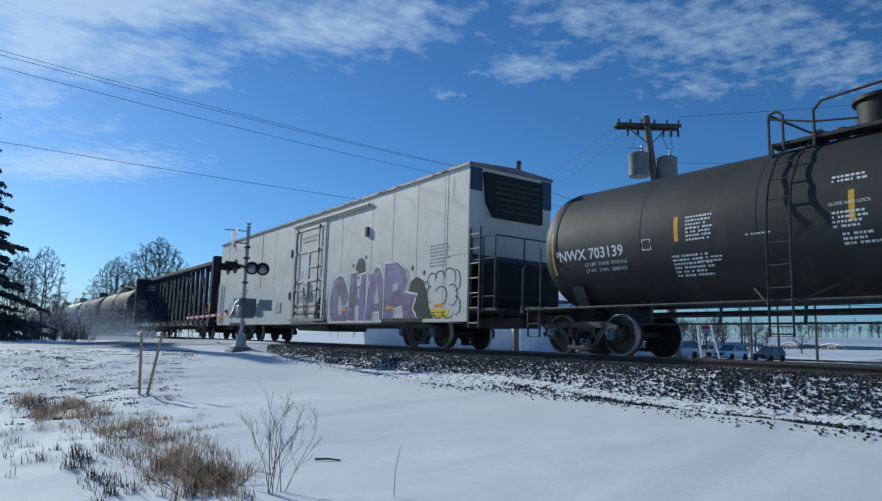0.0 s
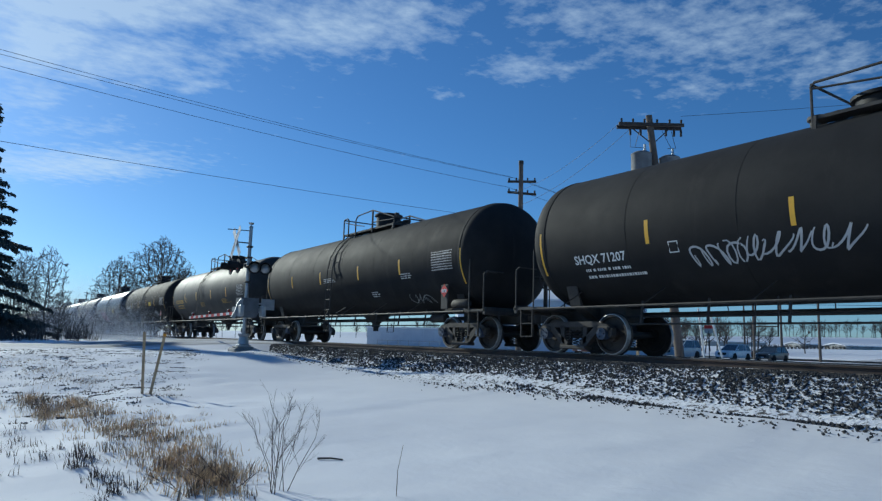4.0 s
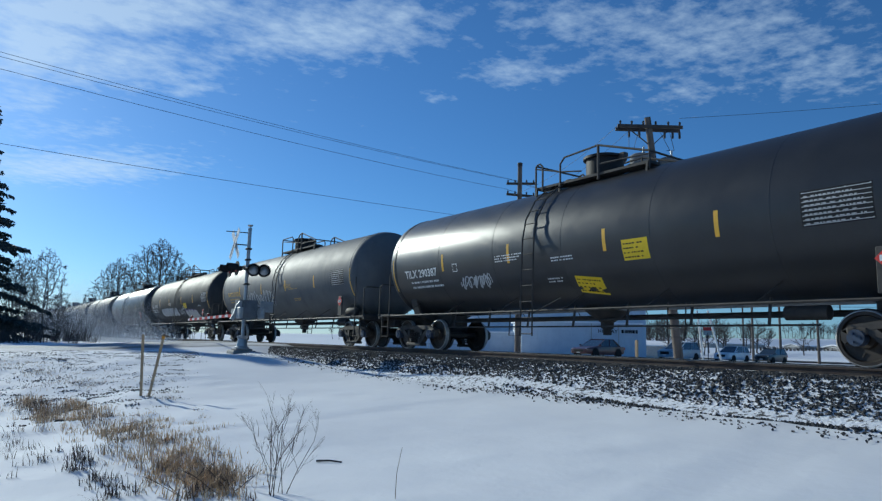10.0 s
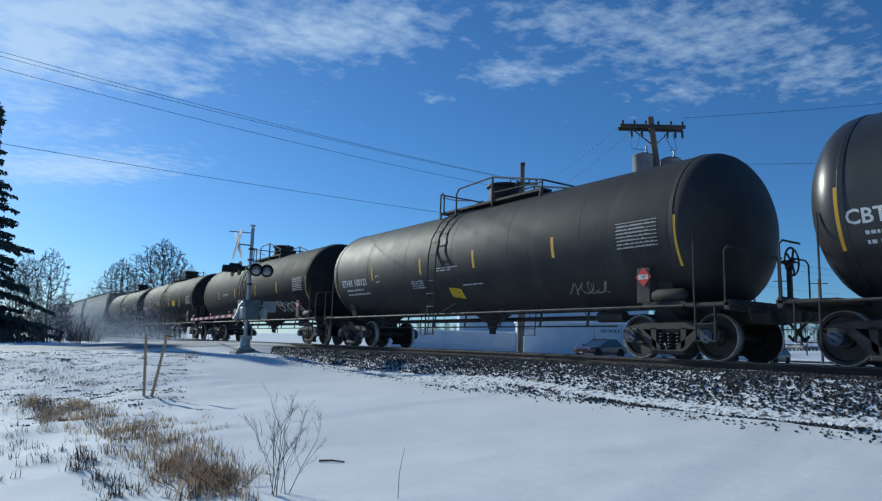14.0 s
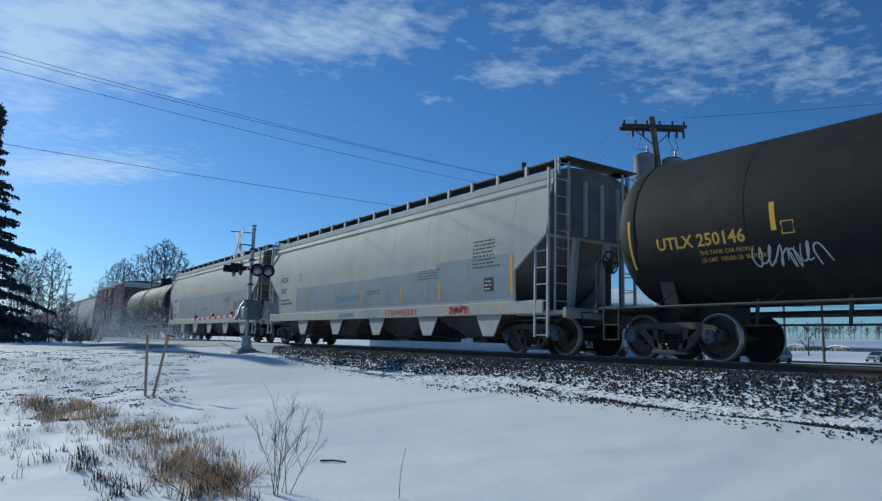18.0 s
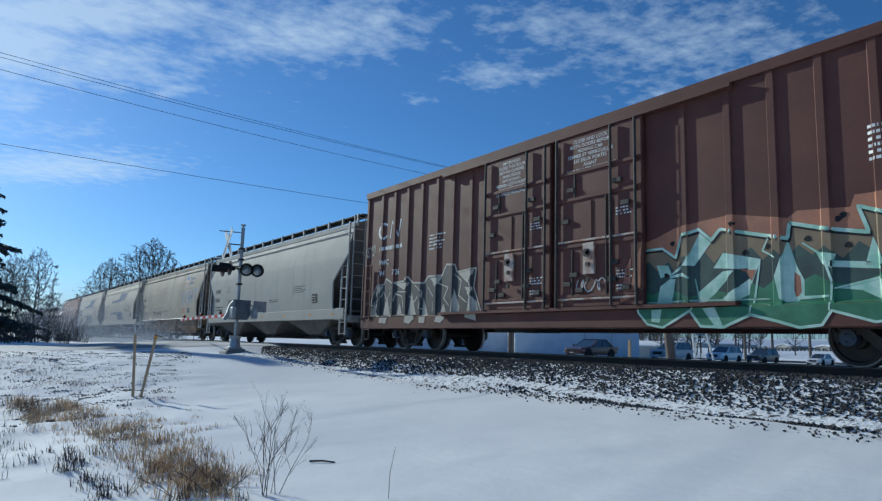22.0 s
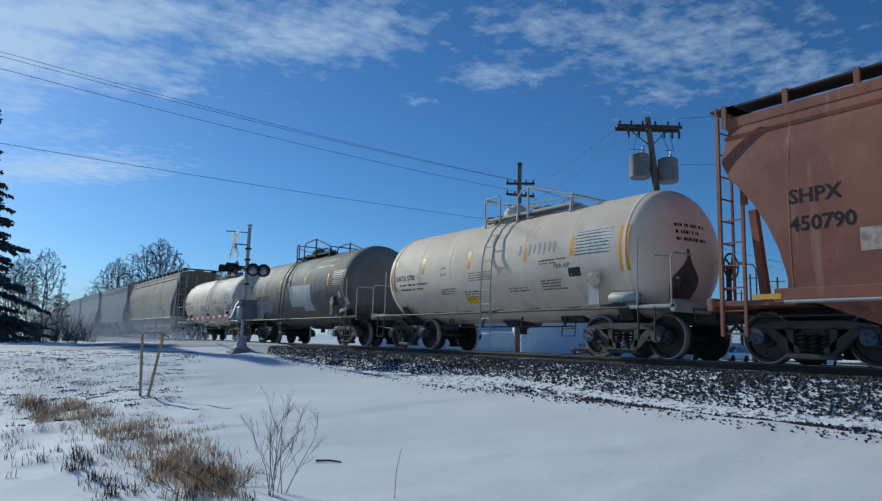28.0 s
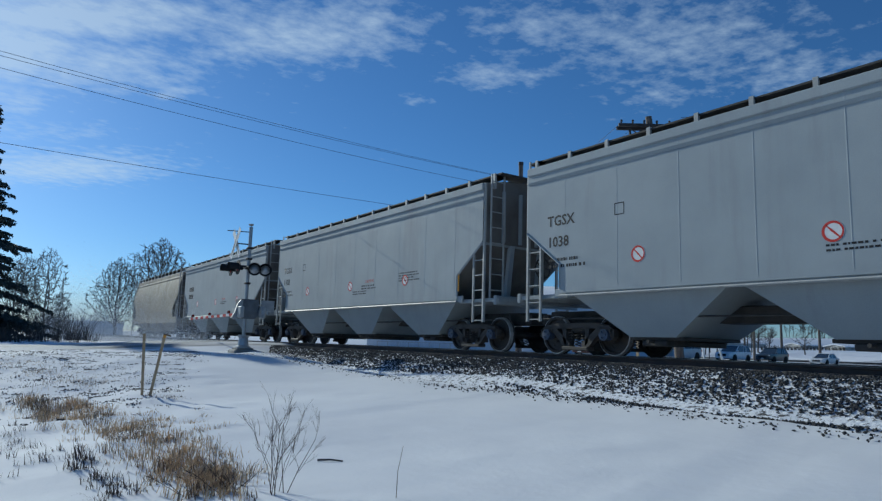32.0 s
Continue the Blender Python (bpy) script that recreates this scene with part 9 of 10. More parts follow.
# Tank cars.
PLACE[reefer.name] = rpl
car, pl = on(1)
for u, v, n, w in ((-3.85, 2.66, 7, 0.62), (-4.22, 1.94, 6, 0.9), (-1.2, 2.95, 2, 0.6), (-1.2, 2.36, 4, 0.6), (-1.08, 2.02, 3, 0.55)):
    part("stencil", rows_of_bars(pl, u, v, w, n, WHITE, random.Random(int(u * 10)), 0.038, 0.072), car)
mark(car, pl, "CLOSE AND LOCK", -1.25, 2.5, 0.075, WHITE, "small stencilled notice")
tag(4, -3.5, -0.5, 1.72, 2.2, strokes=8, w=0.04, seed=1)
tag(4, 3.6, 4.6, 1.5, 1.85, strokes=3, w=0.03, seed=2)
notice(4, 1.86, 2.4, 1.8, 2.08)
tag(15, 3.7, 6.3, 1.4, 1.85, strokes=5, w=0.05)
placard(7, 2.25, 3.01, 2.26, 2.56)
tag(7, 3.6, 4.6, 1.5, 1.9, strokes=3, seed=1)
car, pl = on(8)
throw_up(car, pl, -4.12, -1.1, 1.28, 2.32, 5, PINKPAINT, CHALK, "faded pink bubble letters with white outline", 81)
tag(8, -1.4, -0.2, 1.94, 2.32, strokes=5, seed=1, w=0.035)
tag(8, 4.5, 5.3, 1.75, 2.05, strokes=3, seed=2, w=0.025)
placard(8, 2.95, 3.57, 1.98, 2.36)
tag(9, -0.5, 1.1, 1.47, 1.97, strokes=6, w=0.06, loops=1.2)
car, pl = on(9)
part("graffiti", ribbon(pl, [(0.2, 1.55), (0.7, 1.62), (1.1, 1.74), (1.43, 1.76), (1.15, 1.82)], 0.05, CHALK), car, "white spray-painted tag", mat=CHALK)
placard(10, 1.75, 2.4, 2.0, 2.42)
placard(10, 0.2, 0.95, 1.4, 1.76, -0.12)
tag(10, -4.0, -2.7, 1.7, 2.06, CHALK, 5, 0.045, label="pale spray tag", loops=2.2)
tag(11, -4.05, -0.3, 1.62, 2.4, CHALK, 9, 0.07, label="large white spray tag", loops=1.3)
car, pl = on(12)
throw_up(car, pl, -4.4, 0.0, 1.52, 2.16, 6, CHALK, INK, "worn white graffiti letters", 121)
throw_up(car, pl, 1.95, 4.45, 1.28, 1.9, 4, SILVERPAINT, PURPLE, "silver graffiti letters with a purple shadow", 122)
tag(12, 0.42, 1.6, 1.58, 1.98, strokes=4)
tag(12, 4.74, 6.04, 1.36, 1.6, GREYINK, 4, 0.03, seed=3, label="faded grey tag")
placard(12, 1.85, 2.6, 1.98, 2.28)
mark(car, pl, "AAR ST-464", 5.2, 2.0, 0.11, WHITE, "small stencil")
notice(13, 5.17, 5.8, 1.74, 2.03)
placard(14, -0.4, 0.15, 1.5, 1.76, -0.12)
placard(16, 2.35, 3.08, 2.24, 2.58)
tag(17, -4.9, -3.65, 1.62, 2.02, strokes=6, w=0.03)
placard(17, 1.28, 2.03, 2.33, 2.56)
placard(20, 0.2, 0.85, 1.32, 1.56, -0.1)
notice(20, 3.66, 4.23, 1.7, 1.96)
for n in (6, 9, 14, 16, 5):
    tag(n, 3.2 + (n % 3) * 0.5, 4.4 + (n % 3) * 0.5, 1.35, 1.65, GREYINK, 3, 0.025, seed=4, label="faint chalk scrawl")

# Grey hoppers with the repainted band and handwriting.
for n, x, z, a, b in ((18, -7.7, 2.62, "NCIX", "7307"), (19, -7.6, 2.4, "NCIX", "1148")):
    car, pl = on(n)
    hopper_marks(car, lifted(pl, 0.004), a, b, INK, x, z, 0.33, n)
car, pl = on(18)
band(18, -5.9, 4.55, 1.35, 2.3)
band(18, 4.55, 8.0, 1.35, 2.5)
mark(car, lifted(pl, 0.006), "Please lower", -2.1, 1.62, 0.34, TURQUOISE, "turquoise handwriting", 1.1)
sp = SILL[car.name]
mark(car, lifted(sp, 0.004), "gas prices", -1.8, 1.04, 0.27, TURQUOISE, "turquoise handwriting", 1.05)
for u in (0.35, 0.85):
    heart = [(u + 0.2 * 0.06 * 16 * math.sin(t) ** 3, 1.12 + 0.011 * (13 * math.cos(t) - 5 * math.cos(2 * t) - 2 * math.cos(3 * t) - math.cos(4 * t))) for t in np.linspace(0, math.tau, 22)]
    part("graffiti", ribbon(lifted(sp, 0.004), heart, 0.03, TURQUOISE), car, "small drawn heart", mat=TURQUOISE)
mark(car, lifted(sp, 0.004), "STRAWBERRY", 1.6, 1.02, 0.26, REDPAINT, "red handwriting", 1.25)
scribble(car, lifted(sp, 0.004), 5.2, 6.1, 1.0, 1.22, REDPAINT, 18, 4, 0.07, "red spray tag", 1.8)
part("reflector", patch(lifted(pl, 0.008), 7.85, 7.95, 1.5, 2.45, ORANGE, "reflector", 1, 5), car, "tall orange strip")
part("stencil", rows_of_bars(lifted(pl, 0.006), 6.3, 2.9, 1.2, 8, INK, random.Random(18), 0.045, 0.1), car)
board(car, lifted(pl, 0.006), 6.8, 7.2, 1.57, 1.93, INK, WHITE, 18, "data_panel", 3, "black and white data panel")
for u in (-4.8, -2.85, -0.1, 2.6, 4.7):
    part("reflector", patch(lifted(pl, 0.008), u - 0.05, u + 0.05, 1.45, 1.95, ORANGE, "reflector", 1, 3), car, "upright orange strip")
sill_strips(18, (-6.6, -3.9, -1.0, 1.4, 4.9, 7.5), 1.12, YELLOW, 0.14, 0.07)
car, pl = on(19)
band(19, -6.2, 7.5, 1.35, 2.6)
for u in (-8.0, -4.6, -1.2, 2.2, 5.4, 7.8):
    part("reflector", patch(lifted(pl, 0.008), u - 0.05, u + 0.05, 1.5, 2.2, ORANGE, "reflector", 1, 3), car, "upright orange strip")
board(car, lifted(pl, 0.006), 6.6, 7.0, 1.7, 2.05, INK, WHITE, 19, "data_panel", 3, "black and white data panel")
part("stencil", rows_of_bars(lifted(pl, 0.006), 5.5, 1.95, 0.8, 4, INK, random.Random(19), 0.045, 0.1), car)

# The boxcar's graffiti: an olive, black and green piece with mint edges, painted over sheets and posts.
OLIVE = surf("brown-olive spray paint", (0.2, 0.145, 0.085), (0.26, 0.19, 0.115), 2, rough=0.6, grain=0.2)
FOREST = surf("forest green spray paint", (0.035, 0.15, 0.075), (0.06, 0.22, 0.12), 2.5, rough=0.55, grain=0.2)
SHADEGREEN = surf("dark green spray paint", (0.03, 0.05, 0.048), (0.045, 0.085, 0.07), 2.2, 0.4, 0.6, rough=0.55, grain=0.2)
MINT = surf("mint spray paint", (0.55, 0.72, 0.62), (0.32, 0.55, 0.43), 3.5, 0.4, 0.6, rough=0.55, grain=0.15)
HALO = surf("rust-orange spray paint", (0.42, 0.18, 0.1), (0.27, 0.11, 0.07), 1.5, 0.4, 0.65, rough=0.6, grain=0.2)
LEAD = surf("dull dark grey spray paint", (0.025, 0.026, 0.03), (0.05, 0.05, 0.055), 2.5, 0.4, 0.62, rough=0.6, grain=0.25)
def sprayed(pts, mat, lift, label):
    return painted(box, bpl, pts, mat, lift, label, "graffiti", POST_CUTS)


def sprayed_line(run, w, mat, lift):
    pts = [(a[0] + (b[0] - a[0]) * k / 12, a[1] + (b[1] - a[1]) * k / 12) for a, b in zip(run, run[1:]) for k in range(12)] + run[-1:]
    part("graffiti_outline", ribbon(lifted(bpl, lift), pts, w, mat), box, mat=mat)


top = [(2.28, 1.96), (2.42, 2.13), (2.82, 2.13), (3.11, 1.92), (3.25, 2.34), (3.61, 2.41), (3.86, 2.18), (4.03, 2.36), (5.23, 2.06), (5.27, 2.31), (5.83, 2.15), (6.44, 2.02), (6.31, 2.44), (6.7, 2.28), (7.1, 2.2), (7.4, 2.36), (8.3, 2.28), (8.6, 1.7)]
foot = [(8.6, 0.9), (7.9, 0.66), (7.2, 0.8), (6.5, 0.68), (5.9, 0.86), (5.75, 0.64), (5.41, 0.6), (5.11, 0.69), (4.61, 0.82), (4.11, 0.61), (3.67, 0.63), (3.45, 0.91), (3.13, 0.74), (2.87, 0.61), (2.53, 0.67), (2.31, 0.9), (2.23, 1.28), (2.37, 1.57), (2.28, 1.8)]
sprayed([(2.16, 1.02), (2.12, 1.9), (2.3, 2.26), (2.72, 2.36), (3.1, 2.5), (3.7, 2.56), (4.26, 2.6), (5.24, 2.4), (5.4, 2.5), (6.2, 2.44), (6.27, 2.62), (7.4, 2.6), (8.4, 2.5), (8.85, 1.9), (8.85, 1.02)], HALO, 0.0, "rust-orange halo round the graffiti")
sprayed(top + foot, OLIVE, 0.003, "olive graffiti fill")
sprayed([(2.29, 1.78), (2.5, 1.9), (2.7, 1.7), (2.95, 1.86), (3.08, 1.66), (3.3, 1.95), (3.5, 1.8), (3.7, 2.0), (3.9, 1.76), (4.1, 1.96), (4.35, 1.78), (4.6, 1.98), (4.8, 1.74), (5.0, 1.9), (5.2, 1.72), (5.4, 1.94), (5.6, 1.76), (5.8, 1.88), (6.06, 1.66), (6.3, 1.9), (6.6, 1.66), (6.9, 1.86), (7.3, 1.7), (7.7, 1.86), (8.0, 1.62), (8.58, 1.7)] + foot[:-1], SHADEGREEN, 0.006, "dark green graffiti shading")
sprayed([(2.25, 1.36), (2.6, 1.24), (2.9, 1.4), (3.08, 1.3), (3.4, 1.16), (3.78, 1.3), (4.2, 1.2), (4.52, 1.4), (4.8, 1.26), (5.01, 1.42), (5.3, 1.3), (5.63, 1.44), (5.9, 1.3), (6.2, 1.22), (6.58, 1.4), (7.0, 1.26), (7.4, 1.4), (8.0, 1.26), (8.56, 1.36)] + foot[:-2], FOREST, 0.009, "green graffiti base")
for pts in ([(3.27, 1.76), (3.65, 2.37), (3.91, 2.2), (3.51, 1.74)], [(2.68, 1.81), (2.94, 1.79), (3.03, 1.6), (2.77, 1.56)], [(2.98, 1.53), (3.1, 1.52), (3.04, 1.2), (2.97, 0.99), (2.67, 1.03), (2.76, 1.4)], [(3.89, 1.67), (4.08, 1.93), (4.77, 1.76), (4.59, 1.33), (4.53, 1.62), (4.3, 1.62)], [(4.07, 1.6), (4.3, 1.6), (3.92, 1.22), (3.61, 0.97), (3.58, 1.25)], [(4.06, 1.13), (4.59, 1.46), (4.55, 1.17), (4.16, 1.0)], [(5.23, 2.05), (5.36, 1.6), (5.47, 1.36), (5.46, 1.1), (5.28, 0.95), (5.07, 1.08), (5.0, 1.45)], [(5.66, 1.8), (5.96, 1.74), (5.91, 1.52), (5.75, 1.6)], [(5.89, 1.64), (6.58, 1.56), (6.58, 1.46), (5.88, 1.54)], [(6.49, 1.95), (6.64, 1.53), (6.36, 1.52)], [(6.0, 1.2), (6.62, 1.32), (6.55, 1.02), (6.3, 1.16)], [(6.9, 1.55), (7.5, 1.95), (7.9, 1.8), (7.3, 1.4)], [(7.7, 1.35), (8.2, 1.9), (8.4, 1.7), (7.95, 1.1)], [(3.7, 0.95), (3.95, 0.96), (4.1, 0.63), (3.95, 0.62)], [(2.62, 0.94), (2.85, 0.95), (2.8, 0.7), (2.62, 0.72)]):
    sprayed(pts, MINT, 0.013, "mint graffiti stroke")
for pts in ([(5.32, 1.5), (5.41, 1.42), (5.42, 1.18), (5.34, 1.06), (5.3, 1.2)], [(4.36, 1.62), (4.68, 1.58), (4.6, 1.4), (4.5, 1.56)]):
    sprayed(pts, HALO, 0.017, "rust-orange spot in the graffiti")
for k, (u, v) in enumerate(((4.28, 2.42), (4.9, 1.96), (5.55, 2.02), (6.1, 2.33), (6.02, 2.28), (6.15, 1.86), (3.05, 2.2), (2.9, 1.6), (4.5, 1.9), (7.0, 2.4), (7.8, 2.1))):
    painted(box, bpl, [(u + 0.055 * (1 + 0.3 * math.sin(k * 2 + a * 3)) * math.cos(a), v + 0.05 * math.sin(a)) for a in np.linspace(0, 5.6, 9)], INK, 0.017, "black spray spot")
sprayed_line([(u + 0.03, v - 0.05) for u, v in top], 0.05, INK, 0.014)
for run, w in ((top, 0.062), (foot[::-1], 0.05), ([(2.98, 1.56), (3.25, 1.6), (3.4, 1.52)], 0.06), ([(4.75, 1.71), (4.66, 1.2), (4.58, 0.8)], 0.035), ([(5.46, 1.96), (5.78, 1.72), (5.9, 1.3), (5.86, 0.86)], 0.04), ([(5.9, 1.2), (6.6, 1.34), (7.2, 1.14)], 0.04), ([(2.3, 1.09), (3.4, 1.1), (4.9, 1.08)], 0.03), ([(5.15, 1.07), (5.85, 1.09)], 0.05), ([(3.27, 1.76), (3.0, 1.6)], 0.05), ([(3.52, 1.5), (3.6, 1.1), (3.45, 0.9)], 0.03), ([(4.9, 2.1), (4.8, 1.9), (5.02, 1.76)], 0.03)):
    sprayed_line(run, w, MINT, 0.018)
# The older piece on the rear half.
peaks = [(-8.6, 0.98), (-8.5, 1.5), (-8.2, 2.0), (-7.7, 2.02), (-7.6, 2.2), (-7.2, 2.04), (-6.5, 2.06), (-6.3, 2.18), (-6.0, 1.98), (-5.4, 1.94), (-5.2, 2.12), (-4.5, 2.1), (-4.3, 2.4), (-3.9, 2.36), (-3.8, 2.15), (-2.95, 2.2), (-3.05, 1.7), (-2.7, 1.0)]
sprayed(peaks, LEAD, 0.003, "dull grey graffiti fill")
for pts in ([(-8.45, 1.0), (-8.3, 1.5), (-8.1, 1.0)], [(-7.8, 0.8), (-7.5, 1.62), (-7.25, 1.0), (-7.4, 0.76)], [(-6.9, 1.0), (-6.72, 1.4), (-6.55, 1.0)], [(-6.3, 0.8), (-6.05, 1.7), (-5.75, 0.9), (-6.0, 0.74)], [(-5.5, 0.78), (-5.4, 1.5), (-5.15, 1.0), (-5.2, 0.76)], [(-4.7, 0.8), (-4.4, 1.3), (-4.2, 0.9), (-4.4, 0.76)], [(-4.05, 1.0), (-3.92, 1.7), (-3.65, 1.2), (-3.7, 1.0)], [(-3.3, 0.9), (-3.2, 1.5), (-2.9, 1.3), (-2.8, 0.8)], [(-7.1, 2.02), (-6.2, 2.0), (-6.45, 1.78)], [(-5.1, 2.06), (-4.5, 2.06), (-4.8, 1.8)], [(-3.75, 2.12), (-3.05, 2.16), (-3.3, 1.8)], [(-8.15, 1.96), (-7.75, 1.98), (-7.95, 1.7)], [(-3.45, 1.72), (-3.1, 1.7), (-3.2, 1.45)]):
    sprayed(pts, CREAM, 0.009, "cream graffiti wedge")
sprayed_line(peaks, 0.06, CREAM, 0.012)
for run in ([(-8.3, 1.9), (-8.0, 1.5), (-7.7, 1.8), (-7.5, 1.5), (-7.2, 1.9)], [(-7.3, 1.0), (-7.0, 1.7), (-6.6, 1.6), (-6.5, 1.1)], [(-6.9, 1.75), (-6.3, 1.72)], [(-5.9, 1.9), (-5.5, 1.7), (-5.6, 1.2), (-5.2, 1.15)], [(-5.2, 1.8), (-4.9, 1.5), (-4.95, 1.1)], [(-4.7, 1.9), (-4.2, 1.75), (-4.4, 1.45), (-4.1, 1.2), (-4.15, 1.0)], [(-3.9, 2.1), (-3.6, 1.9), (-3.7, 1.5), (-3.35, 1.3)], [(-3.3, 1.95), (-3.1, 1.6)], [(-8.55, 1.4), (-8.2, 1.3), (-7.9, 1.6)], [(-6.2, 1.6), (-5.9, 1.4), (-5.7, 1.6)]):
    sprayed_line(run, 0.045, CREAM, 0.012)
for u, v in ((2.4, 1.3), (2.15, 1.1)):
    painted(box, lambda a, b: (a, -1.56 - 0.146, b), [(u - 0.25, v), (u, v + 0.1), (u + 0.02, v + 0.9), (u - 0.1, v + 0.7)], HALO, 0.0, "orange overspray on the door")
scribble(box, lambda a, b: (a, -1.56 - 0.15, b), 0.7, 1.5, 1.35, 1.65, CHALK, 31, 3, 0.03, "small white tag on the door", 1.5)
scribble(box, bpl, 8.45, 8.95, 2.8, 3.3, CREAM, 5, 2, 0.04, "small pale tag", 1.5)
scribble(box, bpl, -8.9, -8.35, 2.95, 3.4, CREAM, 6, 2, 0.04, "small pale tag", 1.5)
part("stencil", rows_of_bars(bpl, 6.5, 3.6, 0.9, 6, WHITE, random.Random(21), 0.05, 0.1), box)
part("stencil", rows_of_bars(bpl, -5.2, 3.3, 0.8, 5, WHITE, random.Random(22), 0.045, 0.1), box)
for u in (8.75,):
    part("reflector", Geo().box(u - 0.1, u + 0.1, -1.672, -1.66, 0.82, 0.92), box, "yellow reflective strip", mat=YELLOW)

# Other hoppers.
car, pl = on(22)
hopper_marks(car, lifted(pl, 0.004), "ADMX", "50060", INK, -6.9, 2.48, 0.31, 22)
sill_strips(22, (7.2, 5.25, 2.65, 0.1, -2.5, -5.0, -7.0), 1.15)
board(car, lifted(pl, 0.006), 5.4, 5.9, 1.6, 1.95, INK, WHITE, 22, "data_panel", 3, "black and white data panel")
car, pl = on(23)
hopper_marks(car, lifted(pl, 0.004), "CMO", "21540", INK, -7.1, 2.66, 0.34, 23, lower_text=False)
for run in ([(3.62, 3.03), (3.98, 2.05), (4.17, 3.03)], [(4.63, 2.95), (4.68, 2.2)], [(5.22 + 0.2 * math.cos(a), 2.55 + 0.36 * math.sin(a)) for a in np.linspace(0.9, 5.7, 8)], [(5.26, 2.45), (5.46, 2.44)], [(5.58, 3.02), (5.66, 2.16)], [(6.0, 3.0), (6.05, 2.16)], [(5.6, 2.55), (6.04, 2.55)], [(6.4, 2.96), (7.15, 2.93)], [(6.66, 2.95), (6.74, 2.3)]):
    pts = [(a[0] + (b[0] - a[0]) * k / 5, a[1] + (b[1] - a[1]) * k / 5) for a, b in zip(run, run[1:]) for k in range(6)]
    part("graffiti", ribbon(lifted(pl, 0.006), pts, 0.21, FADEDBLUE), car, "faded blue brushed letter", mat=FADEDBLUE)
shield = [(4.22, 3.92), (4.82, 3.88), (4.84, 3.5), (4.62, 3.18), (4.3, 3.34), (4.2, 3.6)]
painted(car, pl, shield, CHALK, 0.004, "faded shield mark", "shield_mark")
for u in (4.34, 4.5, 4.66):
    painted(car, pl, [(u - 0.03, 3.32), (u + 0.03, 3.3), (u + 0.03, 3.6), (u - 0.03, 3.6)], REDPAINT, 0.008, "faded red stripe", "shield_mark")
painted(car, pl, [(4.23, 3.89), (4.81, 3.86), (4.82, 3.62), (4.22, 3.64)], HEARTBLUE, 0.008, "faded blue top of the shield", "shield_mark")
mark(car, lifted(pl, 0.004), "BUILDING", 5.16, 3.6, 0.21, HEARTBLUE, "faded blue words")
mark(car, lifted(pl, 0.004), "AMERICA", 5.18, 3.34, 0.21, HEARTBLUE, "faded blue words")
tag(23, -3.9, -1.5, 1.58, 1.86, INK, 7, 0.05, label="black spray tag")
part("stencil", rows_of_bars(lifted(pl, 0.004), 3.9, 1.84, 0.9, 3, REDPAINT, random.Random(23), 0.05, 0.11), car)
board(car, lifted(pl, 0.006), 5.2, 5.65, 1.6, 1.88, INK, WHITE, 23, "data_panel", 3, "black and white data panel")
for n in (24, 25):
    car, pl = on(n)
    if n == 24:
        hopper_marks(car, lifted(pl, 0.004), "ACFX", "51921", INK, -6.2, 2.6, 0.34, n)
    else:
        part("stencil", rows_of_bars(lifted(pl, 0.004), -6.2, 2.6, 1.4, 2, INK, random.Random(n), 0.24, 0.45), car)
    painted(car, pl, [(-3.31, 3.02), (-3.25, 3.17), (-0.55, 3.24), (0.0, 3.36), (0.3, 3.53), (0.58, 3.75), (3.4, 3.75), (3.0, 3.42), (2.75, 3.2), (2.5, 3.09), (0.2, 3.06)], BLUEBAND, 0.022, "faded blue swoosh band", "paint_band")
    painted(car, pl, [(-3.29, 2.02), (-3.14, 2.15), (1.65, 2.15), (2.0, 2.06), (2.25, 1.9), (2.65, 1.46), (0.15, 1.46), (0.0, 1.62), (-0.25, 1.85), (-0.7, 1.95)], BLUEBAND, 0.022, "faded blue swoosh band", "paint_band")
    for u, v0, v1 in ((6.7, 1.46, 2.66), (4.58, 1.46, 1.95), (2.47, 1.46, 2.1), (0.08, 1.46, 1.93), (-2.58, 1.46, 1.97), (-4.75, 1.46, 2.0), (-6.8, 1.49, 2.35)):
        part("reflector", patch(lifted(pl, 0.009), u - 0.05, u + 0.05, v0, v1, ORANGE, "reflector", 1, 5), car, "upright orange strip")
    part("stencil", rows_of_bars(lifted(pl, 0.006), 4.35, 2.55, 0.75, 7, INK, random.Random(n), 0.045, 0.08), car)
    board(car, lifted(pl, 0.006), 5.5, 5.9, 1.6, 2.0, INK, WHITE, n, "data_panel", 3, "black and white data panel")
    sill_strips(n, (-6, -3, 0, 3, 6), 1.15)
car, pl = on(26)
mark(car, lifted(pl, 0.004), "SHPX", -6.75, 2.62, 0.34, INK, "reporting mark")
mark(car, lifted(pl, 0.004), "450790", -6.75, 2.16, 0.34, INK, "car number")
band(26, -5.7, -4.1, 1.75, 2.1, SCRAPED, "cream repaint patch", lift=0.004)
band(26, 0.9, 3.6, 3.0, 3.45, SCRAPED, "pale scraped strip", "scrape", 0.004)
band(26, -3.4, -0.8, 3.2, 3.5, SCRAPED, "pale scraped strip", "scrape", 0.004)
tag(26, -0.5, 2.0, 1.8, 2.0, TURQUOISE, 4, 0.06, label="turquoise smear")
sill_strips(26, (-7.2, -4.4, -1.5, 1.5, 4.4), 1.12, YELLOW, 0.5, 0.09)
part("stencil", rows_of_bars(lifted(pl, 0.004), 4.6, 2.6, 1.3, 6, INK, random.Random(26), 0.05, 0.11), car)

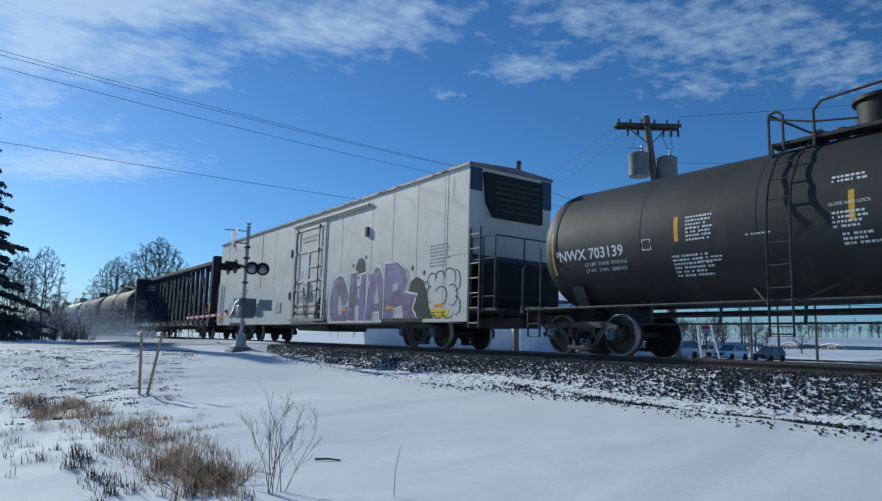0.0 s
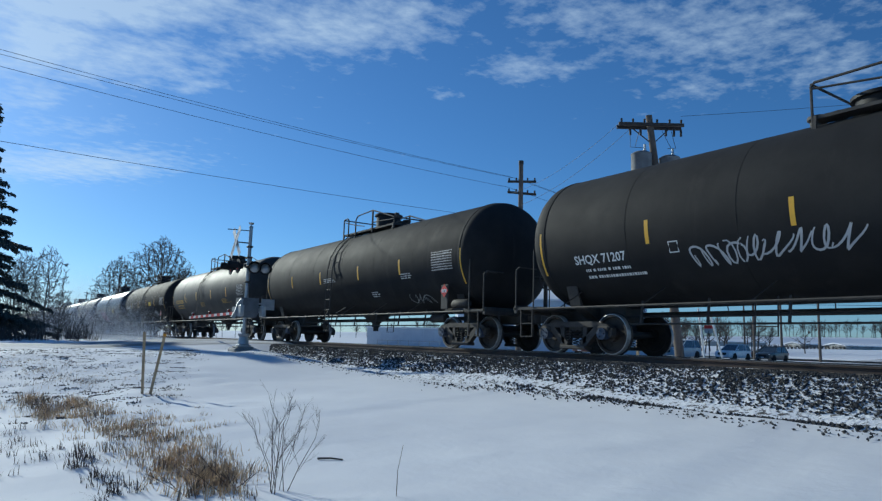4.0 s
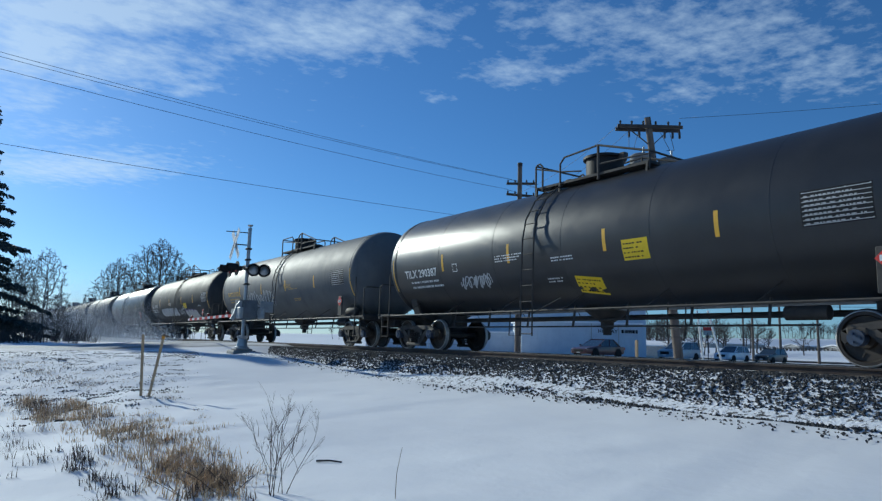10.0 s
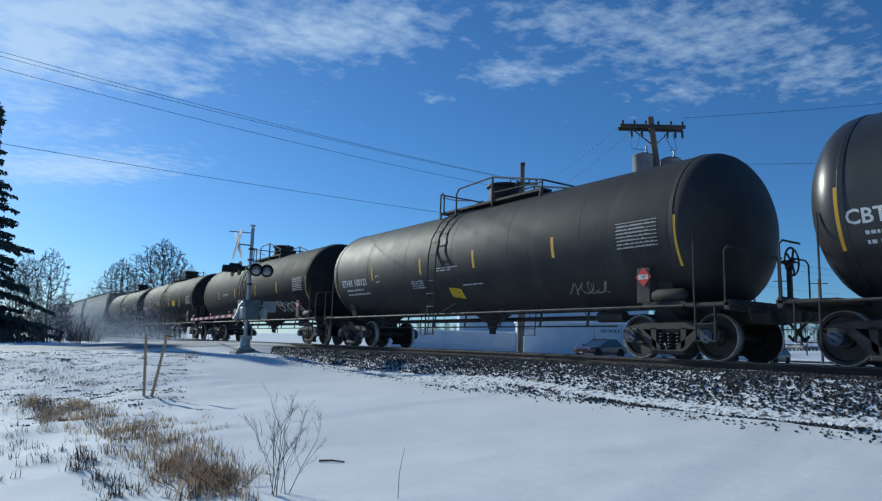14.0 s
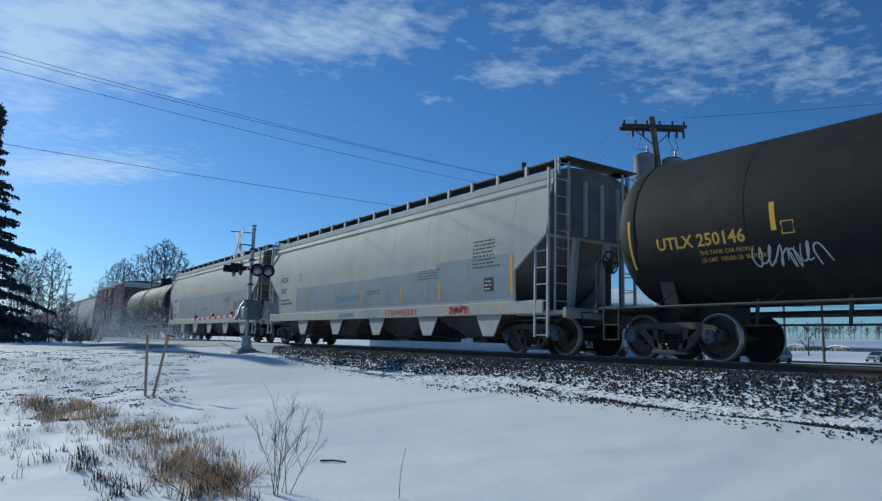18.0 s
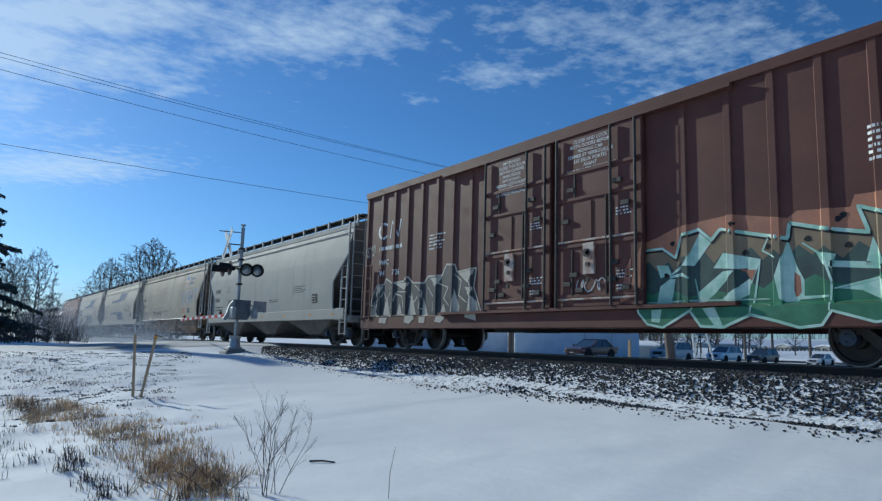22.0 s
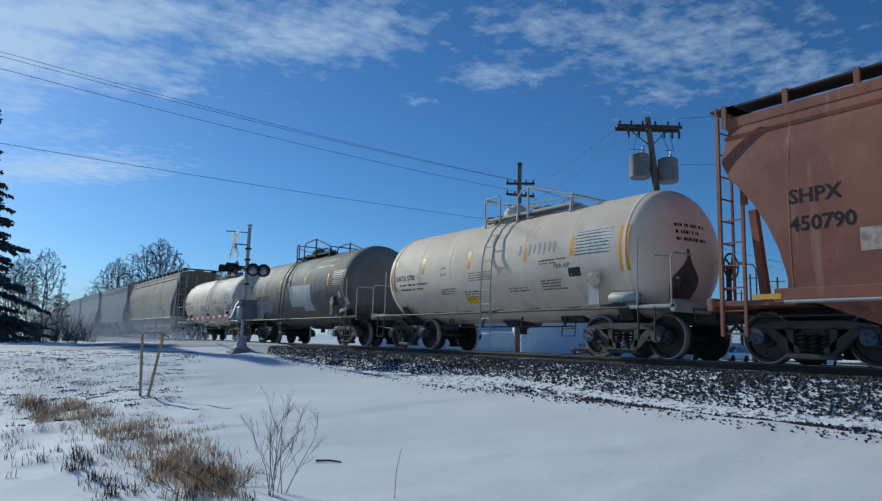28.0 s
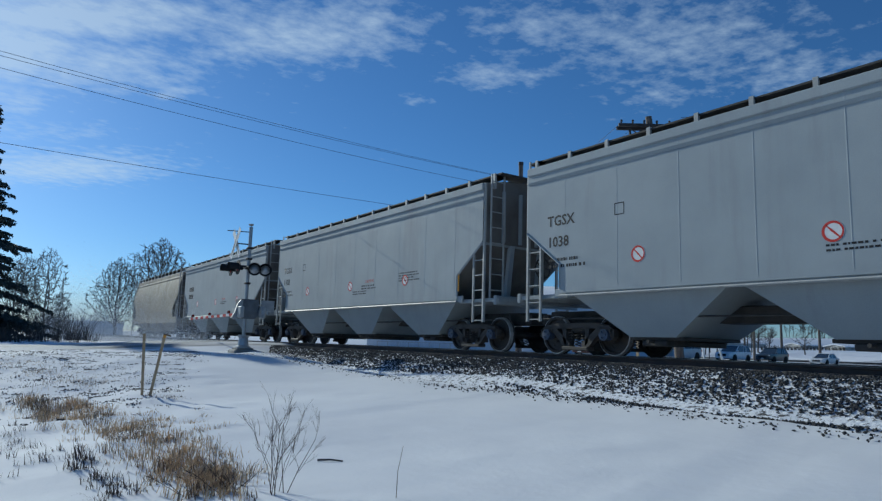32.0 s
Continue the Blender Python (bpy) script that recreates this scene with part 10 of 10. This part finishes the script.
# The three short tanks.
car, pl = on(27)
mark(car, pl, "FRA AIP", 2.6, 2.0, 0.15, INK, "small stencil")
for k in range(8):
    u = 1.42 + k * 0.17
    part("smear", ribbon(lifted(pl, 0.003), [(u, 2.66), (u + 0.02, 2.52), (u - 0.01, 2.42 - 0.03 * (k % 3))], 0.1, INK), car, "worn dark vertical smear", mat=GREYINK)
for u, v, n in ((-2.1, 1.72, 3), (-1.0, 1.6, 4), (0.9, 1.6, 2), (2.1, 1.72, 4)):
    part("stencil", rows_of_bars(lifted(pl, 0.003), u, v, 0.85, n, INK, random.Random(int(u * 10 + 50)), 0.03, 0.065), car)
part("notice", patch(lifted(pl, 0.004), 3.05, 3.42, 1.78, 1.98, INK, "notice", 1, 2), car, "small black notice")
part("notice", patch(lifted(pl, 0.004), -1.0, -0.55, 1.3, 1.5, SIGNYELLOW, "notice", 1, 2), car, "small yellow notice")
car, pl = on(28)
band(28, -0.3, 0.86, 1.54, 2.4, PRIMER, "white repaint patch", lift=0.002)
band(28, 0.86, 1.8, 1.35, 2.4, PRIMER, "white repaint patch", lift=0.002)
part("notice", patch(lifted(pl, 0.006), 3.6, 4.1, 1.5, 1.8, INK, "notice", 2, 3), car, "black and white notice")
part("paint_patch", patch(lifted(pl, 0.004), 4.28, 4.47, 1.76, 1.98, PRIMER, "paint_patch", 1, 2), car, "small white repaint")
part("paint_patch", patch(lifted(pl, 0.004), 4.67, 5.0, 1.5, 1.75, PRIMER, "paint_patch", 1, 2), car, "small white repaint")
part("stencil", rows_of_bars(pl, 2.1, 3.05, 2.0, 1, PURPLE, random.Random(28), 0.28, 0.4), car, "faded purple-grey letters")
car, pl = on(29)
heart = [(-0.86 + 0.6 * math.sin(t) ** 3, 1.66 + 0.026 * (13 * math.cos(t) - 5 * math.cos(2 * t) - 2 * math.cos(3 * t) - math.cos(4 * t))) for t in np.linspace(0, math.tau, 30)]
part("graffiti", ribbon(pl, heart, 0.06, HEARTBLUE), car, "blue painted heart outline", mat=HEARTBLUE)
mark(car, lifted(pl, 0.004), "A+M", -1.26, 1.66, 0.34, HEARTBLUE, "initials in the heart")
tag(29, 1.8, 2.8, 1.3, 1.8, GREYINK, 3, 0.05, label="grey spray tag")
mark(car, pl, "FRA AIP", 3.3, 2.0, 0.15, INK, "small stencil")

# The last hoppers.
car, pl = on(30)
hopper_marks(car, lifted(pl, 0.004), "TNOX", "2197", INK, -7.15, 2.7, 0.4, 30)
mark(car, lifted(pl, 0.004), "LD LMT  223100", -7.1, 1.88, 0.12, INK, "load limit line")
mark(car, lifted(pl, 0.004), "LT WT   62900", -7.1, 1.72, 0.12, INK, "light weight line")
tag(30, 2.6, 3.7, 1.6, 2.4, GREENPAINT, 3, 0.1, label="green spray tag")
board(car, lifted(pl, 0.006), 4.9, 5.3, 1.6, 2.0, INK, WHITE, 30, "data_panel", 3, "black and white data panel")
for u in (-4.2, -1.4, 1.3, 4.0, 6.8):
    part("reflector", patch(lifted(pl, 0.008), u - 0.05, u + 0.05, 1.5, 2.0, ORANGE, "reflector", 1, 3), car, "upright orange strip")
for n, num in ((31, "1038"), (32, "1102"), (33, "")):
    car, pl = on(n)
    q = lifted(pl, 0.004)
    if num:
        hopper_marks(car, q, "TGSX", num, INK, -6.6, 2.95, 0.34, n)
    else:
        part("stencil", rows_of_bars(q, -6.1, 2.9, 1.2, 2, INK, random.Random(n), 0.26, 0.45), car)
    for u in (-4.0, -0.27, 3.45):
        d = part("warning_disc", Geo().add([q(u + 0.17 * math.cos(a), 2.08 + 0.17 * math.sin(a)) for a in np.linspace(0, math.tau, 24)[:-1]], [tuple(range(23))]), car, "white disc with red ring and bar", mat=WHITE)
        r = ribbon(lifted(q, 0.004), [(u + 0.15 * math.cos(a), 2.08 + 0.15 * math.sin(a)) for a in np.linspace(0, math.tau, 26)], 0.045, REDPAINT)
        r2 = ribbon(lifted(q, 0.004), [(u - 0.1, 2.18), (u, 2.08), (u + 0.1, 1.98)], 0.035, REDPAINT)
        r.add(r2.v, r2.f)
        part("disc_ring", r, d, mat=REDPAINT)
    mark(car, q, "CAUTION", 0.85, 2.15, 0.13, REDPAINT, "red warning stencil")
    part("stencil", rows_of_bars(q, 0.6, 2.02, 1.3, 2, INK, random.Random(n), 0.045, 0.09), car)
    sill_strips(n, (-5.8, -3.4, -1.1, 1.3, 3.7, 6.0), 1.42)
    part("reflector", patch(lifted(q, 0.004), 6.2, 6.3, 1.6, 2.1, ORANGE, "reflector", 1, 3), car, "upright orange strip")
# Soot and rust down the heads of the short white tanks.
SOOT = surf("sooty stain", (0.05, 0.04, 0.033), (0.13, 0.1, 0.08), 2.5, 0.4, 0.65, rough=0.8, grain=0.3)
for n in (27, 29):
    car, pl = on(n)
    r, zc, half, head = 1.45, 2.25, 4.75, 0.78
    hp = lambda y, z: (half + head * math.sqrt(max(0.02, 1 - (y * y + (z - zc) ** 2) / r ** 2)) + 0.006, y, z)
    g = Geo()
    g.strip([[hp(-0.4 + (k - 1.5) * 0.24 * math.sin(min(1, (2.3 - z) * 1.6)) + 0.07 * math.sin(z * 7 + k), z) for k in range(4)] for z in np.linspace(1.25, 2.28, 12)])
    part("soot_stain", g, car, "sooty streak down the tank head", mat=SOOT)
    for i, h in enumerate((2.75, 2.6, 2.45)):
        part("stencil", rows_of_bars(lambda u, v: hp(u, v), -0.7, h, 0.9, 1, INK, random.Random(i), 0.07, 0.1), car)


# ---- what moves ----
def motions():
    last = 32.0
    for car, mid in TRAIN:
        walk(car, [(0.0, pose(mid, TRACK, 0)), (last, pose(mid + SPEED * last, TRACK, 0))])
    walk(clouds, [(0.0, pose(18.0, 9.5, CLOUD_Z)), (last, pose(-49.0, -26.0, CLOUD_Z))])
    walk(late_sedan, [(t, pose(*lane(y, o), 0, 0, ALONG)) for t, y, o in ((0.0, 180, -3.0), (10.0, 180, -3.0), (16.0, 118, -3.0), (19.0, 98.5, -3.0), (20.0, 94.2, -3.0), (20.9, 90.6, -3.0), (22.2, 88.0, -3.0), (23.5, 86.6, -3.0), (last, 86.5, -3.0))])
    walk(blown_snow, [(0.0, pose(-6.0, 0, 0)), (last, pose(6.0, 0, 0))])
    drive = lambda x: pose(x, 98 + 0.05 * x - 1.2, float(ground_z(x, 98 + 0.05 * x - 1.2)) + 0.07, 0, 0, 182.9)
    walk(passing_suv, [(0.0, drive(-33.5)), (1.0, drive(-37.0)), (2.5, drive(-43.3)), (3.0, drive(-46.2)), (14.0, drive(-120)), (last, drive(-150))])
    walk(passing_truck, [(0.0, drive(-62)), (1.0, drive(-70)), (10.0, drive(-148)), (last, drive(-155))])
    step = 1 / FPS
    for wheel, car, x, e in WHEELS:
        mid = next(m for c, m in TRAIN if c == car)
        # Turns while it rolls from well down the line to past the camera.
        t0 = max(0.0, (-46 - mid - x) / SPEED)
        t1 = min(last, (4 - mid - x) / SPEED)
        turn = lambda t: math.degrees((SPEED * t) / WHEEL_R)
        at = lambda t: pose(e * 0.889, 0, WHEEL_R, 0, turn(t) % 360, 0)
        if t1 <= t0:
            walk(wheel, [(0.0, at(0)), (last, at(0))])
            continue
        ts = [round(t * FPS) / FPS for t in np.arange(t0, t1, step)]
        rows = ([(0.0, at(ts[0]))] if ts[0] > 0 else []) + [(t, at(t)) for t in ts]
        if ts[-1] < last - step:
            rows.append((last, at(ts[-1])))
        walk(wheel, rows)


motions()
